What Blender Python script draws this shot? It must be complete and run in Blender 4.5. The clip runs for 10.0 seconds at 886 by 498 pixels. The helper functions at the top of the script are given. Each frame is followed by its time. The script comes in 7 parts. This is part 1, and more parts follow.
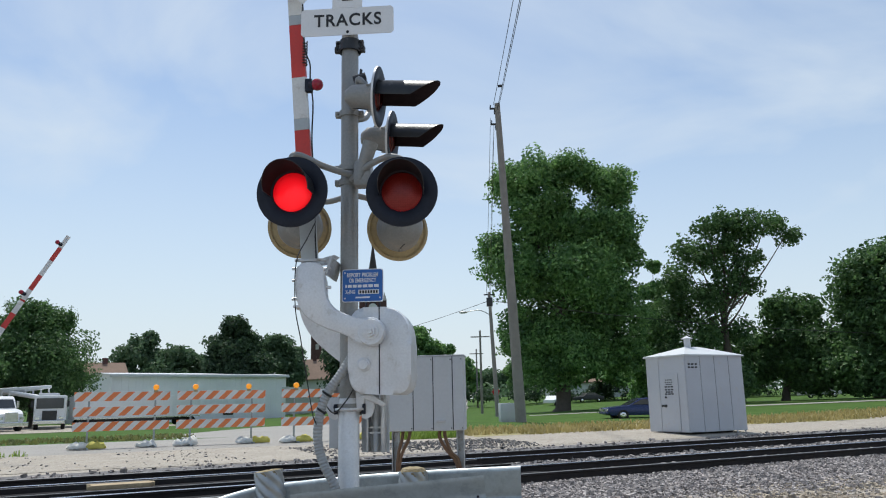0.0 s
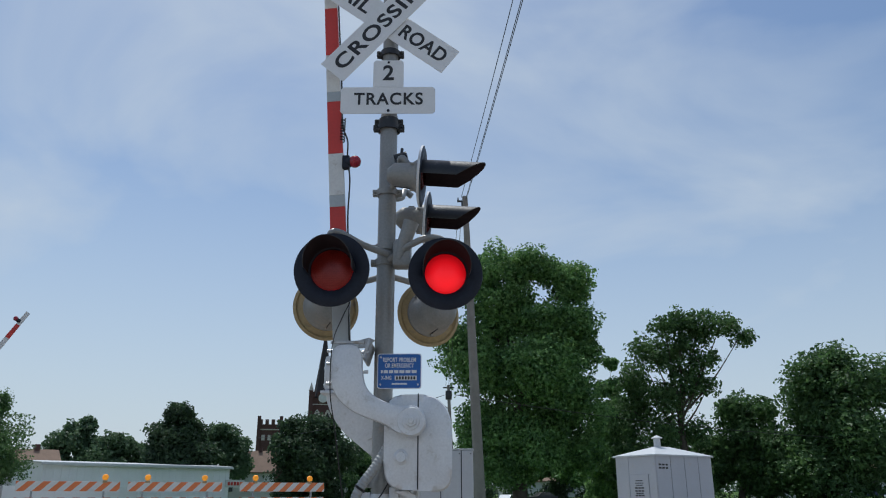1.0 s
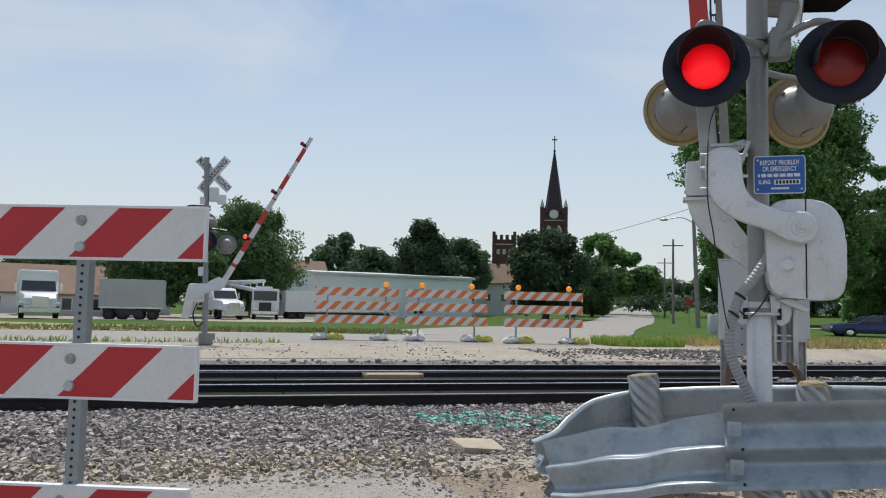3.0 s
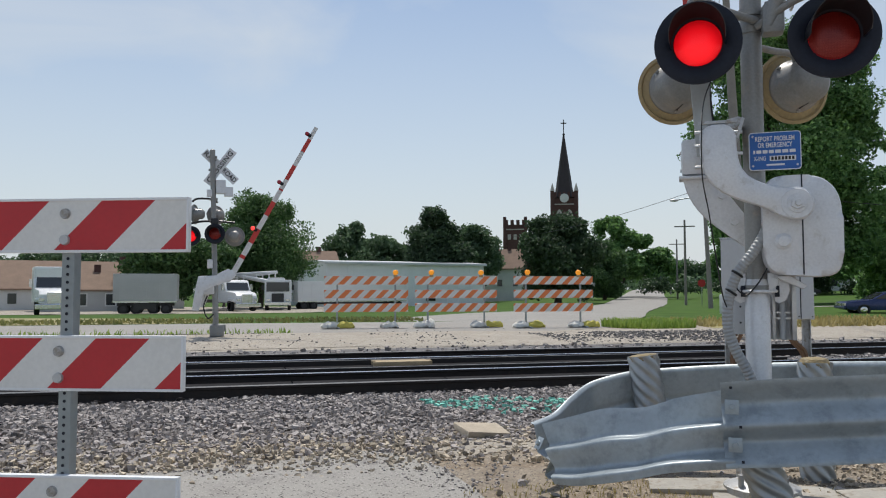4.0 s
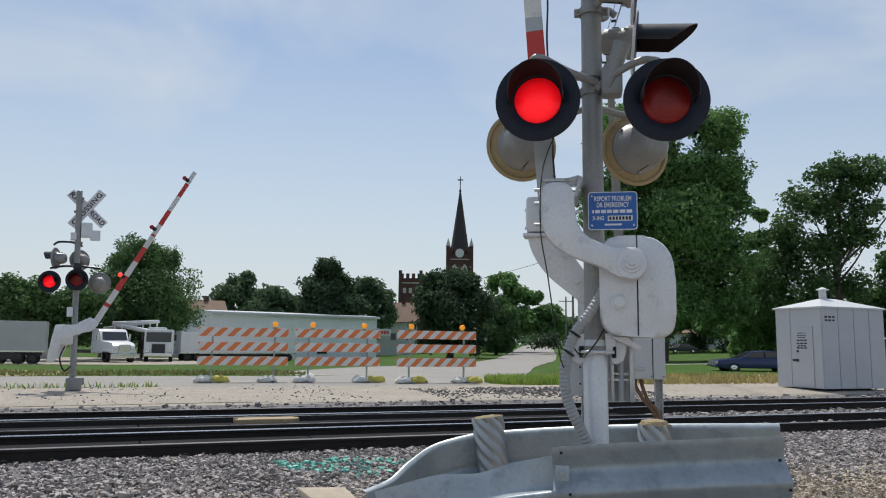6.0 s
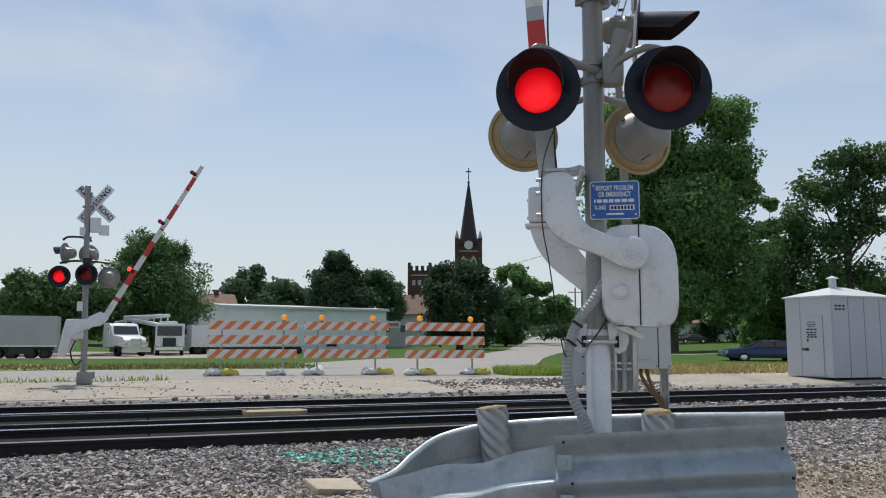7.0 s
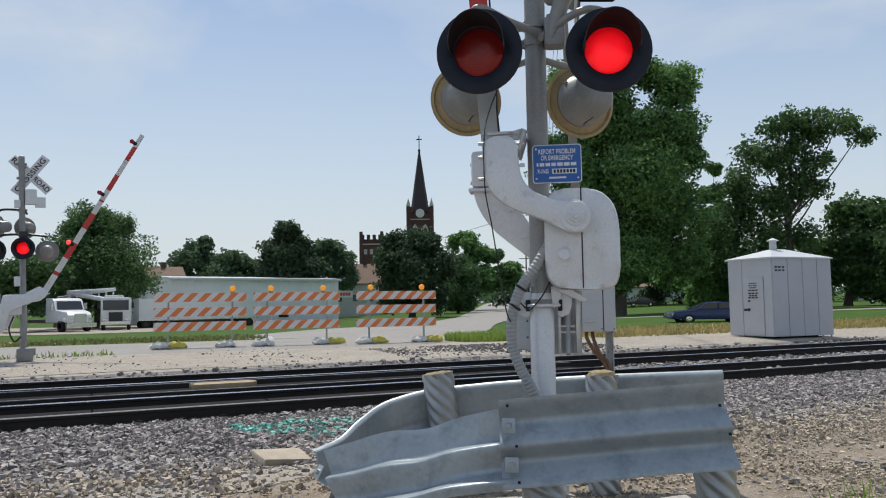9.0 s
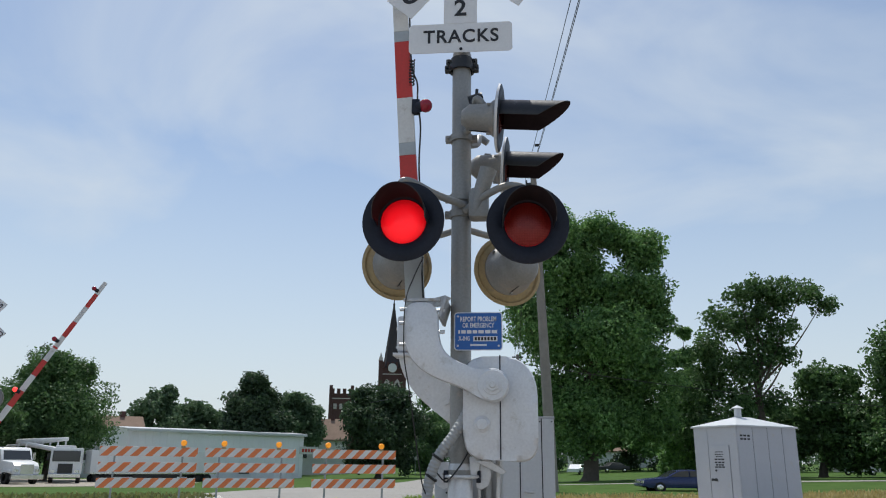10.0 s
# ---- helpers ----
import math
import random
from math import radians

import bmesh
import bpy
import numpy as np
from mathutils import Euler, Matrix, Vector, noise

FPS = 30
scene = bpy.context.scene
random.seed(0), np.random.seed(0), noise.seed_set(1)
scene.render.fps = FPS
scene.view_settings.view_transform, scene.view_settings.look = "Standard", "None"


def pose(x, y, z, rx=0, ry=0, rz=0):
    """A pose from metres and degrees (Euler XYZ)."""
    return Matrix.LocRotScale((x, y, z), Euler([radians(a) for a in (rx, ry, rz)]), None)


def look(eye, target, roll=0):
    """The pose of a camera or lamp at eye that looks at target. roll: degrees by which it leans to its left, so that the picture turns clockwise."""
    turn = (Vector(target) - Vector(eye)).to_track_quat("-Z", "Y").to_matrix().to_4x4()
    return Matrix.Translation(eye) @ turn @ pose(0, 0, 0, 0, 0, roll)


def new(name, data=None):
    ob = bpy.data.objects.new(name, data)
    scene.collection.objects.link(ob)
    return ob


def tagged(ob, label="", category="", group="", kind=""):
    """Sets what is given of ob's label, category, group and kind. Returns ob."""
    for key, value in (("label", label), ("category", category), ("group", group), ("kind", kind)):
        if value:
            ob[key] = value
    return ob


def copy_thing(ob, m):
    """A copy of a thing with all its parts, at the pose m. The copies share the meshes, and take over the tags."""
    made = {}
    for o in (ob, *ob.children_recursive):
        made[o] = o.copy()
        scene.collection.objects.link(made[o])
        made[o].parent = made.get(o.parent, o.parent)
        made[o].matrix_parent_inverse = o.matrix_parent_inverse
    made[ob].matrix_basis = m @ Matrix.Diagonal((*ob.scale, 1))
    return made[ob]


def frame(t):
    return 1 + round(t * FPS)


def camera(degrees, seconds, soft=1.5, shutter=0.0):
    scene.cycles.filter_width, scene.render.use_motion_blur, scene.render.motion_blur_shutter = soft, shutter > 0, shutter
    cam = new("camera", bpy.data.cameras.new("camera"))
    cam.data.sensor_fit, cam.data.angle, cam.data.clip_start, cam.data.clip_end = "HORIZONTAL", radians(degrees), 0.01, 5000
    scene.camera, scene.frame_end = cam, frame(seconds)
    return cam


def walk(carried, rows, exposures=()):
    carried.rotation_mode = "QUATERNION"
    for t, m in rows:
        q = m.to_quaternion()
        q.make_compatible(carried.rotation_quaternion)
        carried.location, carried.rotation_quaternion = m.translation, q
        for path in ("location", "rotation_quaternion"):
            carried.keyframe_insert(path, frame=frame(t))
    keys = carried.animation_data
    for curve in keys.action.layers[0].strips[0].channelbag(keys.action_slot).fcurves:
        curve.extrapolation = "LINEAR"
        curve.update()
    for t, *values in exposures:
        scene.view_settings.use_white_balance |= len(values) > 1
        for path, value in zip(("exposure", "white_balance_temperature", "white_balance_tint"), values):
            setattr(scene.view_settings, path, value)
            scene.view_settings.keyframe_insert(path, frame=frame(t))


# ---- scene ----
cam = camera(60.1, 10.0, 1.1)
PATH = [
    (0, (1.157, -5.892, 1.299), (1.02, -3.935, 1.688), -1.2),
    (0.3, (0.906, -5.765, 1.325), (0.823, -3.893, 2.023), -1.2),
    (0.5, (0.785, -5.793, 1.29), (0.726, -3.955, 2.077), -1.1),
    (0.9, (0.546, -5.705, 1.31), (0.515, -3.817, 1.97), -0.4),
    (1, (0.479, -5.685, 1.306), (0.467, -3.783, 1.924), -0.1),
    (1.5, (0.116, -5.7, 1.287), (0.172, -3.751, 1.732), 0.8),
    (2, (-0.15, -5.615, 1.268), (-0.112, -3.643, 1.598), 0.8),
    (2.3, (-0.25, -5.565, 1.28), (-0.382, -3.588, 1.554), 1.3),
    (2.5, (-0.351, -5.568, 1.278), (-0.614, -3.598, 1.507), 1.4),
    (3, (-0.52, -5.618, 1.26), (-1.109, -3.712, 1.407), 1.3),
    (3.2, (-0.546, -5.619, 1.275), (-1.205, -3.736, 1.415), 1.0),
    (4.3, (-0.315, -5.529, 1.244), (-0.91, -3.622, 1.348), -0.3),
    (4.5, (-0.248, -5.438, 1.247), (-0.827, -3.526, 1.347), -0.1),
    (5, (-0.17, -5.347, 1.263), (-0.649, -3.409, 1.381), 0.6),
    (5.5, (-0.091, -5.207, 1.274), (-0.368, -3.243, 1.531), 1.5),
    (5.7, (-0.092, -5.239, 1.28), (-0.409, -3.281, 1.535), 1.3),
    (6.8, (-0.038, -5.238, 1.27), (-0.418, -3.288, 1.507), 0.3),
    (7, (-0.036, -5.232, 1.271), (-0.415, -3.282, 1.502), 0.3),
    (7.5, (-0.029, -5.221, 1.26), (-0.391, -3.266, 1.476), 0.1),
    (8, (-0.012, -5.223, 1.257), (-0.347, -3.257, 1.413), -0.3),
    (8.5, (-0.029, -5.223, 1.255), (-0.341, -3.251, 1.383), -0.4),
    (9, (0.013, -5.166, 1.26), (-0.244, -3.188, 1.408), -0.9),
    (9.5, (0.193, -5.161, 1.286), (-0.053, -3.194, 1.556), -0.1),
    (9.7, (0.26, -5.115, 1.315), (0.018, -3.157, 1.640), 0.6),
    (10, (0.371, -5.172, 1.318), (0.186, -3.256, 1.863), 0.6),
]
EXPOSURES = [(0.0, 0.04, 6250, 8), (0.3, -0.2, 6050, 8), (0.6, -0.36, 5950, 8), (1.0, -0.34, 6000, 8), (1.5, -0.22, 6250, 9), (2.0, -0.12, 6500, 10), (2.5, -0.1, 6550, 10),
             (4.5, -0.15, 6500, 10), (9.3, -0.12, 6450, 10), (10.0, -0.1, 6350, 9)]
walk(cam, [(t, look(eye, target, roll)) for t, eye, target, roll in PATH], EXPOSURES)

# ---------------------------------------------------------------- light
SUN_EL, SUN_AZ = 68.0, -22.0     # degrees; azimuth from +y towards +x
world = bpy.data.worlds.new("sky")
scene.world = world
world.use_nodes = True
wn, wl = world.node_tree.nodes, world.node_tree.links
wn.clear()
w_out = wn.new("ShaderNodeOutputWorld")
w_bg = wn.new("ShaderNodeBackground")
w_sky = wn.new("ShaderNodeTexSky")
w_sky.sky_type = 'NISHITA'
w_sky.sun_disc = False
w_sky.sun_elevation = radians(SUN_EL)
w_sky.sun_rotation = radians(SUN_AZ)
w_sky.air_density, w_sky.dust_density, w_sky.ozone_density = 1.15, 0.9, 1.2
w_tc = wn.new("ShaderNodeTexCoord")
w_map = wn.new("ShaderNodeMapping")
w_map.inputs["Scale"].default_value = (1.3, 1.3, 2.6)
w_map.inputs["Location"].default_value = (0.9, 0.35, 0.2)
w_n1 = wn.new("ShaderNodeTexNoise")
w_n1.inputs["Scale"].default_value = 1.7
w_n1.inputs["Detail"].default_value = 7
w_n1.inputs["Roughness"].default_value = 0.5
w_n1.inputs["Distortion"].default_value = 0.5
w_ramp = wn.new("ShaderNodeValToRGB")
w_ramp.color_ramp.elements[0].position = 0.40
w_ramp.color_ramp.elements[0].color = (0.0, 0.0, 0.0, 1)
w_ramp.color_ramp.elements[1].position = 0.68
w_ramp.color_ramp.elements[1].color = (0.74, 0.74, 0.74, 1)
# haze thickens towards the horizon
w_sep = wn.new("ShaderNodeSeparateXYZ")
w_haze = wn.new("ShaderNodeMapRange")
w_haze.inputs["From Min"].default_value = 0.02
w_haze.inputs["From Max"].default_value = 0.44
w_haze.inputs["To Min"].default_value = 0.85
w_haze.inputs["To Max"].default_value = 0.0
w_max = wn.new("ShaderNodeMath")
w_max.operation = 'MAXIMUM'
w_mix = wn.new("ShaderNodeMix")
w_mix.data_type = 'RGBA'
w_mix.inputs["B"].default_value = CLOUD = (5.6, 6.1, 6.6, 1)
wl.new(w_tc.outputs["Generated"], w_map.inputs["Vector"])
wl.new(w_map.outputs["Vector"], w_n1.inputs["Vector"])
wl.new(w_n1.outputs["Fac"], w_ramp.inputs["Fac"])
wl.new(w_tc.outputs["Generated"], w_sep.inputs["Vector"])
wl.new(w_sep.outputs["Z"], w_haze.inputs["Value"])
wl.new(w_haze.outputs["Result"], w_max.inputs[0])
wl.new(w_ramp.outputs["Color"], w_max.inputs[1])
wl.new(w_max.outputs["Value"], w_mix.inputs["Factor"])
wl.new(w_sky.outputs["Color"], w_mix.inputs["A"])
wl.new(w_mix.outputs["Result"], w_bg.inputs["Color"])
wl.new(w_bg.outputs["Background"], w_out.inputs["Surface"])
w_bg.inputs["Strength"].default_value = 0.125

sun = new("sun", bpy.data.lights.new("sun", 'SUN'))
sun.data.energy, sun.data.angle, sun.data.color = 3.7, radians(0.6), (1.0, 0.95, 0.87)
sx, sy = math.sin(radians(SUN_AZ)) * math.cos(radians(SUN_EL)), math.cos(radians(SUN_AZ)) * math.cos(radians(SUN_EL))
sun.matrix_world = look((sx * 50, sy * 50, math.sin(radians(SUN_EL)) * 50), (0, 0, 0))

# ---------------------------------------------------------------- materials
def rgba(c):
    return (c[0], c[1], c[2], 1.0)


def mat(name, base, rough=0.6, metal=0.0, var=0.2, scale=3.0, fine=40.0, bump=0.15, dirt=None, dirt_amount=0.35, per_piece=0.0, spec=0.5):
    """A surface with broad stains, fine grain and relief. dirt: a second colour in patches. per_piece: spread of tone between pieces."""
    m = bpy.data.materials.new(name)
    m.use_nodes = True
    n, l = m.node_tree.nodes, m.node_tree.links
    b = n["Principled BSDF"]
    tc = n.new("ShaderNodeTexCoord")
    big = n.new("ShaderNodeTexNoise")
    big.inputs["Scale"].default_value, big.inputs["Detail"].default_value = scale, 5
    small = n.new("ShaderNodeTexNoise")
    small.inputs["Scale"].default_value, small.inputs["Detail"].default_value = fine, 4
    for t in (big, small):
        l.new(tc.outputs["Object"], t.inputs["Vector"])
    ramp = n.new("ShaderNodeMapRange")
    ramp.inputs["From Min"].default_value, ramp.inputs["From Max"].default_value = 0.3, 0.7
    ramp.inputs["To Min"].default_value, ramp.inputs["To Max"].default_value = 1 - var, 1 + var
    add = n.new("ShaderNodeMath")
    add.operation = 'MULTIPLY_ADD'
    add.inputs[1].default_value, add.inputs[2].default_value = 0.45, 0.28
    l.new(small.outputs["Fac"], add.inputs[0])
    mid = n.new("ShaderNodeMath")
    mid.operation = 'MULTIPLY_ADD'
    mid.inputs[1].default_value = 0.5
    l.new(big.outputs["Fac"], mid.inputs[0])
    l.new(add.outputs[0], mid.inputs[2])
    sub = n.new("ShaderNodeMath")
    sub.operation = 'SUBTRACT'
    l.new(mid.outputs[0], sub.inputs[0])
    sub.inputs[1].default_value = 0.25
    l.new(sub.outputs[0], ramp.inputs["Value"])
    val = ramp.outputs["Result"]
    if per_piece:
        info = n.new("ShaderNodeNewGeometry")
        pr = n.new("ShaderNodeMapRange")
        pr.inputs["To Min"].default_value, pr.inputs["To Max"].default_value = 1 - per_piece, 1 + per_piece
        l.new(info.outputs["Random Per Island"], pr.inputs["Value"])
        mu = n.new("ShaderNodeMath")
        mu.operation = 'MULTIPLY'
        l.new(val, mu.inputs[0])
        l.new(pr.outputs["Result"], mu.inputs[1])
        val = mu.outputs[0]
    col = n.new("ShaderNodeVectorMath")
    col.operation = 'SCALE'
    if dirt:
        dn = n.new("ShaderNodeTexNoise")
        dn.inputs["Scale"].default_value, dn.inputs["Detail"].default_value = scale * 2.3, 8
        dn.inputs["Roughness"].default_value = 0.7
        l.new(tc.outputs["Object"], dn.inputs["Vector"])
        dm = n.new("ShaderNodeMapRange")
        dm.inputs["From Min"].default_value = 0.62 - 0.25 * dirt_amount
        dm.inputs["From Max"].default_value = 0.78 - 0.25 * dirt_amount
        l.new(dn.outputs["Fac"], dm.inputs["Value"])
        mx = n.new("ShaderNodeMix")
        mx.data_type = 'RGBA'
        mx.inputs["A"].default_value, mx.inputs["B"].default_value = rgba(base), rgba(dirt)
        l.new(dm.outputs["Result"], mx.inputs["Factor"])
        l.new(mx.outputs["Result"], col.inputs[0])
    else:
        col.inputs[0].default_value = base
    l.new(val, col.inputs["Scale"])
    l.new(col.outputs["Vector"], b.inputs["Base Color"])
    rr = n.new("ShaderNodeMapRange")
    rr.inputs["To Min"].default_value, rr.inputs["To Max"].default_value = max(0.03, rough - 0.12), min(1, rough + 0.12)
    l.new(small.outputs["Fac"], rr.inputs["Value"])
    l.new(rr.outputs["Result"], b.inputs["Roughness"])
    b.inputs["Metallic"].default_value = metal
    b.inputs["Specular IOR Level"].default_value = spec
    if bump:
        bp = n.new("ShaderNodeBump")
        bp.inputs["Strength"].default_value, bp.inputs["Distance"].default_value = bump, 0.01
        l.new(small.outputs["Fac"], bp.inputs["Height"])
        l.new(bp.outputs["Normal"], b.inputs["Normal"])
    return m


def glow(name, base, strength):
    m = bpy.data.materials.new(name)
    m.use_nodes = True
    b = m.node_tree.nodes["Principled BSDF"]
    b.inputs["Base Color"].default_value = rgba(base)
    b.inputs["Emission Color"].default_value = rgba(base)
    b.inputs["Emission Strength"].default_value = strength
    return m


def lamp_glow(m, radius, rim):
    """The bulb's glow is strongest low in the middle of the reflector and fades to its rim, broken by the lens's prisms."""
    n, l = m.node_tree.nodes, m.node_tree.links
    b = n["Principled BSDF"]
    full = b.inputs["Emission Strength"].default_value
    tc = n.new("ShaderNodeTexCoord")
    off = n.new("ShaderNodeVectorMath")
    off.operation = 'ADD'
    off.inputs[1].default_value = (0, 0, 0.03)
    l.new(tc.outputs["Object"], off.inputs[0])
    ln = n.new("ShaderNodeVectorMath")
    ln.operation = 'LENGTH'
    l.new(off.outputs["Vector"], ln.inputs[0])
    mr = n.new("ShaderNodeMapRange")
    mr.interpolation_type = 'SMOOTHSTEP'
    mr.inputs["From Min"].default_value, mr.inputs["From Max"].default_value = radius * 0.25, radius * 1.25
    mr.inputs["To Min"].default_value, mr.inputs["To Max"].default_value = full * 1.15, full * rim
    l.new(ln.outputs["Value"], mr.inputs["Value"])
    wv = n.new("ShaderNodeTexVoronoi")
    wv.inputs["Scale"].default_value, wv.inputs["Randomness"].default_value = 95.0, 0.25
    l.new(tc.outputs["Object"], wv.inputs["Vector"])
    wr = n.new("ShaderNodeMapRange")
    wr.inputs["From Max"].default_value = 0.7
    wr.inputs["To Min"].default_value, wr.inputs["To Max"].default_value = 1.12, 0.72
    l.new(wv.outputs["Distance"], wr.inputs["Value"])
    mu = n.new("ShaderNodeMath")
    mu.operation = 'MULTIPLY'
    l.new(mr.outputs["Result"], mu.inputs[0])
    l.new(wr.outputs["Result"], mu.inputs[1])
    l.new(mu.outputs[0], b.inputs["Emission Strength"])
    return m


def red_glass(name, tint, cells=60.0):
    """A pebbled red lens: light passes straight through it, tinted; its skin is glossy."""
    m = bpy.data.materials.new(name)
    m.use_nodes = True
    n, l = m.node_tree.nodes, m.node_tree.links
    n.remove(n["Principled BSDF"])
    tr = n.new("ShaderNodeBsdfTransparent")
    tc = n.new("ShaderNodeTexCoord")
    ck = n.new("ShaderNodeTexVoronoi")
    ck.inputs["Scale"].default_value = cells
    ck.inputs["Randomness"].default_value = 0.15
    l.new(tc.outputs["Object"], ck.inputs["Vector"])
    mr = n.new("ShaderNodeMapRange")
    mr.inputs["From Max"].default_value = 0.7
    mr.inputs["To Min"].default_value, mr.inputs["To Max"].default_value = 1.0, 0.72
    l.new(ck.outputs["Distance"], mr.inputs["Value"])
    sc = n.new("ShaderNodeVectorMath")
    sc.operation = 'SCALE'
    sc.inputs[0].default_value = tint
    l.new(mr.outputs["Result"], sc.inputs["Scale"])
    l.new(sc.outputs["Vector"], tr.inputs["Color"])
    gl = n.new("ShaderNodeBsdfGlossy")
    gl.inputs["Roughness"].default_value = 0.25
    gl.inputs["Color"].default_value = (0.9, 0.5, 0.5, 1)
    bp = n.new("ShaderNodeBump")
    bp.inputs["Strength"].default_value = 0.4
    bp.inputs["Distance"].default_value = 0.004
    l.new(ck.outputs["Distance"], bp.inputs["Height"])
    l.new(bp.outputs["Normal"], gl.inputs["Normal"])
    mx = n.new("ShaderNodeMixShader")
    mx.inputs["Fac"].default_value = 0.06
    l.new(tr.outputs[0], mx.inputs[1])
    l.new(gl.outputs[0], mx.inputs[2])
    l.new(mx.outputs[0], n["Material Output"].inputs["Surface"])
    return m


def leaf_mat(name, base, tip):
    m = bpy.data.materials.new(name)
    m.use_nodes = True
    n, l = m.node_tree.nodes, m.node_tree.links
    b = n["Principled BSDF"]
    g = n.new("ShaderNodeNewGeometry")
    tc = n.new("ShaderNodeTexCoord")
    no = n.new("ShaderNodeTexNoise")
    no.inputs["Scale"].default_value = 0.6
    l.new(tc.outputs["Object"], no.inputs["Vector"])
    ad = n.new("ShaderNodeMath")
    ad.operation = 'MULTIPLY_ADD'
    ad.inputs[1].default_value = 0.5
    l.new(g.outputs["Random Per Island"], ad.inputs[0])
    l.new(no.outputs["Fac"], ad.inputs[2])
    sb = n.new("ShaderNodeMath")
    sb.operation = 'SUBTRACT'
    sb.inputs[1].default_value = 0.25
    l.new(ad.outputs[0], sb.inputs[0])
    # steeper contrast paints lit and shaded clumps into the leaf colour
    sharp = n.new("ShaderNodeMapRange")
    sharp.inputs["From Min"].default_value, sharp.inputs["From Max"].default_value = 0.25, 0.75
    l.new(sb.outputs[0], sharp.inputs["Value"])
    sb = sharp
    mx = n.new("ShaderNodeMix")
    mx.data_type = 'RGBA'
    mx.inputs["A"].default_value, mx.inputs["B"].default_value = rgba(base), rgba(tip)
    l.new(sb.outputs[0], mx.inputs["Factor"])
    l.new(mx.outputs["Result"], b.inputs["Base Color"])
    b.inputs["Roughness"].default_value = 0.55
    tl = n.new("ShaderNodeBsdfTranslucent")
    l.new(mx.outputs["Result"], tl.inputs["Color"])
    ms = n.new("ShaderNodeMixShader")
    ms.inputs["Fac"].default_value = 0.4
    l.new(b.outputs[0], ms.inputs[1])
    l.new(tl.outputs[0], ms.inputs[2])
    l.new(ms.outputs[0], n["Material Output"].inputs["Surface"])
    return m


def striped(name, a, b, width, slope, rough=0.4, axis_u="X", axis_v="Z", phase=0.0):
    """Slanting sheeting stripes of two colours, in the object's own metres."""
    m = mat(name, a, rough, 0, 0.08, 4, 60, 0.05)
    n, l = m.node_tree.nodes, m.node_tree.links
    bs = n["Principled BSDF"]
    tc = n.new("ShaderNodeTexCoord")
    sp = n.new("ShaderNodeSeparateXYZ")
    l.new(tc.outputs["Object"], sp.inputs[0])
    ma = n.new("ShaderNodeMath")
    ma.operation = 'MULTIPLY_ADD'
    l.new(sp.outputs[axis_v], ma.inputs[0])
    ma.inputs[1].default_value = slope
    l.new(sp.outputs[axis_u], ma.inputs[2])
    dv = n.new("ShaderNodeMath")
    dv.operation = 'MULTIPLY_ADD'
    dv.inputs[1].default_value, dv.inputs[2].default_value = 0.5 / width, phase + 100
    l.new(ma.outputs[0], dv.inputs[0])
    fr = n.new("ShaderNodeMath")
    fr.operation = 'FRACT'
    l.new(dv.outputs[0], fr.inputs[0])
    gt = n.new("ShaderNodeMath")
    gt.operation = 'GREATER_THAN'
    gt.inputs[1].default_value = 0.5
    l.new(fr.outputs[0], gt.inputs[0])
    mx = n.new("ShaderNodeMix")
    mx.data_type = 'RGBA'
    mx.inputs["A"].default_value, mx.inputs["B"].default_value = rgba(a), rgba(b)
    l.new(gt.outputs[0], mx.inputs["Factor"])
    col = bs.inputs["Base Color"].links[0].from_node
    l.new(mx.outputs["Result"], col.inputs[0])
    return m


def specks(m, scale, colour, share):
    """Small odd-coloured grains over a surface."""
    n, l = m.node_tree.nodes, m.node_tree.links
    bs = n["Principled BSDF"]
    old = bs.inputs["Base Color"].links[0].from_socket
    tc = n.new("ShaderNodeTexCoord")
    vo = n.new("ShaderNodeTexVoronoi")
    vo.inputs["Scale"].default_value = scale
    l.new(tc.outputs["Object"], vo.inputs["Vector"])
    near = n.new("ShaderNodeMath")
    near.operation = 'LESS_THAN'
    near.inputs[1].default_value = 0.34
    l.new(vo.outputs["Distance"], near.inputs[0])
    sp = n.new("ShaderNodeSeparateColor")
    l.new(vo.outputs["Color"], sp.inputs[0])
    pick = n.new("ShaderNodeMath")
    pick.operation = 'LESS_THAN'
    pick.inputs[1].default_value = share
    l.new(sp.outputs[0], pick.inputs[0])
    both = n.new("ShaderNodeMath")
    both.operation = 'MULTIPLY'
    l.new(near.outputs[0], both.inputs[0])
    l.new(pick.outputs[0], both.inputs[1])
    mx = n.new("ShaderNodeMix")
    mx.data_type = 'RGBA'
    mx.inputs["B"].default_value = rgba(colour)
    l.new(both.outputs[0], mx.inputs["Factor"])
    l.new(old, mx.inputs["A"])
    l.new(mx.outputs["Result"], bs.inputs["Base Color"])
    return m


M = {}
M["silver"] = mat("silver_paint", (0.68, 0.69, 0.71), 0.38, 0.25, 0.13, 5, 60, 0.16, (0.50, 0.49, 0.47), 0.15)
M["mast"] = mat("mast_paint", (0.27, 0.27, 0.26), 0.45, 0.25, 0.2, 3, 60, 0.12, (0.34, 0.30, 0.26), 0.3)
M["galv"] = mat("galvanised_steel", (0.355, 0.405, 0.435), 0.40, 0.3, 0.16, 3, 30, 0.06, (0.27, 0.31, 0.335), 0.5)
M["galv_old"] = mat("weathered_zinc", (0.46, 0.47, 0.48), 0.5, 0.5, 0.25, 7, 40, 0.2, (0.28, 0.24, 0.19), 0.4)
M["black"] = mat("black_paint", (0.015, 0.018, 0.029), 0.5, 0, 0.3, 5, 40, 0.06, spec=0.25)
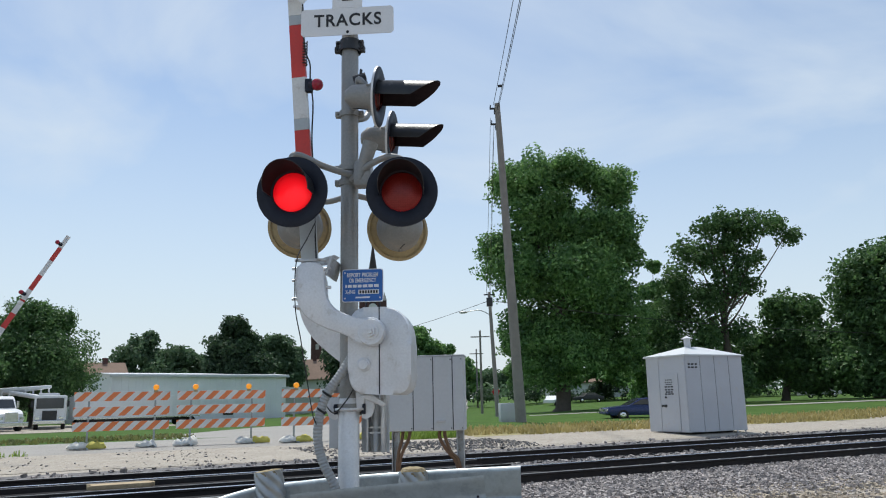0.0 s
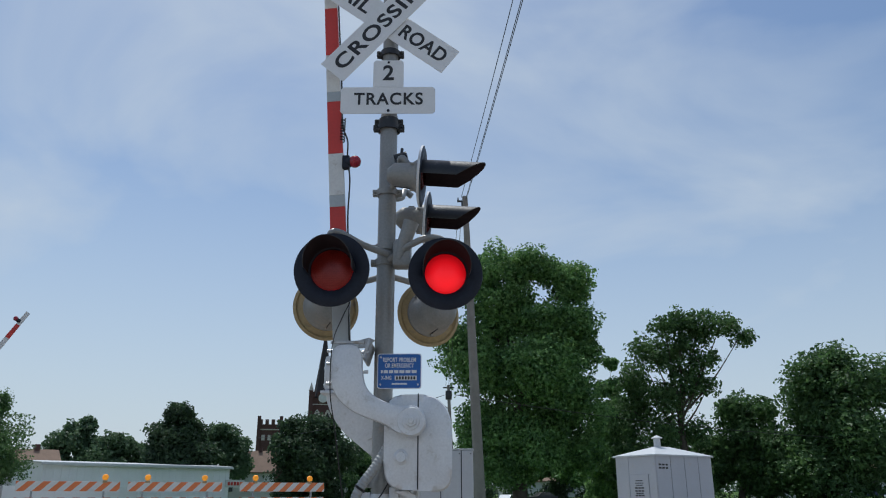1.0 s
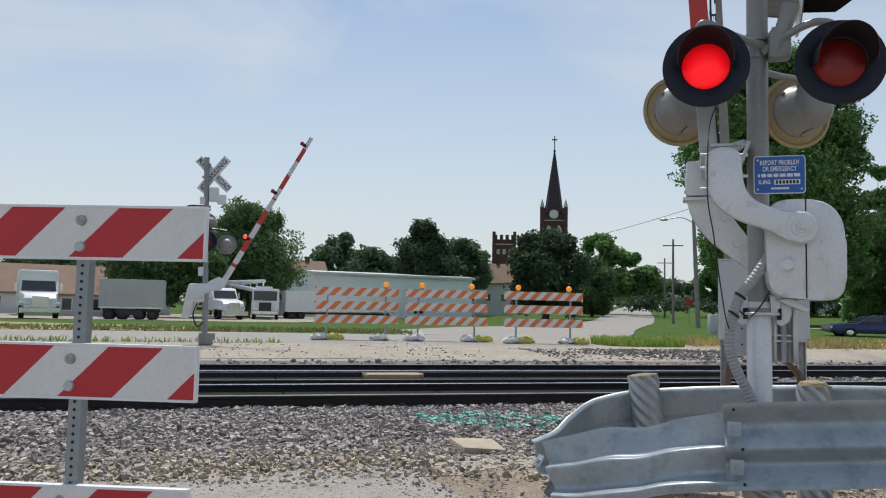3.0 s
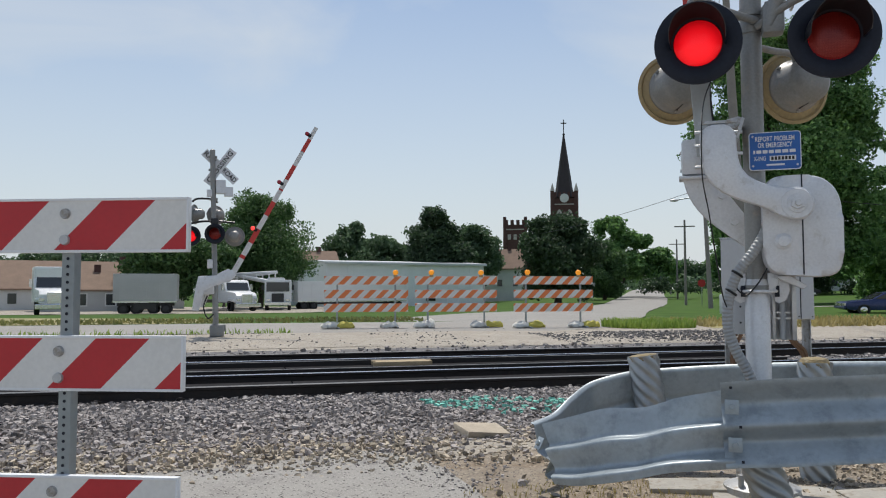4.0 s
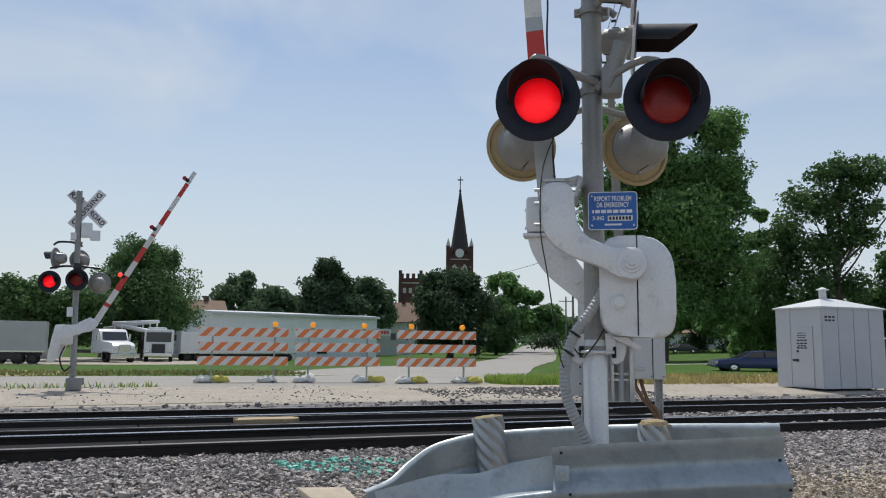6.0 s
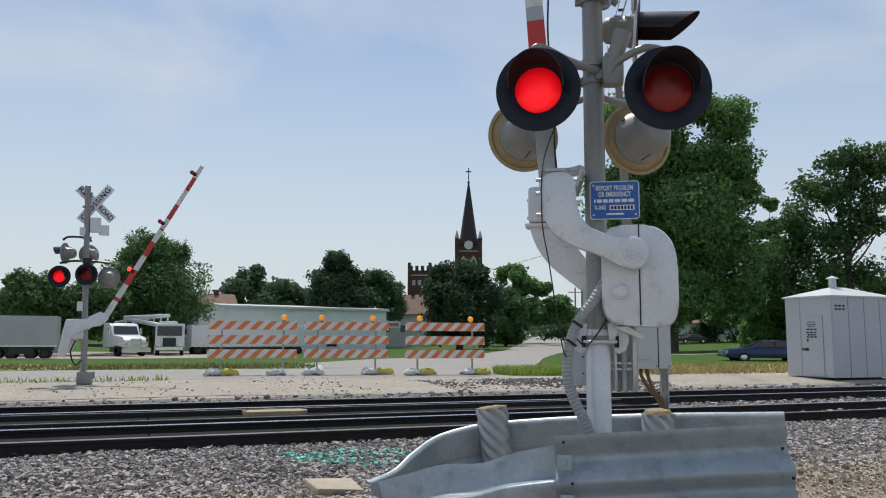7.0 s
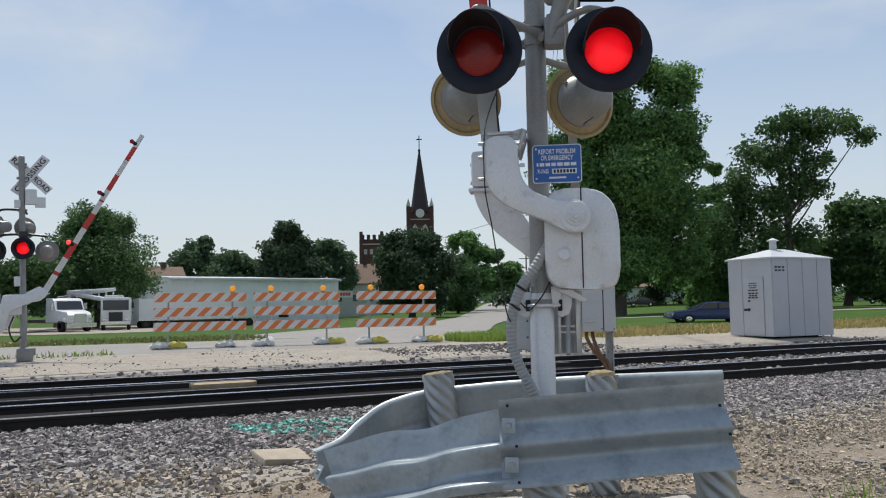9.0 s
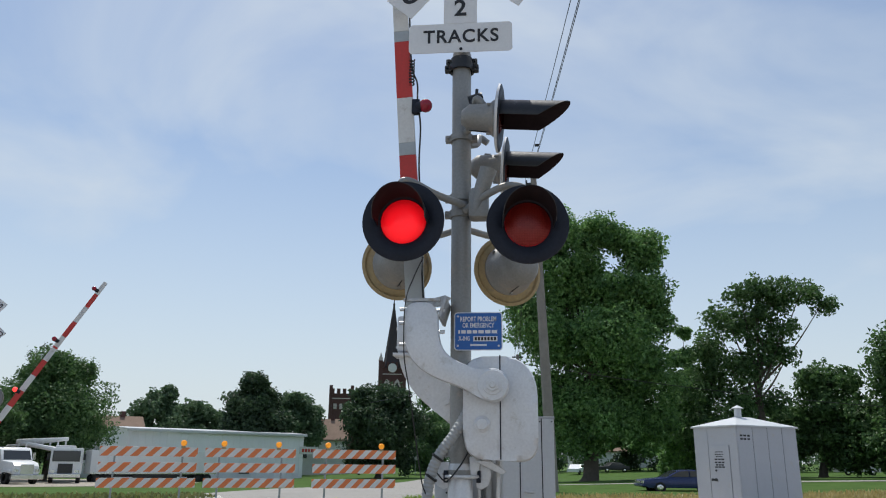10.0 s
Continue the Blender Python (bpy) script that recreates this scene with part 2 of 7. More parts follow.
M["black_satin"] = mat("worn_black_hood", (0.018, 0.019, 0.022), 0.35, 0, 0.3, 6, 40, 0.08, (0.10, 0.10, 0.105), 0.15)
M["tan"] = mat("yellowed_disc", (0.38, 0.29, 0.15), 0.6, 0, 0.2, 5, 40, 0.08, (0.25, 0.22, 0.17), 0.3)
M["white"] = mat("white_sheeting", (0.76, 0.77, 0.78), 0.4, 0, 0.06, 3, 60, 0.04)
M["ink"] = mat("black_lettering", (0.02, 0.02, 0.022), 0.5, 0, 0.1, 5, 50, 0.02)
M["red"] = mat("red_sheeting", (0.50, 0.022, 0.026), 0.4, 0, 0.1, 4, 60, 0.04)
M["armred"] = mat("gate_red", (0.55, 0.045, 0.035), 0.45, 0, 0.14, 4, 60, 0.05)
M["armwhite"] = mat("gate_white", (0.68, 0.68, 0.66), 0.5, 0, 0.12, 4, 60, 0.05, (0.45, 0.42, 0.38), 0.2)
M["armgrey"] = mat("gate_splice", (0.42, 0.44, 0.44), 0.45, 0.4, 0.1, 4, 60, 0.05)
M["blue"] = mat("blue_sheeting", (0.018, 0.12, 0.42), 0.35, 0, 0.08, 4, 60, 0.03)
M["hose"] = mat("grey_conduit", (0.36, 0.37, 0.37), 0.5, 0.2, 0.12, 6, 60, 0.1)
M["cable"] = mat("black_cable", (0.015, 0.015, 0.015), 0.5, 0, 0.1)
M["brown_cable"] = mat("brown_cable", (0.16, 0.09, 0.05), 0.6, 0, 0.15)
M["bolt"] = mat("zinc_bolt", (0.55, 0.55, 0.55), 0.35, 0.8, 0.15, 8, 60, 0.1)
M["concrete"] = mat("concrete", (0.40, 0.38, 0.34), 0.9, 0, 0.2, 4, 30, 0.5, (0.26, 0.22, 0.17), 0.4)
M["cap"] = mat("mossy_concrete", (0.28, 0.22, 0.12), 0.95, 0, 0.35, 18, 70, 0.8, (0.40, 0.36, 0.28), 0.4)
M["lens"] = red_glass("red_lens", (0.92, 0.30, 0.28))
M["lens_dark"] = mat("unlit_reflector", (0.36, 0.24, 0.21), 0.35, 0, 0.2)
M["lit"] = glow("lit_lamp", (1.0, 0.024, 0.055), 1.45)
lamp_glow(M["lit"], 0.152, 0.34)
M["lit_small"] = glow("lit_small_lamp", (1.0, 0.06, 0.05), 1.2)
M["ruby"] = mat("ruby_globe", (0.30, 0.01, 0.03), 0.12, 0, 0.1, 8, 60, 0.0)
M["rail"] = mat("rail_steel", (0.030, 0.026, 0.025), 0.8, 0.0, 0.3, 2, 40, 0.2, (0.05, 0.036, 0.028), 0.25, spec=0.2)
M["railtop"] = mat("polished_rail_head", (0.62, 0.63, 0.65), 0.25, 0.9, 0.08, 2, 60, 0.03)
M["railtop_dull"] = mat("dull_rail_head", (0.26, 0.25, 0.24), 0.4, 0.7, 0.15, 2, 60, 0.05)
M["rubber"] = mat("black_rubber_panel", (0.022, 0.021, 0.022), 0.9, 0, 0.3, 2, 30, 0.2, spec=0.1)
M["tie"] = mat("creosoted_tie", (0.035, 0.028, 0.023), 0.9, 0, 0.3, 3, 40, 0.5)
M["timber"] = mat("pale_timber", (0.38, 0.29, 0.175), 0.8, 0, 0.25, 5, 50, 0.3, (0.22, 0.16, 0.10), 0.3)
M["stone"] = mat("ballast_stone", (0.285, 0.258, 0.243), 0.9, 0, 0.25, 14, 90, 0.5, None, 0, 0.62)
M["stone_tan"] = mat("limestone_chips", (0.40, 0.34, 0.26), 0.9, 0, 0.2, 10, 80, 0.4, None, 0, 0.45)
M["stone_teal"] = mat("paint_marked_stone", (0.16, 0.44, 0.36), 0.8, 0, 0.3, 10, 80, 0.3, None, 0, 0.4)
M["ground"] = mat("dusty_ground", (0.255, 0.212, 0.162), 0.95, 0, 0.25, 0.9, 26, 0.8, (0.20, 0.15, 0.10), 0.5)
M["bed"] = mat("gravel_bed", (0.13, 0.125, 0.125), 0.95, 0, 0.5, 9, 28, 1.0, (0.26, 0.25, 0.24), 0.4)
M["pale"] = mat("crushed_limestone", (0.33, 0.295, 0.245), 0.95, 0, 0.22, 1.1, 22, 0.7, (0.34, 0.29, 0.22), 0.4)
M["road"] = mat("pale_road", (0.29, 0.275, 0.25), 0.9, 0, 0.14, 0.5, 25, 0.4, (0.28, 0.27, 0.25), 0.4)
M["patch"] = mat("old_asphalt", (0.30, 0.285, 0.26), 0.92, 0, 0.14, 1.2, 70, 0.6, (0.22, 0.205, 0.19), 0.4)
M["lawn"] = mat("lawn", (0.062, 0.115, 0.028), 0.9, 0, 0.35, 0.5, 14, 0.8, (0.085, 0.125, 0.035), 0.5)
M["lawn"].node_tree.nodes["Principled BSDF"].inputs["Specular IOR Level"].default_value = 0.05
M["dry"] = mat("dry_grass", (0.30, 0.26, 0.12), 0.9, 0, 0.35, 0.7, 14, 0.8, (0.16, 0.19, 0.06), 0.5)
M["blade"] = leaf_mat("grass_blade", (0.16, 0.27, 0.04), (0.32, 0.42, 0.09))
M["blade_dry"] = leaf_mat("dry_blade", (0.32, 0.27, 0.10), (0.46, 0.38, 0.17))
M["blade_olive"] = leaf_mat("olive_blade", (0.13, 0.15, 0.045), (0.27, 0.26, 0.10))
M["bark"] = mat("bark", (0.10, 0.085, 0.07), 0.95, 0, 0.3, 4, 30, 0.7)
M["leaf"] = leaf_mat("leaf_green", (0.076, 0.168, 0.056), (0.23, 0.40, 0.125))
M["leaf_mid"] = leaf_mat("leaf_mid_green", (0.050, 0.110, 0.038), (0.13, 0.235, 0.078))
M["leaf_dark"] = leaf_mat("leaf_dark_green", (0.033, 0.066, 0.033), (0.075, 0.130, 0.056))
# paler leaf colour for far trees: the haze of distance is mixed into it
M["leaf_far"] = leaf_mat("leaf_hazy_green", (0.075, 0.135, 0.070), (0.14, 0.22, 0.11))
M["pole"] = mat("weathered_pole", (0.24, 0.22, 0.20), 0.9, 0, 0.2, 2, 30, 0.4)
M["brick"] = mat("dark_red_brick", (0.085, 0.042, 0.037), 0.9, 0, 0.25, 2, 9, 0.4)
M["trimstone"] = mat("pale_trim_stone", (0.45, 0.42, 0.38), 0.8, 0, 0.15)
M["slate"] = mat("dark_slate", (0.035, 0.028, 0.030), 0.75, 0, 0.25, 1, 8, 0.3)
M["steelwall"] = mat("pale_steel_siding", (0.84, 0.86, 0.88), 0.5, 0, 0.06, 0.4, 6, 0.1)
M["roofwhite"] = mat("white_steel_roof", (0.58, 0.60, 0.61), 0.45, 0, 0.06, 0.4, 6, 0.1)
M["shingle"] = mat("brown_shingle", (0.22, 0.15, 0.108), 0.9, 0, 0.2, 1, 8, 0.4)
M["siding"] = mat("pale_siding", (0.62, 0.63, 0.62), 0.7, 0, 0.1, 1, 8, 0.2)
M["truckwhite"] = mat("white_truck_paint", (0.74, 0.75, 0.76), 0.3, 0, 0.06, 1, 10, 0.03)
M["trailer"] = mat("aluminium_trailer", (0.40, 0.41, 0.42), 0.35, 0.4, 0.1, 0.7, 8, 0.05)
M["glass"] = mat("dark_window_glass", (0.03, 0.035, 0.04), 0.1, 0, 0.1, 1, 10, 0.0, spec=0.8)
M["tyre"] = mat("tyre", (0.02, 0.02, 0.02), 0.85, 0, 0.2)
M["chrome"] = mat("chrome", (0.7, 0.7, 0.7), 0.2, 1.0, 0.05, 3, 20, 0.0)
M["navy"] = mat("navy_car_paint", (0.028, 0.040, 0.12), 0.25, 0.2, 0.1, 2, 20, 0.0)
M["hut"] = mat("hut_white_paint", (0.50, 0.51, 0.54), 0.45, 0, 0.06, 1.5, 20, 0.06, (0.50, 0.47, 0.43), 0.15)
M["cabinet"] = mat("grey_cabinet", (0.52, 0.54, 0.56), 0.5, 0.2, 0.08, 2, 30, 0.06)
M["orange"] = glow("amber_lamp", (1.0, 0.36, 0.02), 0.35)
M["bag_white"] = mat("white_sandbag", (0.66, 0.65, 0.60), 0.8, 0, 0.15, 8, 40, 0.4)
M["bag_yellow"] = mat("yellow_sandbag", (0.55, 0.48, 0.10), 0.8, 0, 0.15, 8, 40, 0.4)
M["post"] = mat("perforated_steel_post", (0.30, 0.33, 0.34), 0.5, 0.6, 0.15, 4, 40, 0.1)
M["stripe_red"] = striped("red_white_board", (0.50, 0.022, 0.030), (0.74, 0.73, 0.70), 0.21, -1.0, phase=0.119)
M["stripe_orange"] = striped("orange_white_board", (0.72, 0.20, 0.06), (0.66, 0.66, 0.64), 0.21, -1.0)
specks(specks(M["patch"], 38, (0.07, 0.06, 0.055), 0.35), 70, (0.42, 0.40, 0.36), 0.3)
specks(specks(M["ground"], 26, (0.34, 0.29, 0.22), 0.4), 48, (0.07, 0.055, 0.045), 0.45)
specks(specks(M["pale"], 14, (0.14, 0.12, 0.10), 0.3), 30, (0.50, 0.46, 0.40), 0.4)
specks(M["road"], 20, (0.16, 0.15, 0.14), 0.25)
M["spiral"] = mat("spiral_pipe_zinc", (0.42, 0.44, 0.45), 0.42, 0.6, 0.12, 6, 40, 0.08)
M["hood_in"] = mat("matt_black_lining", (0.030, 0.022, 0.025), 0.8, 0, 0.2, 6, 40, 0.05, spec=0.05)

# ---------------------------------------------------------------- shape tools
def done(bm, name, material, smooth=None):
    if smooth is not None:
        for f in bm.faces:
            f.smooth = True
    bmesh.ops.recalc_face_normals(bm, faces=bm.faces)
    me = bpy.data.meshes.new(name)
    bm.to_mesh(me)
    bm.free()
    for m in (material if isinstance(material, (list, tuple)) else [material]):
        me.materials.append(m)
    if smooth:
        me.set_sharp_from_angle(angle=radians(smooth))
    return me


def part(name, bm, material, parent, label="", smooth=35, m=None):
    ob = new(name, done(bm, name, material, smooth))
    ob.parent = parent
    if m is not None:
        ob.matrix_basis = m
    if label:
        ob["label"] = label
    return ob


def thing(name, label, category, m=None, group="", kind=""):
    ob = new(name)
    ob.empty_display_size = 0.2
    if m is not None:
        ob.matrix_basis = m
    return tagged(ob, label, category, group, kind)


def solid(name, bm, material, label, category, m=None, group="", kind="", smooth=35):
    ob = new(name, done(bm, name, material, smooth))
    if m is not None:
        ob.matrix_basis = m
    return tagged(ob, label, category, group, kind)


def box(bm, cx, cy, cz, sx, sy, sz, bevel=0.0, mi=0, rot=None):
    r = bmesh.ops.create_cube(bm, size=1.0)
    vs = r["verts"]
    mm = Matrix.Translation((cx, cy, cz)) @ (rot if rot is not None else Matrix.Identity(4)) @ Matrix.Diagonal((sx, sy, sz, 1))
    bmesh.ops.transform(bm, matrix=mm, verts=vs)
    fs = {f for v in vs for f in v.link_faces}
    for f in fs:
        f.material_index = mi
    if bevel:
        es = {e for v in vs for e in v.link_edges}
        nb = bmesh.ops.bevel(bm, geom=list(es), offset=bevel, segments=2, affect='EDGES', profile=0.6)
        for f in nb["faces"]:
            f.material_index = mi
    return bm


def rod(bm, a, b, r0, r1=None, seg=16, mi=0):
    a, b = Vector(a), Vector(b)
    d = b - a
    mm = Matrix.Translation((a + b) / 2) @ d.to_track_quat("Z", "Y").to_matrix().to_4x4()
    r = bmesh.ops.create_cone(bm, cap_ends=True, segments=seg, radius1=r0, radius2=r0 if r1 is None else r1, depth=d.length, matrix=mm)
    for f in {f for v in r["verts"] for f in v.link_faces}:
        f.material_index = mi
    return bm


def ball(bm, c, r, seg=16, squash=(1, 1, 1), mi=0):
    res = bmesh.ops.create_uvsphere(bm, u_segments=seg, v_segments=max(6, seg // 2), radius=r,
                                    matrix=Matrix.Translation(c) @ Matrix.Diagonal((*squash, 1)))
    for f in {f for v in res["verts"] for f in v.link_faces}:
        f.material_index = mi
    return bm


def lathe(bm, prof, seg=40, mm=None, mi=0, caps=False):
    """Turns (radius, along) pairs round the z axis, then lays the result by mm."""
    rings = []
    for r, z in prof:
        ring = []
        for k in range(seg):
            a = 2 * math.pi * k / seg
            p = Vector((r * math.cos(a), r * math.sin(a), z))
            ring.append(bm.verts.new(mm @ p if mm is not None else p))
        rings.append(ring)
    for a, b in zip(rings, rings[1:]):
        for k in range(seg):
            f = bm.faces.new((a[k], a[(k + 1) % seg], b[(k + 1) % seg], b[k]))
            f.material_index = mi
    if caps:
        for ring in (rings[0], rings[-1]):
            f = bm.faces.new(ring)
            f.material_index = mi
    return bm


def plate(bm, outline, y0, y1, bevel=0.0, mi=0):
    """An upright plate: an outline of (x, z) pairs, thick from y0 to y1."""
    vs = [bm.verts.new((x, y0, z)) for x, z in outline]
    f = bm.faces.new(vs)
    ex = bmesh.ops.extrude_face_region(bm, geom=[f])
    nv = [g for g in ex["geom"] if isinstance(g, bmesh.types.BMVert)]
    for v in nv:
        v.co.y = y1
    if bevel:
        allv = set(vs) | set(nv)
        es = [e for e in bm.edges if e.verts[0] in allv and e.verts[1] in allv and abs(e.verts[0].co.y - e.verts[1].co.y) < 1e-6]
        bmesh.ops.bevel(bm, geom=es, offset=bevel, segments=2, affect='EDGES', profile=0.6)
    for f in bm.faces:
        if mi and f.material_index == 0:
            f.material_index = mi
    return bm


def rounded_off(outline, times=2):
    """Cuts the corners of a closed outline."""
    for _ in range(times):
        out = []
        for (ax, az), (bx, bz) in zip(outline, outline[1:] + outline[:1]):
            out += [(ax * 0.75 + bx * 0.25, az * 0.75 + bz * 0.25), (ax * 0.25 + bx * 0.75, az * 0.25 + bz * 0.75)]
        outline = out
    return outline


def smooth_line(pts, steps=8):
    """A rounded line through points (Catmull-Rom)."""
    p = [Vector(q) for q in pts]
    p = [p[0] * 2 - p[1]] + p + [p[-1] * 2 - p[-2]]
    out = []
    for a, b, c, d in zip(p, p[1:], p[2:], p[3:]):
        for k in range(steps):
            t = k / steps
            out.append(0.5 * ((2 * b) + (c - a) * t + (2 * a - 5 * b + 4 * c - d) * t * t + (3 * b - a - 3 * c + d) * t ** 3))
    return out + [p[-2]]


def tube(bm, pts, r, seg=10, ripple=0.0, mi=0):
    rings = []
    n = len(pts)
    side = Vector((0.3, 0.9, 0.2)).normalized()
    for i, p in enumerate(pts):
        d = (pts[min(i + 1, n - 1)] - pts[max(i - 1, 0)]).normalized()
        u = d.cross(side).normalized()
        v = d.cross(u)
        rr = (r[i] if isinstance(r, (list, tuple)) else r) * (1 + (ripple if i % 2 else -ripple))
        rings.append([bm.verts.new(p + u * rr * math.cos(2 * math.pi * k / seg) + v * rr * math.sin(2 * math.pi * k / seg)) for k in range(seg)])
    for a, b in zip(rings, rings[1:]):
        for k in range(seg):
            f = bm.faces.new((a[k], a[(k + 1) % seg], b[(k + 1) % seg], b[k]))
            f.material_index = mi
    for ring in (rings[0], rings[-1]):
        bm.faces.new(ring).material_index = mi
    return bm


def lettering(name, text, size, parent, m, material, spacing=1.0, bold=0.0, width=None):
    """Raised flat lettering, upright in the x-z plane of m, facing -y, centred."""
    cu = bpy.data.curves.new(name, 'FONT')
    cu.body, cu.size, cu.extrude, cu.offset = text, size, 0.001, bold
    cu.align_x, cu.align_y, cu.space_character = 'CENTER', 'CENTER', spacing
    tmp = bpy.data.objects.new(name, cu)
    scene.collection.objects.link(tmp)
    bpy.context.view_layer.update()
    me = bpy.data.meshes.new_from_object(tmp)
    bpy.data.objects.remove(tmp)
    if width:
        xs = [v.co.x for v in me.vertices]
        k = width / (max(xs) - min(xs))
        for v in me.vertices:
            v.co.x *= k
    me.transform(Matrix.Rotation(radians(90), 4, 'X'))
    me.materials.clear()
    me.materials.append(material)
    ob = new(name, me)
    ob.parent = parent
    ob.matrix_basis = m
    return ob


def boxy(t, name, material, label, *dims, bevel=0.0):
    bm = bmesh.new()
    box(bm, *dims, bevel)
    return part(name, bm, material, t, label, None)


def mesh_from(name, verts, faces, material):
    me = bpy.data.meshes.new(name)
    me.from_pydata(verts, [], faces)
    me.materials.append(material)
    me.update()
    return me


# ---------------------------------------------------------------- lie of the land
RAIL_AT = Vector((-1.7, 6.3))                  # on the nearest rail
RAIL_TURN = 32.2                               # degrees from x
RU = Vector((math.cos(radians(RAIL_TURN)), math.sin(radians(RAIL_TURN))))
RN = Vector((-RU.y, RU.x))
LAND_S = [-2000, -12, -6.5, -2, -0.7, 6.0, 7.0, 9, 20, 32, 70, 110, 300, 2000]
LAND_Z = [-0.4, -0.25, -0.10, -0.13, -0.17, -0.17, -0.06, 0.03, 0.05, 0.0, -0.85, -0.9, -1.0, -1.2]


def track_s(x, y):
    return (x - RAIL_AT.x) * RN.x + (y - RAIL_AT.y) * RN.y


def track_xy(u, s):
    return RAIL_AT + RU * u + RN * s


def rise(x, y):
    """The land climbs gently towards the church road and the far lawn."""
    if y < 20:
        return 0.0
    w = float(np.interp(x / y, (-0.33, -0.14, 0.0, 0.15), (0, 1, 1, 2.2)))
    return min(3.2, w * float(np.interp(math.hypot(x, y), (38, 100, 150, 230, 600), (0, 0.52, 1.2, 2.7, 3.0))))


def land(x, y):
    return float(np.interp(track_s(x, y), LAND_S, LAND_Z)) + rise(x, y)


def drape(name, outline, lift, material, step, label, category, kind="structure", wobble=0.0):
    """A sheet laid on the land inside an outline of (x, y) pairs, cut into a grid of the given step."""
    bm = bmesh.new()
    vs = [bm.verts.new((x, y, 0)) for x, y in outline]
    bm.faces.new(vs)
    xs, ys = [p[0] for p in outline], [p[1] for p in outline]
    for axis, lo, hi in ((0, min(xs), max(xs)), (1, min(ys), max(ys))):
        k = lo + step
        while k < hi:
            co, no = [0, 0, 0], [0, 0, 0]
            co[axis], no[axis] = k, 1
            bmesh.ops.bisect_plane(bm, geom=bm.verts[:] + bm.edges[:] + bm.faces[:], plane_co=co, plane_no=no)
            k += step
    for v in bm.verts:
        if wobble and v.is_boundary:
            v.co.x += wobble * noise.noise((v.co.x * 1.3, v.co.y * 1.3, 3.1))
            v.co.y += wobble * noise.noise((v.co.x * 1.3, v.co.y * 1.3, 9.7))
        v.co.z = land(v.co.x, v.co.y) + lift
    for f in bm.faces:
        if f.normal.z < 0:
            f.normal_flip()
    me = bpy.data.meshes.new(name)
    bm.to_mesh(me)
    bm.free()
    me.materials.append(material)
    return tagged(new(name, me), label, category, "", kind)

# ---------------------------------------------------------------- ground
def build_ground():
    us = [-2500, -600, -200, -120, -80, -60, -50, -40, -30, -20, -10, 0, 10, 20, 30, 40, 50, 60, 70, 80, 90, 100, 110, 120, 135, 150, 175, 200, 300, 600, 2500]
    ss = sorted(set([-2500, -300, -60, -30, -20, -9] + LAND_S[1:] + [14, 26, 38, 44, 50, 57, 63, 77, 84, 91, 98, 120, 135, 150, 165, 180, 200, 230, 500, 2500]))
    verts, faces, mats = [], [], []
    for s in ss:
        for u in us:
            p = track_xy(u, s)
            verts.append((p.x, p.y, land(p.x, p.y)))
    w = len(us)
    for j in range(len(ss) - 1):
        for i in range(w - 1):
            a = j * w + i
            faces.append((a, a + 1, a + w + 1, a + w))
            mid = (ss[j] + ss[j + 1]) / 2
            mats.append(0 if mid < -4 else 1 if mid < 6.9 else 2 if mid < 12 else 3)
    me = bpy.data.meshes.new("ground")
    me.from_pydata(verts, [], faces)
    for m in (M["ground"], M["bed"], M["pale"], M["lawn"]):
        me.materials.append(m)
    me.polygons.foreach_set("material_index", mats)
    me.update()
    tagged(new("ground", me), "flat ground of dust, gravel and lawn", "ground", "", "structure")


build_ground()


def strip(name, pts, lift, material, step, label, category, wobble=0.0):
    return drape(name, pts, lift, material, step, label, category, "structure", wobble)


def along(*us):
    return [tuple(track_xy(u, s)) for u, s in us]


# far street beside the railway, and the road that leaves it towards the church
strip("road", along((-120, 12.6), (-8, 12.6), (4, 11.8), (9, 14.5), (6, 19.5), (-8, 20), (-120, 20)), 0.012, M["road"], 6.0,
      "pale worn street beside the railway", "road", 0.5)
def church_road():
    """A straight road with a slightly crowned surface, cut square to its way."""
    ys = [20.5, 23, 26, 30, 34, 38, 43, 48, 54, 60, 66, 72, 78, 84, 90, 97, 104, 112, 120, 130, 140, 150, 162, 175, 190, 205, 220, 240, 270, 320]
    left = [np.interp(y, (20, 45, 66, 98, 130, 230, 320), (-13.5, -12.6, -12.0, -11.6, -13.0, -17.5, -22)) for y in ys]
    right = [np.interp(y, (20, 30, 48, 64, 99, 130, 230, 320), (-2.2, -2.6, -3.0, -3.3, -3.7, -4.6, -9.0, -14)) for y in ys]
    rng = random.Random(5)
    verts, faces = [], []
    for y, a, b in zip(ys, left, right):
        a, b = a + rng.uniform(-0.15, 0.15), b + rng.uniform(-0.12, 0.12)
        for k in range(7):
            x = a + (b - a) * k / 6
            verts.append((x, y, land(x, y) + float(np.interp(y, (21, 32), (-0.03, 0.05))) + 0.07 * min(1, max(0, y - 24) / 12) * math.sin(math.pi * k / 6)))
    for j in range(len(ys) - 1):
        for k in range(6):
            n = j * 7 + k
            faces.append((n, n + 1, n + 8, n + 7))
    tagged(new("road", mesh_from("road", verts, faces, M["road"])), "pale straight road leaving towards the church", "road", "", "structure")


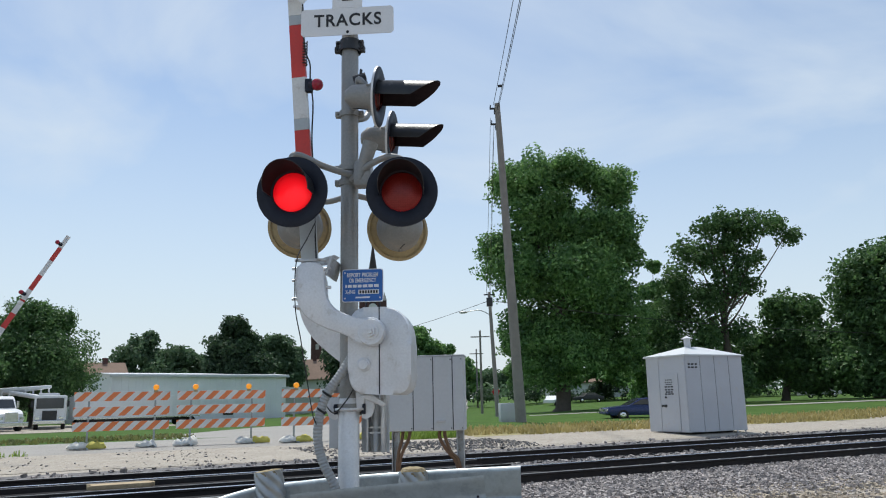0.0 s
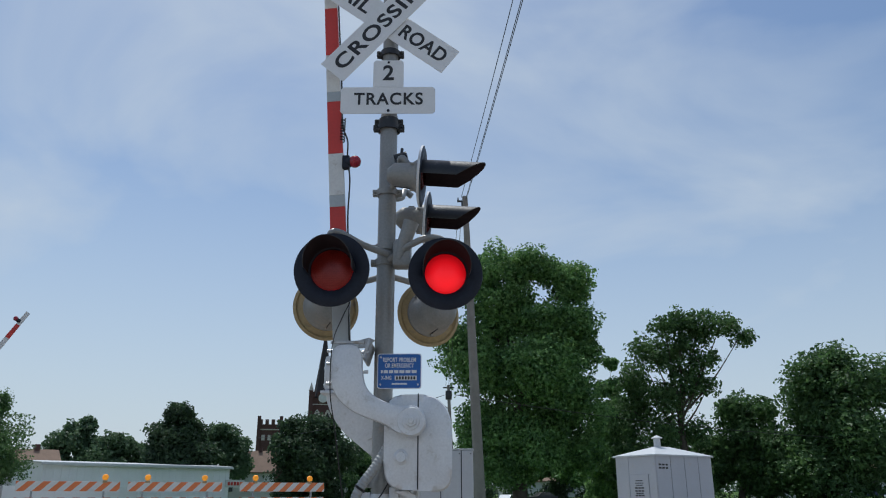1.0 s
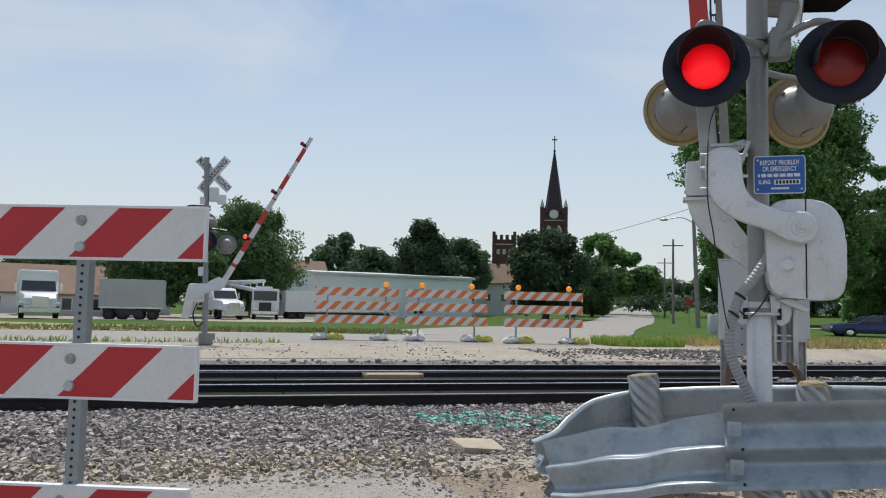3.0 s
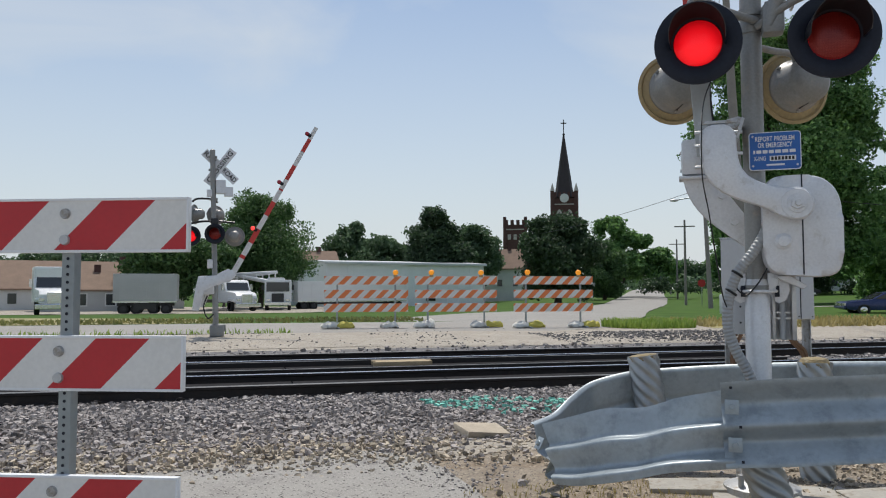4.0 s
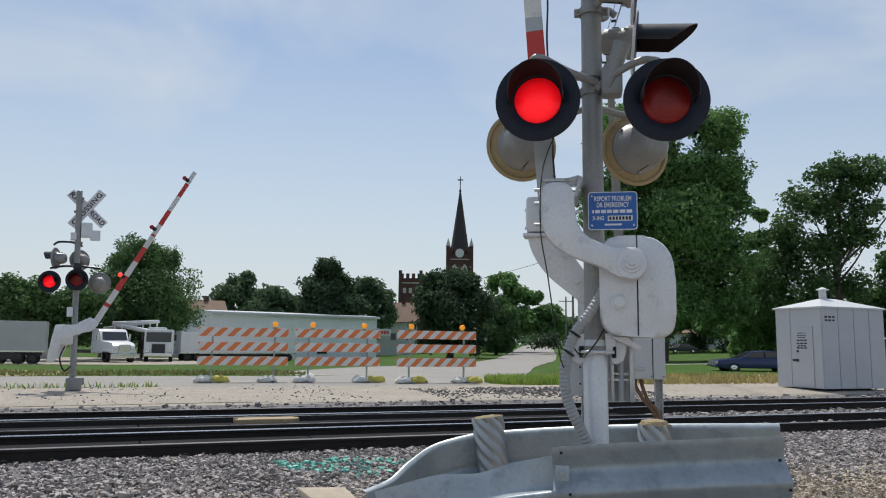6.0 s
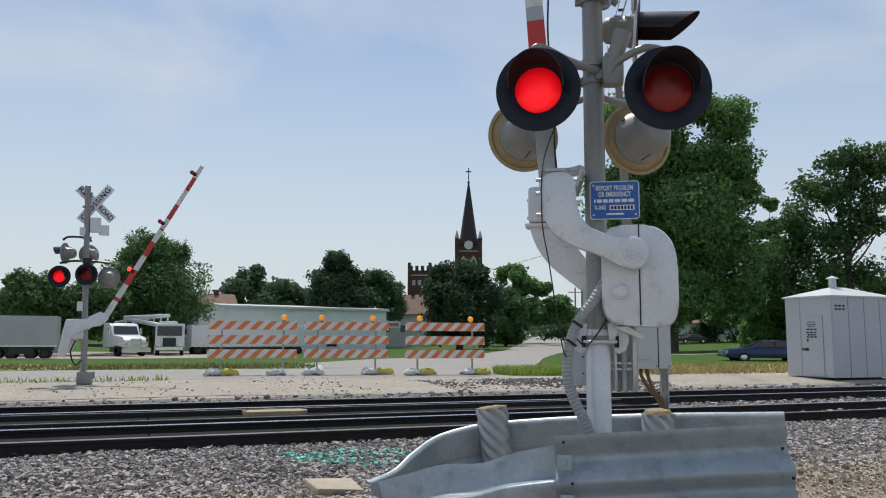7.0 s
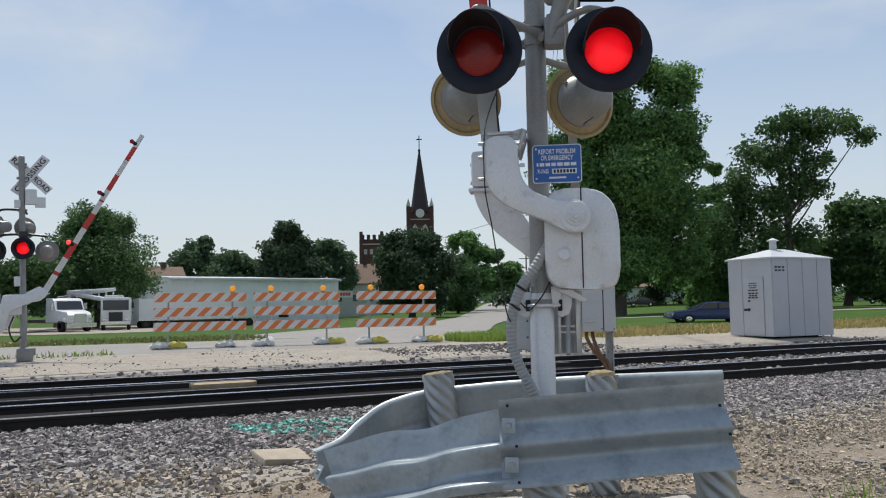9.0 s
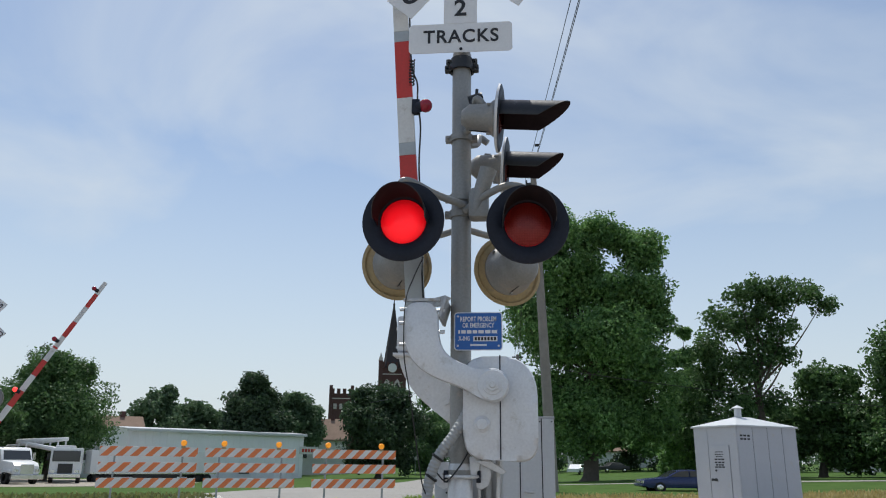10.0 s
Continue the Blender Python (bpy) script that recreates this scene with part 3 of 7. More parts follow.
church_road()
strip("verge", along((-120, 20.2), (-9, 20.2), (-5, 22.5), (-9, 27.5), (-24, 34), (-40, 47), (-120, 47)), 0.014, M["dry"], 6.0,
      "verge of patchy dry and green grass beside the street", "grass", 0.8)
strip("verge", along((9.5, 11.8), (60, 11.0), (160, 11.0), (160, 17.5), (60, 17.0), (16, 17.0), (12, 16.5)), 0.016, M["dry"], 5.0,
      "verge of dry straw-coloured grass", "grass", 0.9)
strip("gravel_yard", along((-9, 7.2), (60, 7.2), (60, 11.6), (5, 12.2), (-9, 12.4)), 0.010, M["pale"], 4.0,
      "yard of pale crushed limestone", "gravel", 0.5)
strip("gravel_yard", [(-75, 40), (-38, 56), (-36, 84), (-52, 100), (-90, 80)], 0.03, M["pale"], 8.0, "pale gravel lorry yard", "gravel", 0.6)
strip("path", [(3.2, 50), (40, 62), (80, 73), (80, 75.5), (40, 64.5), (3.2, 52.5)], 0.03, M["road"], 8.0, "narrow concrete path across the lawn", "path")
# broken asphalt where the road used to reach the crossing
strip("asphalt_patch", [(-2.1, 0.0), (-2.9, 0.55), (-3.3, 0.35), (-3.8, -0.35), (-5.2, -1.1), (-9, -3.2), (-9, -14), (6, -14), (2.2, -4.2), (0.4, -2.6), (-0.9, -1.9), (-1.6, -0.9)],
      0.012, M["patch"], 0.45, "old pale asphalt broken off at the edge", "asphalt", 0.22)
strip("rubble", along((-12, -4.6), (12, -4.6), (12, -3.3), (-12, -3.3)), 0.006, M["pale"], 0.6, "band of tan crushed stone and dust", "gravel", 0.5)


# ---------------------------------------------------------------- loose stone
def stones(name, spots, sizes, material, label, flat=0.7, seed=1):
    """Angular stones at (x, y, z) spots, all in one mesh."""
    rng = np.random.default_rng(seed)
    base = np.array([(-1, -1, -1), (1, -1, -1), (1, 1, -1), (-1, 1, -1), (-1, -1, 1), (1, -1, 1), (1, 1, 1), (-1, 1, 1)], float) * 0.5
    quad = np.array([(0, 3, 2, 1), (4, 5, 6, 7), (0, 1, 5, 4), (1, 2, 6, 5), (2, 3, 7, 6), (3, 0, 4, 7)])
    n = len(spots)
    v = base[None] * (1 + rng.uniform(-0.62, 0.42, (n, 8, 3)))
    v *= np.array(sizes)[:, None, None] * np.stack([rng.uniform(0.8, 1.5, n), rng.uniform(0.7, 1.1, n), rng.uniform(0.5, 0.9, n) * flat / 0.7], 1)[:, None]
    a, b = rng.uniform(0, 2 * np.pi, n), rng.uniform(-0.6, 0.6, n)
    ca, sa, cb, sb = np.cos(a), np.sin(a), np.cos(b), np.sin(b)
    x, y, z = v[..., 0], v[..., 1], v[..., 2]
    y, z = y * cb[:, None] - z * sb[:, None], y * sb[:, None] + z * cb[:, None]
    x, y = x * ca[:, None] - y * sa[:, None], x * sa[:, None] + y * ca[:, None]
    pts = np.stack([x, y, z], -1) + np.array(spots)[:, None]
    faces = (quad[None] + 8 * np.arange(n)[:, None, None]).reshape(-1, 4)
    me = bpy.data.meshes.new(name)
    me.from_pydata(pts.reshape(-1, 3).tolist(), [], faces.tolist())
    me.materials.append(material)
    return tagged(new(name, me), label, "gravel", "", "stuff")


def scatter(u0, u1, s0, s1, count, lo, hi, seed, keep=None, sink=0.15):
    rng = np.random.default_rng(seed)
    spots, sizes = [], []
    for u, s, q in zip(rng.uniform(u0, u1, count), rng.uniform(s0, s1, count), rng.random(count)):
        p = track_xy(u, s)
        if keep and not keep(u, s, p.x, p.y, rng):
            continue
        d = lo + (hi - lo) * q ** 1.6
        heap = 0.05 * noise.noise((p.x * 0.9, p.y * 0.9, 0.3)) if s < 0 else 0.0
        spots.append((p.x, p.y, land(p.x, p.y) + d * (0.4 - sink) + heap * 0.6))
        sizes.append(d)
    return spots, sizes


def toe(u, s, x, y, rng):
    return s > -3.7 + 0.5 * noise.noise((u * 0.35, 1.7, 0)) - rng.random() ** 3 * 0.9


def inside_patch(x, y):
    return x < -1.7 and y < 0.35 and (y < -0.3 - (x + 3.3) * 0.1 or x > -3.4)


near_sp, near_sz = scatter(-11, 13.5, -4.8, -0.20, 74000, 0.020, 0.052, 11, toe)
stones("ballast", near_sp, near_sz, M["stone"], "heap of grey angular railway ballast beside the track", 1.15, seed=12)
far_sp, far_sz = scatter(-26, 40, 5.45, 8.2, 9000, 0.04, 0.10, 13, lambda u, s, x, y, r: s < 7.2 + 0.8 * noise.noise((u * 0.3, 4, 0)) - 0.9 * r.random() and s > 5.4)
stones("ballast", far_sp, far_sz, M["stone"], "thin grey ballast along the far rail", seed=14)
mid_sp, mid_sz = scatter(5.6, 26, 0.1, 5.2, 5200, 0.05, 0.10, 15, lambda u, s, x, y, r: min(abs(s - 0), abs(s - 1.43), abs(s - 3.85), abs(s - 5.28)) > 0.12)
stones("ballast", [(x, y, z - 0.02) for x, y, z in mid_sp], mid_sz, M["stone"], "grey ballast between the ties", seed=16)
dirt_sp, dirt_sz = scatter(-9, 12, -9.5, -3.4, 6500, 0.010, 0.045, 17,
                           lambda u, s, x, y, r: not inside_patch(x, y) and noise.noise((x * 0.8, y * 0.8, 5)) + r.random() * 0.9 > 0.25)
stones("gravel", dirt_sp, dirt_sz, M["stone_tan"], "scattered tan limestone chips on dusty ground", seed=18)
fine_sp, fine_sz = scatter(-1.5, 9.5, -8.6, -3.6, 30000, 0.006, 0.028, 23, lambda u, s, x, y, r: not inside_patch(x, y))
stones("gravel", fine_sp, fine_sz, M["stone_tan"], "fine tan grit over dusty ground", seed=24)
dirt2_sp, dirt2_sz = scatter(-9, 12, -9.0, -3.6, 2200, 0.012, 0.05, 19, lambda u, s, x, y, r: not inside_patch(x, y))
stones("gravel", dirt2_sp, dirt2_sz, M["stone"], "scattered grey gravel on dusty ground", seed=20)
crumb_sp, crumb_sz = scatter(-22, 3, 7.4, 13.5, 2600, 0.012, 0.045, 21, lambda u, s, x, y, r: noise.noise((x * 0.35, y * 0.35, 2)) + r.random() > 0.75)
heap_sp, heap_sz = scatter(2.6, 9.5, 7.2, 10.8, 4200, 0.015, 0.058, 25, lambda u, s, x, y, r: noise.noise((x * 0.5, y * 0.5, 7)) + 0.9 * r.random() > 0.25)
stones("gravel", heap_sp, heap_sz, M["bed"], "spread of grey broken stone beside the weed clump", seed=26)
stones("gravel", crumb_sp, crumb_sz, M["bed"], "dark crumbs of broken asphalt on pale gravel", seed=22)
toe_sp, toe_sz = scatter(-10, 9, -5.0, -3.2, 15000, 0.010, 0.042, 29, lambda u, s, x, y, r: r.random() < 1.0 - abs(s + 3.95) * 0.8)
stones("gravel", [(x, y, z + 0.008) for x, y, z in toe_sp], toe_sz, M["stone_tan"], "tan limestone chips along the toe of the ballast", 1.0, seed=30)
grit_sp, grit_sz = scatter(-7, 5, -9.0, -3.9, 16000, 0.005, 0.022, 27, lambda u, s, x, y, r: inside_patch(x, y) and r.random() < 0.35 + max(0.0, (y + 1.5) * 0.5))
stones("gravel", [(x, y, z + 0.012) for x, y, z in grit_sp], grit_sz, M["stone"], "loose grit strewn over the old asphalt", seed=28)
teal_rng = np.random.default_rng(5)
teal = []
for cx, cy, r, k in ((-3.4, 3.55, 0.22, 34), (-3.2, 3.25, 0.12, 14), (-2.55, 3.15, 0.34, 30), (-2.9, 3.75, 0.35, 26), (-2.25, 3.95, 0.30, 30), (-2.05, 3.75, 0.16, 22), (-3.0, 4.1, 0.25, 18), (-1.9, 3.2, 0.3, 16)):
    for _ in range(k):
        a, q = teal_rng.uniform(0, 6.28), r * math.sqrt(teal_rng.random())
        x, y = cx + 1.5 * q * math.cos(a), cy + q * math.sin(a)
        teal.append((x, y, land(x, y) + 0.040 + 0.03 * noise.noise((x * 0.9, y * 0.9, 0.3))))
stones("ballast", teal, list(teal_rng.uniform(0.025, 0.055, len(teal))), M["stone_teal"], "ballast stones splashed with green marking paint", seed=6)


# ---------------------------------------------------------------- railway
def rail_mesh(length, seg):
    """A flat-bottomed rail along x, its head's top at z 0."""
    half = [(0.075, -0.178), (0.075, -0.166), (0.012, -0.145), (0.009, -0.055), (0.034, -0.042), (0.037, -0.010), (0.030, -0.002), (0.0, 0.0)]
    prof = half + [(-y, z) for y, z in half[-2::-1]]
    verts, faces, mats = [], [], []
    n = len(prof)
    for k in range(seg + 1):
        x = -length / 2 + length * k / seg
        verts += [(x, y, z) for y, z in prof]
    for k in range(seg):
        for i in range(n - 1):
            a = k * n + i
            faces.append((a, a + 1, a + n + 1, a + n))
            mats.append(1 if 5 <= i <= n - 7 else 0)
        faces.append((k * n + n - 1, k * n, k * n + n, k * n + 2 * n - 1))
        mats.append(0)
    return verts, faces, mats


def rail(parent, s, top):
    v, f, mi = rail_mesh(360, 60)
    me = bpy.data.meshes.new("rail")
    me.from_pydata(v, [], f)
    me.materials.append(M["rail"])
    me.materials.append(top)
    me.polygons.foreach_set("material_index", mi)
    me.update()
    ob = new("rail", me)
    ob.parent = parent
    ob.matrix_basis = pose(0, s, 0)
    return ob


def tie_mesh():
    bm = bmesh.new()
    box(bm, 0, 0, -0.268, 0.23, 2.6, 0.18, 0.012)
    return done(bm, "tie", M["tie"], None)


def clip_mesh():
    bm = bmesh.new()
    box(bm, 0, 0, -0.172, 0.20, 0.36, 0.014)
    for y in (-0.10, 0.10):
        tube(bm, smooth_line([(-0.05, y, -0.16), (-0.02, y * 1.3, -0.125), (0.03, y * 1.35, -0.13), (0.05, y, -0.155), (0.01, y * 0.85, -0.16)], 4), 0.010, 6)
    return done(bm, "rail_clip", M["rail"], 40)


TIE, CLIP = tie_mesh(), clip_mesh()


def railway_track(s0, label, tops):
    t = thing("railway_track", label, "railway track", Matrix.Translation((RAIL_AT.x, RAIL_AT.y, 0)) @ pose(0, 0, 0, 0, 0, RAIL_TURN), "railway tracks", "structure")
    rail(t, s0, tops[0])
    rail(t, s0 + 1.435, tops[1])
    for k in range(-30, 75):
        o = new("tie", TIE)
        o.parent = t
        o.matrix_basis = pose(k * 0.51, s0 + 0.72, 0, 0, 0, 0.8 * math.sin(k * 7.3))
        for d in (0.0, 1.435):
            c = new("rail_clip", CLIP)
            c.parent = t
            c.matrix_basis = pose(k * 0.51 + 0.02, s0 + d, 0)
    return t


railway_track(0.0, "near track of dark rails on creosoted ties", (M["railtop_dull"], M["railtop"]))
railway_track(3.85, "far track of dark rails on creosoted ties", (M["railtop"], M["railtop_dull"]))


def crossing_panels():
    """Black rubber slabs that fill the tracks where the road crossed."""
    t = thing("crossing_surface", "black rubber crossing panels between the rails", "crossing surface",
              Matrix.Translation((RAIL_AT.x, RAIL_AT.y, 0)) @ pose(0, 0, 0, 0, 0, RAIL_TURN), "", "structure")
    for s0, w, z in ((0.08, 1.2, -0.11), (1.62, 0.60, -0.12), (2.30, 1.42, -0.115), (3.96, 1.2, -0.11)):
        bm = bmesh.new()
        box(bm, 0, 0, 0, 2.38, w, 0.12, 0.012)
        me = done(bm, "panel", M["rubber"], None)
        for k in range(7):
            o = new("panel", me)
            o.parent = t
            o.matrix_basis = pose(-10.6 + 2.4 * k, s0 + w / 2 + 0.03, z - 0.06)
    for s in (2.27, 3.70):
        bm = bmesh.new()
        box(bm, -3.4, s, -0.025, 16.8, 0.04, 0.012, 0.003)
        part("edge_strip", bm, M["railtop_dull"], t, "worn steel edge strip")
        bm = bmesh.new()
        box(bm, -3.4, s, -0.105, 16.8, 0.03, 0.147, 0.003)
        part("edge_web", bm, M["rail"], t, "dark web under the edge strip")
    return t


crossing_panels()

bm = bmesh.new()
for k in range(4):
    box(bm, 0.08 * math.sin(k), k * 0.10, 0.0, 1.02, 0.09, 0.075, 0.008)
p_ = track_xy(-2.6, 2.75)
solid("timber_panel", bm, M["timber"], "weathered pale timber panel lying between the tracks", "timber", Matrix.Translation((p_.x, p_.y, -0.015)) @ pose(0, 0, 0, 0, 0, RAIL_TURN))

# ---------------------------------------------------------------- crossing signals
REFLECTORS = []
FACE = Matrix.Rotation(radians(90), 4, 'X')        # lathe axis z turned to face -y


def lamp_head(t, x, y, z, yaw, tilt=0.0, back=None, lit=None, r=0.270, lens_r=0.152, hood=True, reach_top=0.20):
    """One flashing lamp: background disc, housing, hood, lens and turning reflector. lit: True or False for its first state, None for one seen from behind."""
    at = pose(x, y, z, tilt, 0, yaw)
    back = back or M["black"]
    bm = bmesh.new()
    lathe(bm, [(lens_r, 0.0), (lens_r + 0.015, 0.012), (r - 0.03, 0.028), (r, 0.018)], 48, FACE, 0)
    lathe(bm, [(r, 0.018), (r + 0.002, 0.004), (r - 0.02, -0.004), (r - 0.035, 0.014), (lens_r + 0.02, -0.004), (lens_r, -0.010)], 48, FACE, 1)
    disc = part("background_disc", bm, [M["black"], back], t, "black background disc" if back is M["black"] else "black disc with a yellowed back", 40, at)
    bm = bmesh.new()
    lathe(bm, [(lens_r + 0.012, 0.004), (lens_r + 0.014, -0.03), (lens_r - 0.01, -0.06), (lens_r - 0.02, -0.20), (lens_r - 0.05, -0.235), (0.05, -0.25), (0.0001, -0.25)], 40, FACE)
    box(bm, 0, 0.13, lens_r - 0.015, 0.03, 0.05, 0.03, 0.006)
    for a in (40, 150, 270):
        rod(bm, ((lens_r + 0.004) * math.cos(radians(a)), 0.02, (lens_r + 0.004) * math.sin(radians(a))), ((lens_r + 0.004) * math.cos(radians(a)), 0.07, (lens_r + 0.004) * math.sin(radians(a))), 0.010, None, 8)
    hs = part("housing", bm, M["mast"], t, "weathered grey lamp housing", 40, at)
    bm = bmesh.new()
    tube(bm, [Vector((0.0, 0.03 + 0.02 * k, -(lens_r + (0.012, 0.004, -0.006, -0.010, -0.012, -0.014, -0.016, -0.018, -0.020)[k]))) for k in range(9)], 0.004, 6)
    part("housing_seam", bm, M["black"], hs, "dark seam under the housing")
    bm = bmesh.new()
    lathe(bm, [(lens_r, 0.0), (lens_r * 0.95, 0.012), (lens_r * 0.75, 0.028), (lens_r * 0.4, 0.038), (0.0005, 0.042)], 48, FACE)
    part("lens", bm, M["lens"], t, "pebbled red lens", 60, at)
    if lit is not None:
        bm = bmesh.new()
        lathe(bm, [(0.0005, 0.016), (lens_r * 0.7, 0.010), (lens_r * 0.985, 0.003), (lens_r * 0.985, 0.0)], 40, FACE, 0)
        lathe(bm, [(lens_r * 0.985, 0.0), (lens_r * 0.985, -0.003), (lens_r * 0.7, -0.010), (0.0005, -0.016)], 40, FACE, 1)
        ref = part("reflector", bm, [M["lit"], M["lens_dark"]], t, "turning reflector with one lit face", 40)
        REFLECTORS.append((ref, lit, pose(x, y, z, tilt, 0, 0) @ pose(0.005 * -math.sin(radians(yaw)), 0.005, 0), yaw))
    else:
        bm = bmesh.new()
        lathe(bm, [(0.0005, -0.02), (lens_r * 0.93, -0.022)], 40, FACE, 0)
        part("reflector", bm, M["lens_dark"], t, "", 40, at)
    if hood:
        bm = bmesh.new()
        n = 28
        rows = []
        for shell in (0.0, -0.005):
            for k in range(n + 1):
                a = radians(-100 + 200 * k / n)
                up = (1 + math.cos(a)) / 2
                reach = 0.07 + reach_top * max(0.0, up) ** 0.8
                rr = lens_r + 0.018 + shell
                px, pz = rr * math.sin(a), rr * math.cos(a)
                rows.append((bm.verts.new((px, -0.01, pz)), bm.verts.new((px * 1.0, -0.01 - reach * 0.6, pz * 1.01)), bm.verts.new((px * 1.01, -0.01 - reach, pz * 1.02))))
        for s0 in (0, n + 1):
            for k in range(n):
                a, b = rows[s0 + k], rows[s0 + k + 1]
                for j in range(2):
                    f = bm.faces.new((a[j], b[j], b[j + 1], a[j + 1]))
                    f.material_index = 0 if s0 == 0 else 1
        for k in range(n):
            bm.faces.new((rows[k][2], rows[k + 1][2], rows[n + 2 + k][2], rows[n + 1 + k][2]))
        for k in (0, n):
            for j in range(2):
                bm.faces.new((rows[k][j], rows[k][j + 1], rows[n + 1 + k][j + 1], rows[n + 1 + k][j]))
        part("hood", bm, [M["black_satin"], M["hood_in"]], t, "long black visor over the lens", 60, at)
    return disc


def crossbuck(t, x, y, z, a1, a2, length=1.22, wide=0.229, words=True, back=False):
    """Two crossed white blades, lettered."""
    for name, ang, off, text in (("RAIL", a2, 0.0, ("RAIL", "ROAD")), ("CROSSING", a1, -0.016, ("CROSSING",))):
        bm = bmesh.new()
        box(bm, 0, 0, 0, length, 0.006, wide, 0.0)
        at = pose(x, y + off, z) @ pose(0, 0, 0, 0, -ang, 0)
        b = part("crossbuck_blade", bm, M["white"], t, "white reflective blade lettered %s" % ("railroad" if name == "RAIL" else "crossing"), None, at)
        if len(text) == 2:
            lettering("letters", text[0], 0.175, b, pose(-0.39 * length / 1.3, -0.004, 0), M["ink"], 1.05, 0.004, 0.42)
            lettering("letters", text[1], 0.175, b, pose(0.37 * length / 1.3, -0.004, 0), M["ink"], 1.05, 0.004, 0.45)
        else:
            lettering("letters", text[0], 0.172, b, pose(0, -0.004, 0), M["ink"], 1.1, 0.004, length * 0.89)


def clamp(t, z, r, w=0.06, m=None):
    bm = bmesh.new()
    lathe(bm, [(r, z - w / 2), (r + 0.012, z - w / 2), (r + 0.012, z + w / 2), (r, z + w / 2)], 28)
    box(bm, r + 0.02, 0, z, 0.05, 0.05, w, 0.008)
    box(bm, -r - 0.02, 0, z, 0.05, 0.05, w, 0.008)
    rod(bm, (r + 0.025, -0.05, z), (r + 0.025, 0.05, z), 0.009, None, 8)
    rod(bm, (-r - 0.025, -0.05, z), (-r - 0.025, 0.05, z), 0.009, None, 8)
    return part("clamp", bm, m or M["mast"], t, "", 40)


def arm_boards(t, foot, tip, w0, w1, bands, thick=0.045, plane=0.0):
    """A gate arm of striped boards from foot to tip (x, z pairs) in the upright plane y; bands: (share of length, material)."""
    fx, fz = foot
    tx, tz = tip
    L = math.hypot(tx - fx, tz - fz)
    ux, uz = (tx - fx) / L, (tz - fz) / L
    done_to = 0.0
    for share, material, label in bands:
        a, b = done_to * L, (done_to + share) * L
        wa, wb = (w0 + (w1 - w0) * a / L) / 2, (w0 + (w1 - w0) * b / L) / 2
        bm = bmesh.new()
        o = [(fx + ux * a - uz * wa, fz + uz * a + ux * wa), (fx + ux * b - uz * wb, fz + uz * b + ux * wb),
             (fx + ux * b + uz * wb, fz + uz * b - ux * wb), (fx + ux * a + uz * wa, fz + uz * a - ux * wa)]
        plate(bm, o, plane - thick / 2, plane + thick / 2, 0.004)
        part("arm_band", bm, material, t, label, None)
        done_to += share


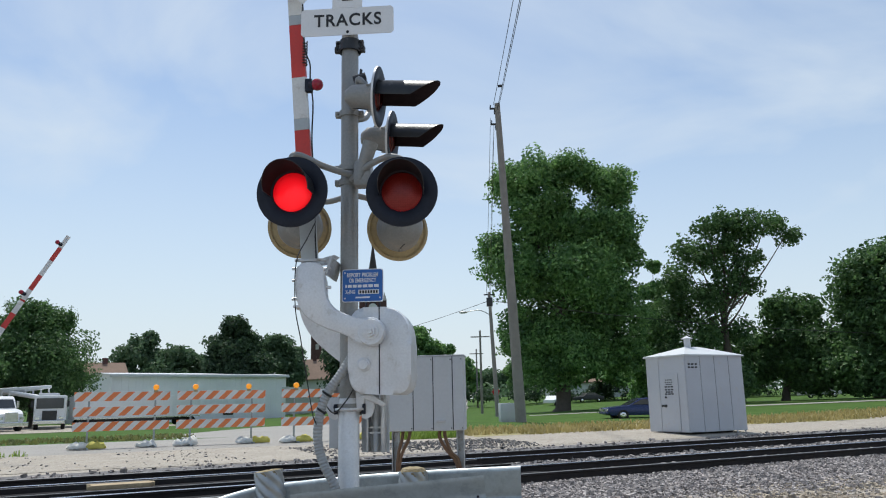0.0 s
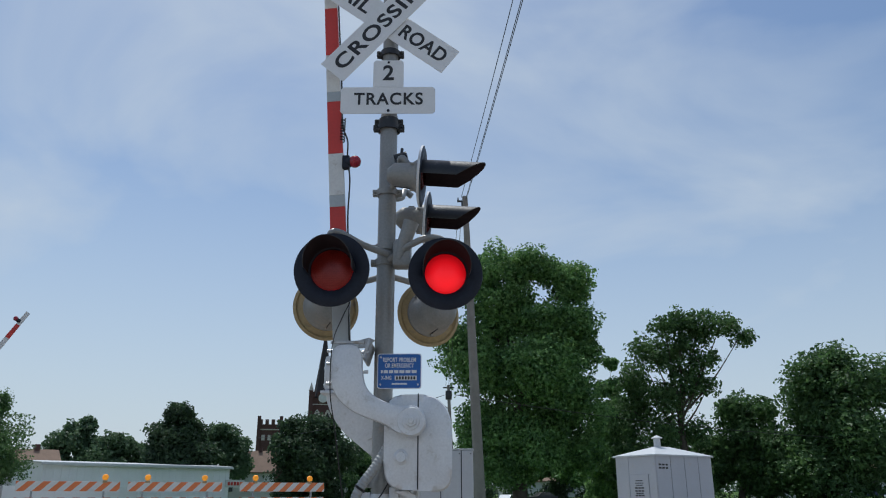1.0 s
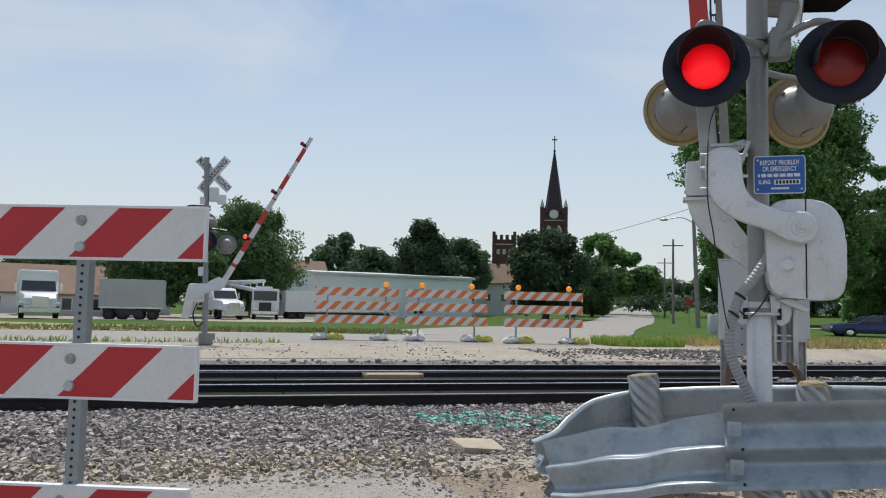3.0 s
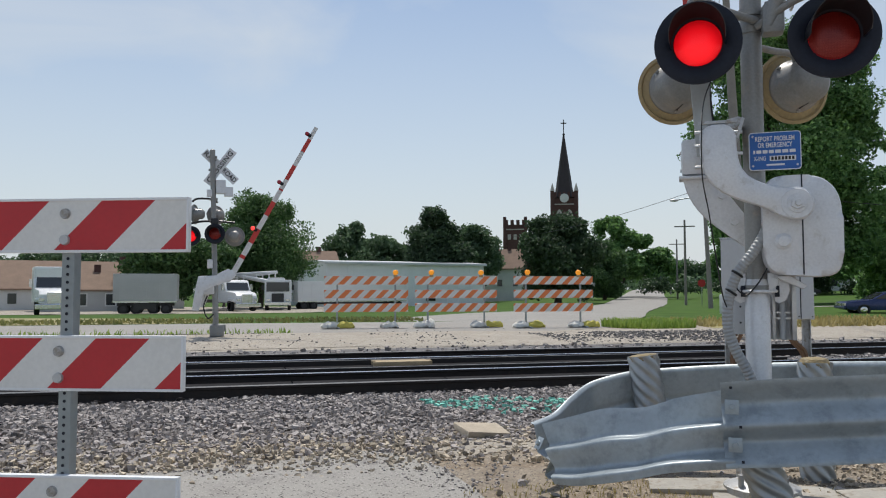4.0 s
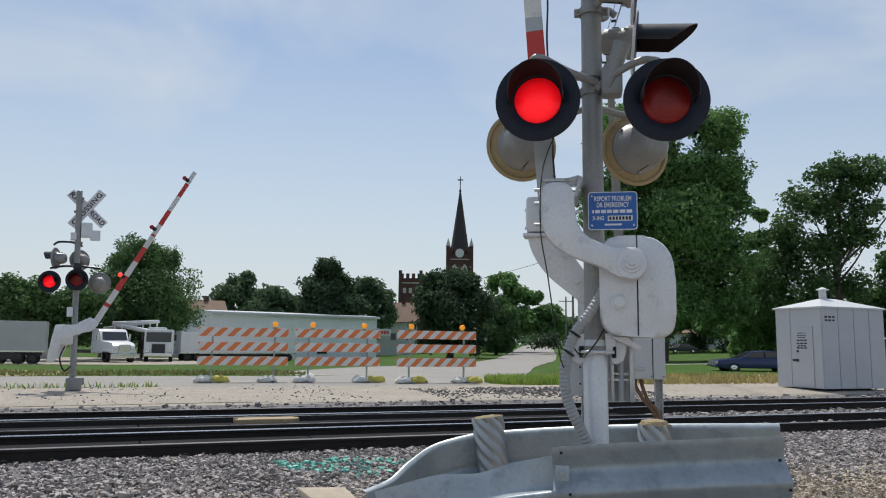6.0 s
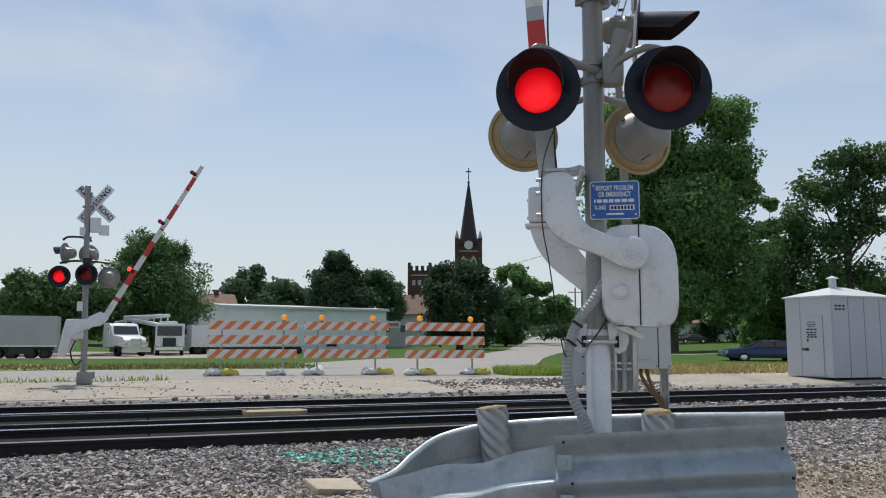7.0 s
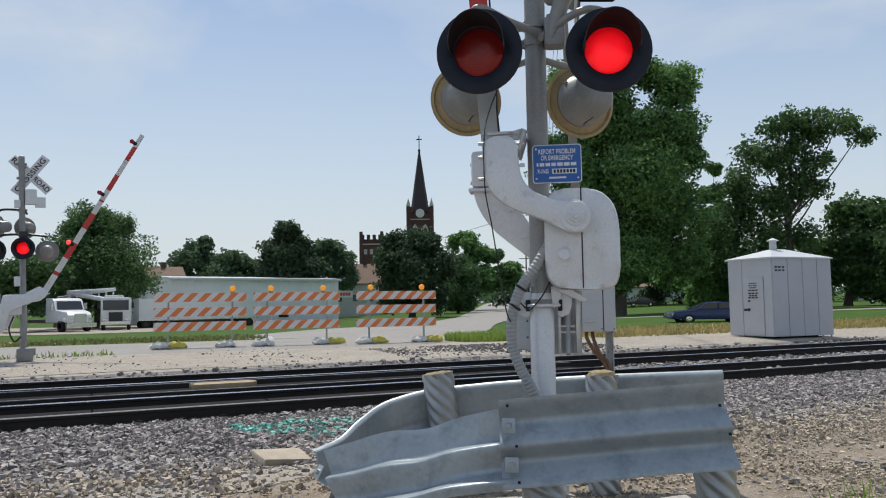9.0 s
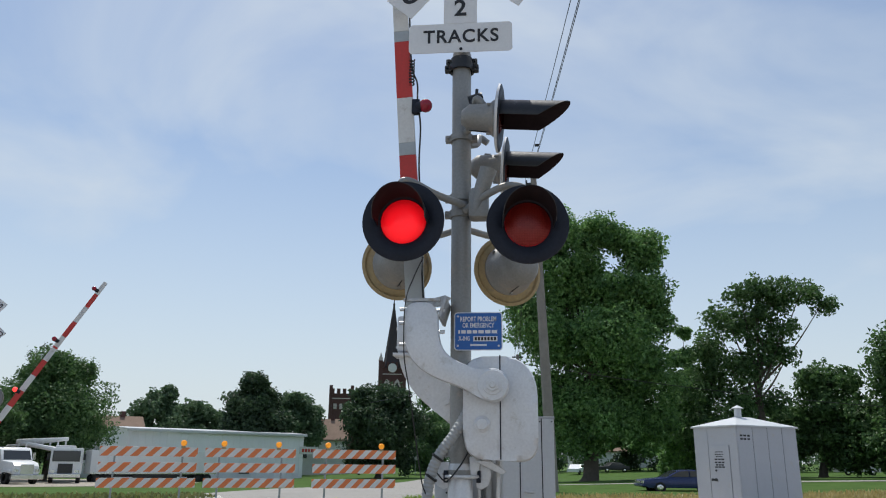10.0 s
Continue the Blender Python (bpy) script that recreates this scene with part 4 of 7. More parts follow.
def near_signal():
    t = thing("crossing_signal", "silver railroad crossing signal with flashing red lamps and raised gate", "crossing signal", Matrix.Scale(1.006, 4))
    # mast in two lengths, with base casting
    bm = bmesh.new()
    lathe(bm, [(0.080, -0.05), (0.080, 1.30), (0.072, 1.325)], 36)
    part("mast_sleeve", bm, M["silver"], t, "lower mast freshly painted silver", 40)
    bm = bmesh.new()
    lathe(bm, [(0.070, 1.25), (0.070, 1.33), (0.070, 4.28), (0.064, 4.30), (0.064, 5.36), (0.070, 5.36), (0.070, 5.42), (0.045, 5.47), (0.0005, 5.48)], 36)
    part("mast", bm, M["mast"], t, "tall grey steel mast with brown streaks", 40)
    bm = bmesh.new()
    lathe(bm, [(0.24, -0.12), (0.24, -0.04), (0.13, 0.0), (0.10, 0.12), (0.08, 0.14)], 32)
    for k in range(4):
        a = radians(45 + 90 * k)
        rod(bm, (0.19 * math.cos(a), 0.19 * math.sin(a), -0.06), (0.19 * math.cos(a), 0.19 * math.sin(a), 0.05), 0.02, None, 6)
    part("mast_base", bm, M["galv_old"], t, "bolted cast base", 40)
    for z, r in ((1.26, 0.078), (1.39, 0.074), (3.02, 0.072), (3.14, 0.072), (3.60, 0.072), (4.22, 0.072), (4.17, 0.082), (4.86, 0.07)):
        clamp(t, z, r, 0.05, M["mast"] if z < 4 else M["black_satin"])
    # lamps: two facing the road, two facing away, two facing along the side street
    lamp_head(t, -0.35, -0.42, 2.845, -2, 0, None, True)
    lamp_head(t, 0.46, -0.31, 2.845, 4, 0, None, False)
    lamp_head(t, -0.52, 0.46, 2.78, 200, 0, M["tan"], None, lens_r=0.180)
    lamp_head(t, 0.32, 0.52, 2.74, 204, 0, M["tan"], None, lens_r=0.180)
    lamp_head(t, 0.27, -0.28, 3.625, 87, 5, M["silver"], None, 0.235, 0.112, True, 0.41)
    lamp_head(t, 0.30, 0.26, 3.470, 87, 5, M["silver"], None, 0.235, 0.112, True, 0.36)
    # crossarm pipes
    bm = bmesh.new()
    tube(bm, smooth_line([(0.03, -0.09, 3.06), (-0.16, -0.22, 3.10), (-0.33, -0.30, 3.17), (-0.39, -0.32, 3.14), (-0.37, -0.30, 3.0)], 7), 0.026, 12)
    part("crossarm_pipe", bm, M["mast"], t)
    bm = bmesh.new()
    tube(bm, smooth_line([(0.03, -0.09, 3.02), (0.18, -0.18, 3.10), (0.34, -0.20, 3.16), (0.46, -0.19, 3.12), (0.46, -0.17, 2.98)], 7), 0.026, 12)
    part("crossarm_pipe", bm, M["mast"], t)
    bm = bmesh.new()
    tube(bm, smooth_line([(0.0, 0.09, 2.95), (-0.2, 0.2, 2.93), (-0.42, 0.30, 2.95), (-0.48, 0.34, 2.86)], 7), 0.024, 12)
    part("crossarm_pipe", bm, M["mast"], t)
    bm = bmesh.new()
    tube(bm, smooth_line([(0.0, 0.09, 2.95), (0.16, 0.2, 2.93), (0.30, 0.32, 2.92), (0.33, 0.38, 2.82)], 7), 0.024, 12)
    part("crossarm_pipe", bm, M["mast"], t)
    bm = bmesh.new()
    tube(bm, smooth_line([(0.0, -0.02, 3.60), (0.10, -0.14, 3.68), (0.12, -0.27, 3.78), (0.18, -0.28, 3.72)], 7), 0.026, 12)
    tube(bm, smooth_line([(0.0, 0.02, 3.56), (0.10, 0.14, 3.62), (0.12, 0.25, 3.72), (0.18, 0.26, 3.68)], 7), 0.026, 12)
    part("crossarm_pipe", bm, M["mast"], t)
    bm = bmesh.new()
    box(bm, 0.13, -0.10, 3.05, 0.14, 0.14, 0.20, 0.03)
    rod(bm, (0.10, -0.13, 3.00), (0.20, -0.16, 3.30), 0.045, 0.06, 14)
    box(bm, 0.12, -0.12, 3.12, 0.09, 0.08, 0.10, 0.02)
    part("junction_casting", bm, M["mast"], t, "cast junction box with clamps")
    bm = bmesh.new()
    box(bm, 0.12, -0.15, 3.80, 0.10, 0.08, 0.07, 0.015)
    rod(bm, (0.06, -0.16, 3.83), (0.16, -0.16, 3.86), 0.03, None, 10)
    rod(bm, (0.11, -0.15, 3.75), (0.12, -0.15, 3.92), 0.012, None, 8)
    part("bracket", bm, M["black_satin"], t)
    # signs
    crossbuck(t, -0.03, -0.10, 5.13, 49, -37, 1.34, 0.25)
    bm = bmesh.new()
    plate(bm, [(-0.37, 4.255), (0.36, 4.255), (0.38, 4.275), (0.38, 4.475), (0.36, 4.495), (-0.37, 4.495), (-0.39, 4.475), (-0.39, 4.275)], -0.104, -0.098)
    s = part("tracks_plate", bm, M["white"], t, "white plate lettered tracks", None)
    lettering("letters", "TRACKS", 0.15, s, pose(0, -0.106, 4.382), M["ink"], 1.12, 0.003, 0.56)
    bm = bmesh.new()
    plate(bm, [(-0.13, 4.497), (0.12, 4.497), (0.12, 4.725), (0.10, 4.745), (-0.11, 4.745), (-0.13, 4.725)], -0.104, -0.098)
    s = part("number_plate", bm, M["white"], t, "white plate with the figure 2", None)
    lettering("letters", "2", 0.19, s, pose(-0.005, -0.106, 4.62), M["ink"], 1.0, 0.004)
    bm = bmesh.new()
    rod(bm, (0, -0.11, 4.28), (0, -0.10, 4.28), 0.012, None, 10)
    part("rivet", bm, M["black"], t)
    bm = bmesh.new()
    rod(bm, (-0.005, -0.11, 4.725), (-0.005, -0.10, 4.725), 0.010, None, 10)
    part("rivet", bm, M["black"], t)
    # blue notice: two lines that can be read, the rest as bars
    bm = bmesh.new()
    def rounded(x0, z0, x1, z1, r):
        out = []
        for cx, cz, a0 in ((x1 - r, z1 - r, 0), (x0 + r, z1 - r, 90), (x0 + r, z0 + r, 180), (x1 - r, z0 + r, 270)):
            out += [(cx + r * math.cos(radians(a0 + k * 22.5)), cz + r * math.sin(radians(a0 + k * 22.5))) for k in range(5)]
        return out
    plate(bm, rounded(-0.037, 2.045, 0.283, 2.300, 0.02), -0.100, -0.095)
    sgn = part("notice_border", bm, M["white"], t, "white edge of the blue notice", None)
    bm = bmesh.new()
    plate(bm, rounded(-0.031, 2.051, 0.277, 2.294, 0.017), -0.103, -0.1005)
    part("notice_face", bm, M["blue"], sgn, "blue emergency notice with white lettering", None)
    lettering("letters", "REPORT PROBLEM", 0.045, sgn, pose(0.123, -0.105, 2.252), M["white"], 1.05, 0.0008, 0.24)
    lettering("letters", "OR EMERGENCY", 0.045, sgn, pose(0.123, -0.105, 2.210), M["white"], 1.05, 0.0008, 0.21)
    xx = -0.01
    for wd in (0.012, 0.03, 0.03, 0.03, 0.036, 0.036, 0.036):
        bm = bmesh.new()
        box(bm, xx + wd / 2, -0.104, 2.168, wd, 0.002, 0.022)
        part("bar", bm, M["white"], sgn, "", None)
        xx += wd + 0.008
    lettering("letters", "X-ING", 0.040, sgn, pose(0.030, -0.105, 2.122), M["white"], 1.05, 0.0008, 0.075)
    bm = bmesh.new()
    box(bm, 0.17, -0.104, 2.122, 0.16, 0.002, 0.034)
    part("bar", bm, M["white"], sgn, "white strip for a number", None)
    for k in range(7):
        bm = bmesh.new()
        box(bm, 0.107 + 0.021 * k, -0.106, 2.122, 0.014, 0.002, 0.022)
        part("bar", bm, M["ink"], sgn, "", None)
    bm = bmesh.new()
    box(bm, 0.125, -0.104, 2.080, 0.11, 0.002, 0.012)
    part("bar", bm, M["white"], sgn, "", None)
    for x, z in ((-0.012, 2.272), (-0.012, 2.075), (0.258, 2.075)):
        bm = bmesh.new()
        rod(bm, (x, -0.108, z), (x, -0.101, z), 0.007, None, 10)
        part("rivet", bm, M["bolt"], sgn)
    # gate mechanism case
    bm = bmesh.new()
    o = rounded_off([(0.030, 1.36), (0.26, 1.345), (0.50, 1.335), (0.502, 1.60), (0.504, 1.85), (0.40, 1.985), (0.24, 1.995), (0.030, 1.985), (0.030, 1.66)], 3)
    plate(bm, o, -0.20, 0.20, 0.045)
    case = part("gate_case", bm, M["silver"], t, "rounded silver gate mechanism case", 45)
    bm = bmesh.new()
    plate(bm, [(0.262, 1.352), (0.270, 1.350), (0.270, 1.992), (0.262, 1.992)], -0.2045, 0.2045)
    box(bm, 0.266, 0, 1.992, 0.008, 0.40, 0.012)
    part("seam", bm, M["black"], case, "dark door seam", None)
    bm = bmesh.new()
    lathe(bm, [(0.052, 0.198), (0.052, 0.215), (0.036, 0.222), (0.034, 0.232), (0.0005, 0.234)], 28, pose(0.150, 0, 1.565) @ FACE)
    part("cap", bm, M["silver"], case, "round inspection cap")
    bm = bmesh.new()
    plate(bm, [(0.10, 1.34), (0.19, 1.35), (0.30, 1.28), (0.27, 1.26), (0.16, 1.31)], -0.10, -0.04, 0.01)
    plate(bm, [(0.06, 1.37), (0.14, 1.37), (0.12, 1.25), (0.07, 1.22)], -0.06, 0.06, 0.01)
    part("bracket", bm, M["silver"], case)
    # the two swan-neck gate arm castings, before and behind the case
    neck = [(0.235, 1.905), (0.155, 1.895), (0.02, 1.935), (-0.075, 1.995), (-0.122, 2.10), (-0.125, 2.33), (-0.345, 2.33), (-0.352, 2.16),
            (-0.335, 2.03), (-0.265, 1.915), (-0.13, 1.835), (0.02, 1.785), (0.13, 1.725), (0.20, 1.692), (0.265, 1.695), (0.310, 1.735), (0.328, 1.79), (0.312, 1.85), (0.275, 1.89)]
    for y, dx, dz, lab in ((-0.29, 0.0, 0.0, "silver swan-neck arm casting"), (0.27, -0.12, -0.02, "silver rear arm casting")):
        bm = bmesh.new()
        if y < 0:
            plate(bm, rounded_off(neck, 2), y - 0.040, y + 0.040, 0.024)
        else:
            rear = [(0.10, 1.62), (0.0, 1.72), (-0.10, 1.86), (-0.20, 2.00), (-0.23, 2.13), (-0.24, 2.36), (-0.40, 2.36), (-0.48, 2.28), (-0.47, 2.08), (-0.43, 1.93), (-0.33, 1.78), (-0.18, 1.66), (-0.02, 1.53), (0.08, 1.50)]
            plate(bm, rounded_off(rear, 2), y - 0.028, y + 0.028, 0.014)
            box(bm, -0.37, y - 0.02, 2.21, 0.20, 0.13, 0.26, 0.03)
            box(bm, -0.37, y - 0.02, 2.06, 0.24, 0.17, 0.022, 0.006)
            rod(bm, (-0.20, y - 0.03, 1.93), (-0.20, y - 0.075, 1.93), 0.030, None, 6)
            rod(bm, (-0.12, y - 0.03, 1.74), (-0.12, y - 0.075, 1.74), 0.030, None, 6)
        part("arm_casting", bm, M["silver"], t, lab, 45)
    bm = bmesh.new()
    for r0, r1, d0, d1 in ((0.100, 0.092, -0.318, -0.335), (0.060, 0.058, -0.335, -0.345), (0.042, 0.040, -0.345, -0.372), (0.020, 0.018, -0.372, -0.395)):
        rod(bm, (0.222, d0, 1.795), (0.222, d1, 1.795), r0, r1, 6 if r0 == 0.042 else 30)
    part("pivot_bolt", bm, M["silver"], t, "large pivot bolt with washer")
    bm = bmesh.new()
    rod(bm, (0.222, -0.26, 1.795), (0.222, 0.26, 1.795), 0.05, None, 24)
    part("pivot_shaft", bm, M["silver"], t)
    # channel that joins the castings and grips the arm
    bm = bmesh.new()
    box(bm, -0.30, -0.02, 2.26, 0.012, 0.50, 0.20, 0.003)
    box(bm, -0.235, -0.30, 2.345, 0.235, 0.03, 0.02, 0.004)
    box(bm, -0.10, -0.12, 2.30, 0.02, 0.36, 0.14, 0.004, 0, Matrix.Rotation(0.3, 4, 'Y'))
    plate(bm, [(-0.35, 2.33), (-0.12, 2.345), (-0.06, 2.40), (-0.10, 2.42), (-0.30, 2.37)], -0.10, -0.08, 0.003)
    part("arm_channel", bm, M["galv_old"], t, "bent galvanised channel")
    for x, y, z in ((-0.36, -0.27, 2.29), (-0.36, -0.27, 2.20), (-0.36, -0.27, 2.06), (-0.115, -0.27, 2.28), (-0.115, -0.27, 2.14), (-0.46, 0.25, 2.25), (-0.46, 0.25, 2.12)):
        bm = bmesh.new()
        rod(bm, (x - 0.02, y, z), (x + 0.03, y, z), 0.012, None, 6)
        part("bolt", bm, M["bolt"], t)
    # the arm itself, upright and leaning a little
    wh, rd, gy = (M["armwhite"], "white gate arm sheeting"), (M["armred"], "red gate arm sheeting"), (M["armgrey"], "grey metal of the gate arm")
    L = 8.2 - 2.18
    bands = [(0.98 / L, *gy), (0.32 / L, *rd), (0.10 / L, *gy), (0.36 / L, *wh), (0.47 / L, *rd), (0.09 / L, *gy), (0.35 / L, *wh), (0.46 / L, *rd)]
    used = sum(b[0] for b in bands)
    bands += [((1 - used) / 6, *(wh if k % 2 == 0 else rd)) for k in range(6)]
    arm_boards(t, (-0.30, 2.18), (-0.725, 8.2), 0.132, 0.085, bands, 0.05, 0.0)
    # arm lamp with its wire
    bm = bmesh.new()
    ball(bm, (-0.262, -0.05, 3.855), 0.050, 20)
    al = part("arm_lamp", bm, M["ruby"], t, "dark red globe lamp on the arm")
    bm = bmesh.new()
    box(bm, -0.335, -0.03, 3.855, 0.06, 0.06, 0.11, 0.01)
    rod(bm, (-0.32, -0.03, 3.855), (-0.28, -0.05, 3.855), 0.04, None, 14)
    part("lamp_socket", bm, M["black"], al)
    bm = bmesh.new()
    tube(bm, smooth_line([(-0.495, -0.03, 5.9), (-0.445, -0.03, 5.2), (-0.400, -0.03, 4.6), (-0.375, -0.03, 4.2), (-0.33, -0.03, 4.05), (-0.325, -0.03, 3.9), (-0.30, -0.03, 3.7), (-0.305, -0.03, 3.4), (-0.29, -0.02, 3.1), (-0.27, -0.02, 2.6), (-0.25, -0.05, 2.35)], 8), 0.007, 6)
    pts = []
    for k in range(60):
        a = k * 0.9
        pts.append(Vector((-0.372 + 0.018 * math.cos(a), -0.03 + 0.018 * math.sin(a), 4.25 - 0.0036 * k)))
    tube(bm, pts, 0.006, 6)
    part("arm_wire", bm, M["cable"], t, "thin black wire along the arm")
    bm = bmesh.new()
    tube(bm, smooth_line([(-0.26, -0.05, 2.70), (-0.31, -0.12, 2.55), (-0.335, -0.33, 2.33), (-0.338, -0.33, 2.0), (-0.30, -0.30, 1.75), (-0.26, -0.25, 1.45), (-0.225, -0.22, 1.22), (-0.20, -0.2, 1.14)], 8), 0.0045, 6)
    part("loose_wire", bm, M["cable"], t, "loose black wire hanging below the arm")
    # ribbed conduit from the case down to the base
    bm = bmesh.new()
    tube(bm, smooth_line([(0.075, -0.10, 1.78), (0.055, -0.14, 1.65), (-0.03, -0.17, 1.50), (-0.13, -0.17, 1.36), (-0.185, -0.17, 1.20), (-0.195, -0.17, 1.02), (-0.15, -0.17, 0.86), (-0.07, -0.16, 0.70), (-0.03, -0.14, 0.52), (-0.02, -0.10, 0.2)], 14), 0.034, 14, 0.07)
    part("conduit", bm, M["hose"], t, "ribbed grey flexible conduit")
    bm = bmesh.new()
    for k, (x, z) in enumerate(((-0.13, 1.36), (-0.17, 1.24))):
        lathe(bm, [(0.040, -0.008), (0.044, 0), (0.040, 0.008)], 16, pose(x, -0.17, z, 0, 35, 0))
    tube(bm, smooth_line([(-0.15, -0.14, 1.28), (-0.08, -0.15, 1.22), (0.0, -0.13, 1.30), (0.06, -0.10, 1.40)], 6), 0.005, 6)
    part("cable_tie", bm, M["cable"], t)
    # box and channel rack fixed behind the lower mast
    bm = bmesh.new()
    box(bm, -0.10, 0.20, 1.085, 0.16, 0.14, 0.27, 0.006)
    side = part("terminal_box", bm, M["cabinet"], t, "small grey terminal box")
    bm = bmesh.new()
    box(bm, -0.10, 0.195, 1.226, 0.172, 0.16, 0.012, 0.003)
    part("lid", bm, M["galv_old"], side, "thin bright lid")
    for z in (1.03, 1.14):
        bm = bmesh.new()
        rod(bm, (-0.10, 0.131, z), (-0.10, 0.126, z), 0.007, None, 10)
        part("screw", bm, M["black_satin"], side)
    bm = bmesh.new()
    box(bm, 0.16, 0.27, 1.14, 0.22, 0.02, 0.46, 0.003)
    part("rack_panel", bm, M["cabinet"], t, "grey panel of the rack")
    for x, w, y in ((0.115, 0.02, 0.20), (0.240, 0.028, 0.18)):
        bm = bmesh.new()
        box(bm, x, y, 1.14, w, 0.12, 0.45, 0.003)
        part("rack_channel", bm, M["bolt"], t, "dark upright channel")
    bm = bmesh.new()
    rod(bm, (0.175, 0.20, 0.915), (0.175, 0.20, 1.37), 0.026, None, 14)
    part("pipe", bm, M["cabinet"], t, "upright grey pipe")
    for z in (1.06, 1.10):
        bm = bmesh.new()
        box(bm, 0.16, 0.19, z, 0.16, 0.02, 0.012)
        part("rack_bar", bm, M["bolt"], t)
    # plates and U-bolt that clamp the case to the mast
    for sx in (-1, 1):
        bm = bmesh.new()
        cx = 0.015
        plate(bm, [(cx + sx * 0.085, 1.335), (cx + sx * 0.175, 1.335), (cx + sx * 0.185, 1.25), (cx + sx * 0.165, 1.19), (cx + sx * 0.12, 1.165), (cx + sx * 0.09, 1.18)][::sx], -0.03, 0.0, 0.006)
        pl = part("clamp_plate", bm, M["silver"], t, "silver clamp plate")
        bm = bmesh.new()
        box(bm, cx + sx * 0.105, -0.045, 1.245, 0.028, 0.03, 0.075, 0.004)
        part("rubber_pad", bm, M["black"], pl, "black rubber pad")
    bm = bmesh.new()
    tube(bm, [Vector((0.015 + 0.108 * math.sin(a), -0.02 - 0.108 * math.cos(a), 1.245)) for a in (radians(k) for k in range(-95, 96, 10))], 0.011, 8)
    part("u_bolt", bm, M["silver"], t, "silver U-bolt round the mast")
    return t


near_signal()


# ---------------------------------------------------------------- crash rail round the mast
def beam_profile(qs, ws, depth=0.085, soft=0.015):
    """Section of a two-ridged steel beam: (outwards, share of height), with softened bends; the ridges lie at 0."""
    out = []
    for k in range(49):
        q = k / 48
        w = sum(np.interp(q + e, qs, ws) for e in (-2 * soft, -soft, 0, soft, 2 * soft)) / 5
        out.append((depth * (float(w) - 1), q))
    return out


STRAIGHT = beam_profile((0.0, 0.04, 0.25, 0.31, 0.44, 0.50, 0.68, 0.75, 0.95, 1.0), (0.94, 1.0, 0.08, 0.0, 0.92, 1.0, 0.08, 0.0, 0.80, 0.85))
LEDGED = beam_profile((0.0, 0.10, 0.23, 0.28, 0.50, 0.55, 0.63, 0.67, 0.94, 1.0), (0.66, 1.0, 0.08, 0.03, 0.80, 0.86, 0.08, 0.04, 0.42, 0.48), 0.085, 0.007)
INNER = beam_profile((0.0, 0.10, 0.30, 0.50, 0.58, 0.95, 1.0), (0.6, 1.0, 0.0, 1.0, 0.78, 0.42, 0.78), 0.085, 0.008)


def beam(t, feet, tops, prof, label, material):
    """A beam between the line of its lower edge and the line of its upper edge; outwards is to the right of the way."""
    lo, hi = smooth_line(feet, 10), smooth_line(tops, 10)
    bm = bmesh.new()
    rows = []
    n = len(lo)
    for i in range(n):
        up = hi[i] - lo[i]
        way = (lo[min(i + 1, n - 1)] + hi[min(i + 1, n - 1)]) - (lo[max(i - 1, 0)] + hi[max(i - 1, 0)])
        ow = way.cross(up).normalized()
        dent = 0.004 * noise.noise(lo[i] * 3.1)
        rows.append([(bm.verts.new(lo[i] + up * q + ow * (a + dent)), bm.verts.new(lo[i] + up * q + ow * (a + dent - 0.006))) for a, q in prof])
    for side in (0, 1):
        for a, b in zip(rows, rows[1:]):
            for k in range(len(prof) - 1):
                bm.faces.new((a[k][side], b[k][side], b[k + 1][side], a[k + 1][side]))
    for a, b in zip(rows, rows[1:]):
        for k in (0, -1):
            bm.faces.new((a[k][0], b[k][0], b[k][1], a[k][1]))
    for r in (rows[0], rows[-1]):
        for k in range(len(prof) - 1):
            bm.faces.new((r[k][0], r[k + 1][0], r[k + 1][1], r[k][1]))
    return part("beam", bm, material, t, label, 60)


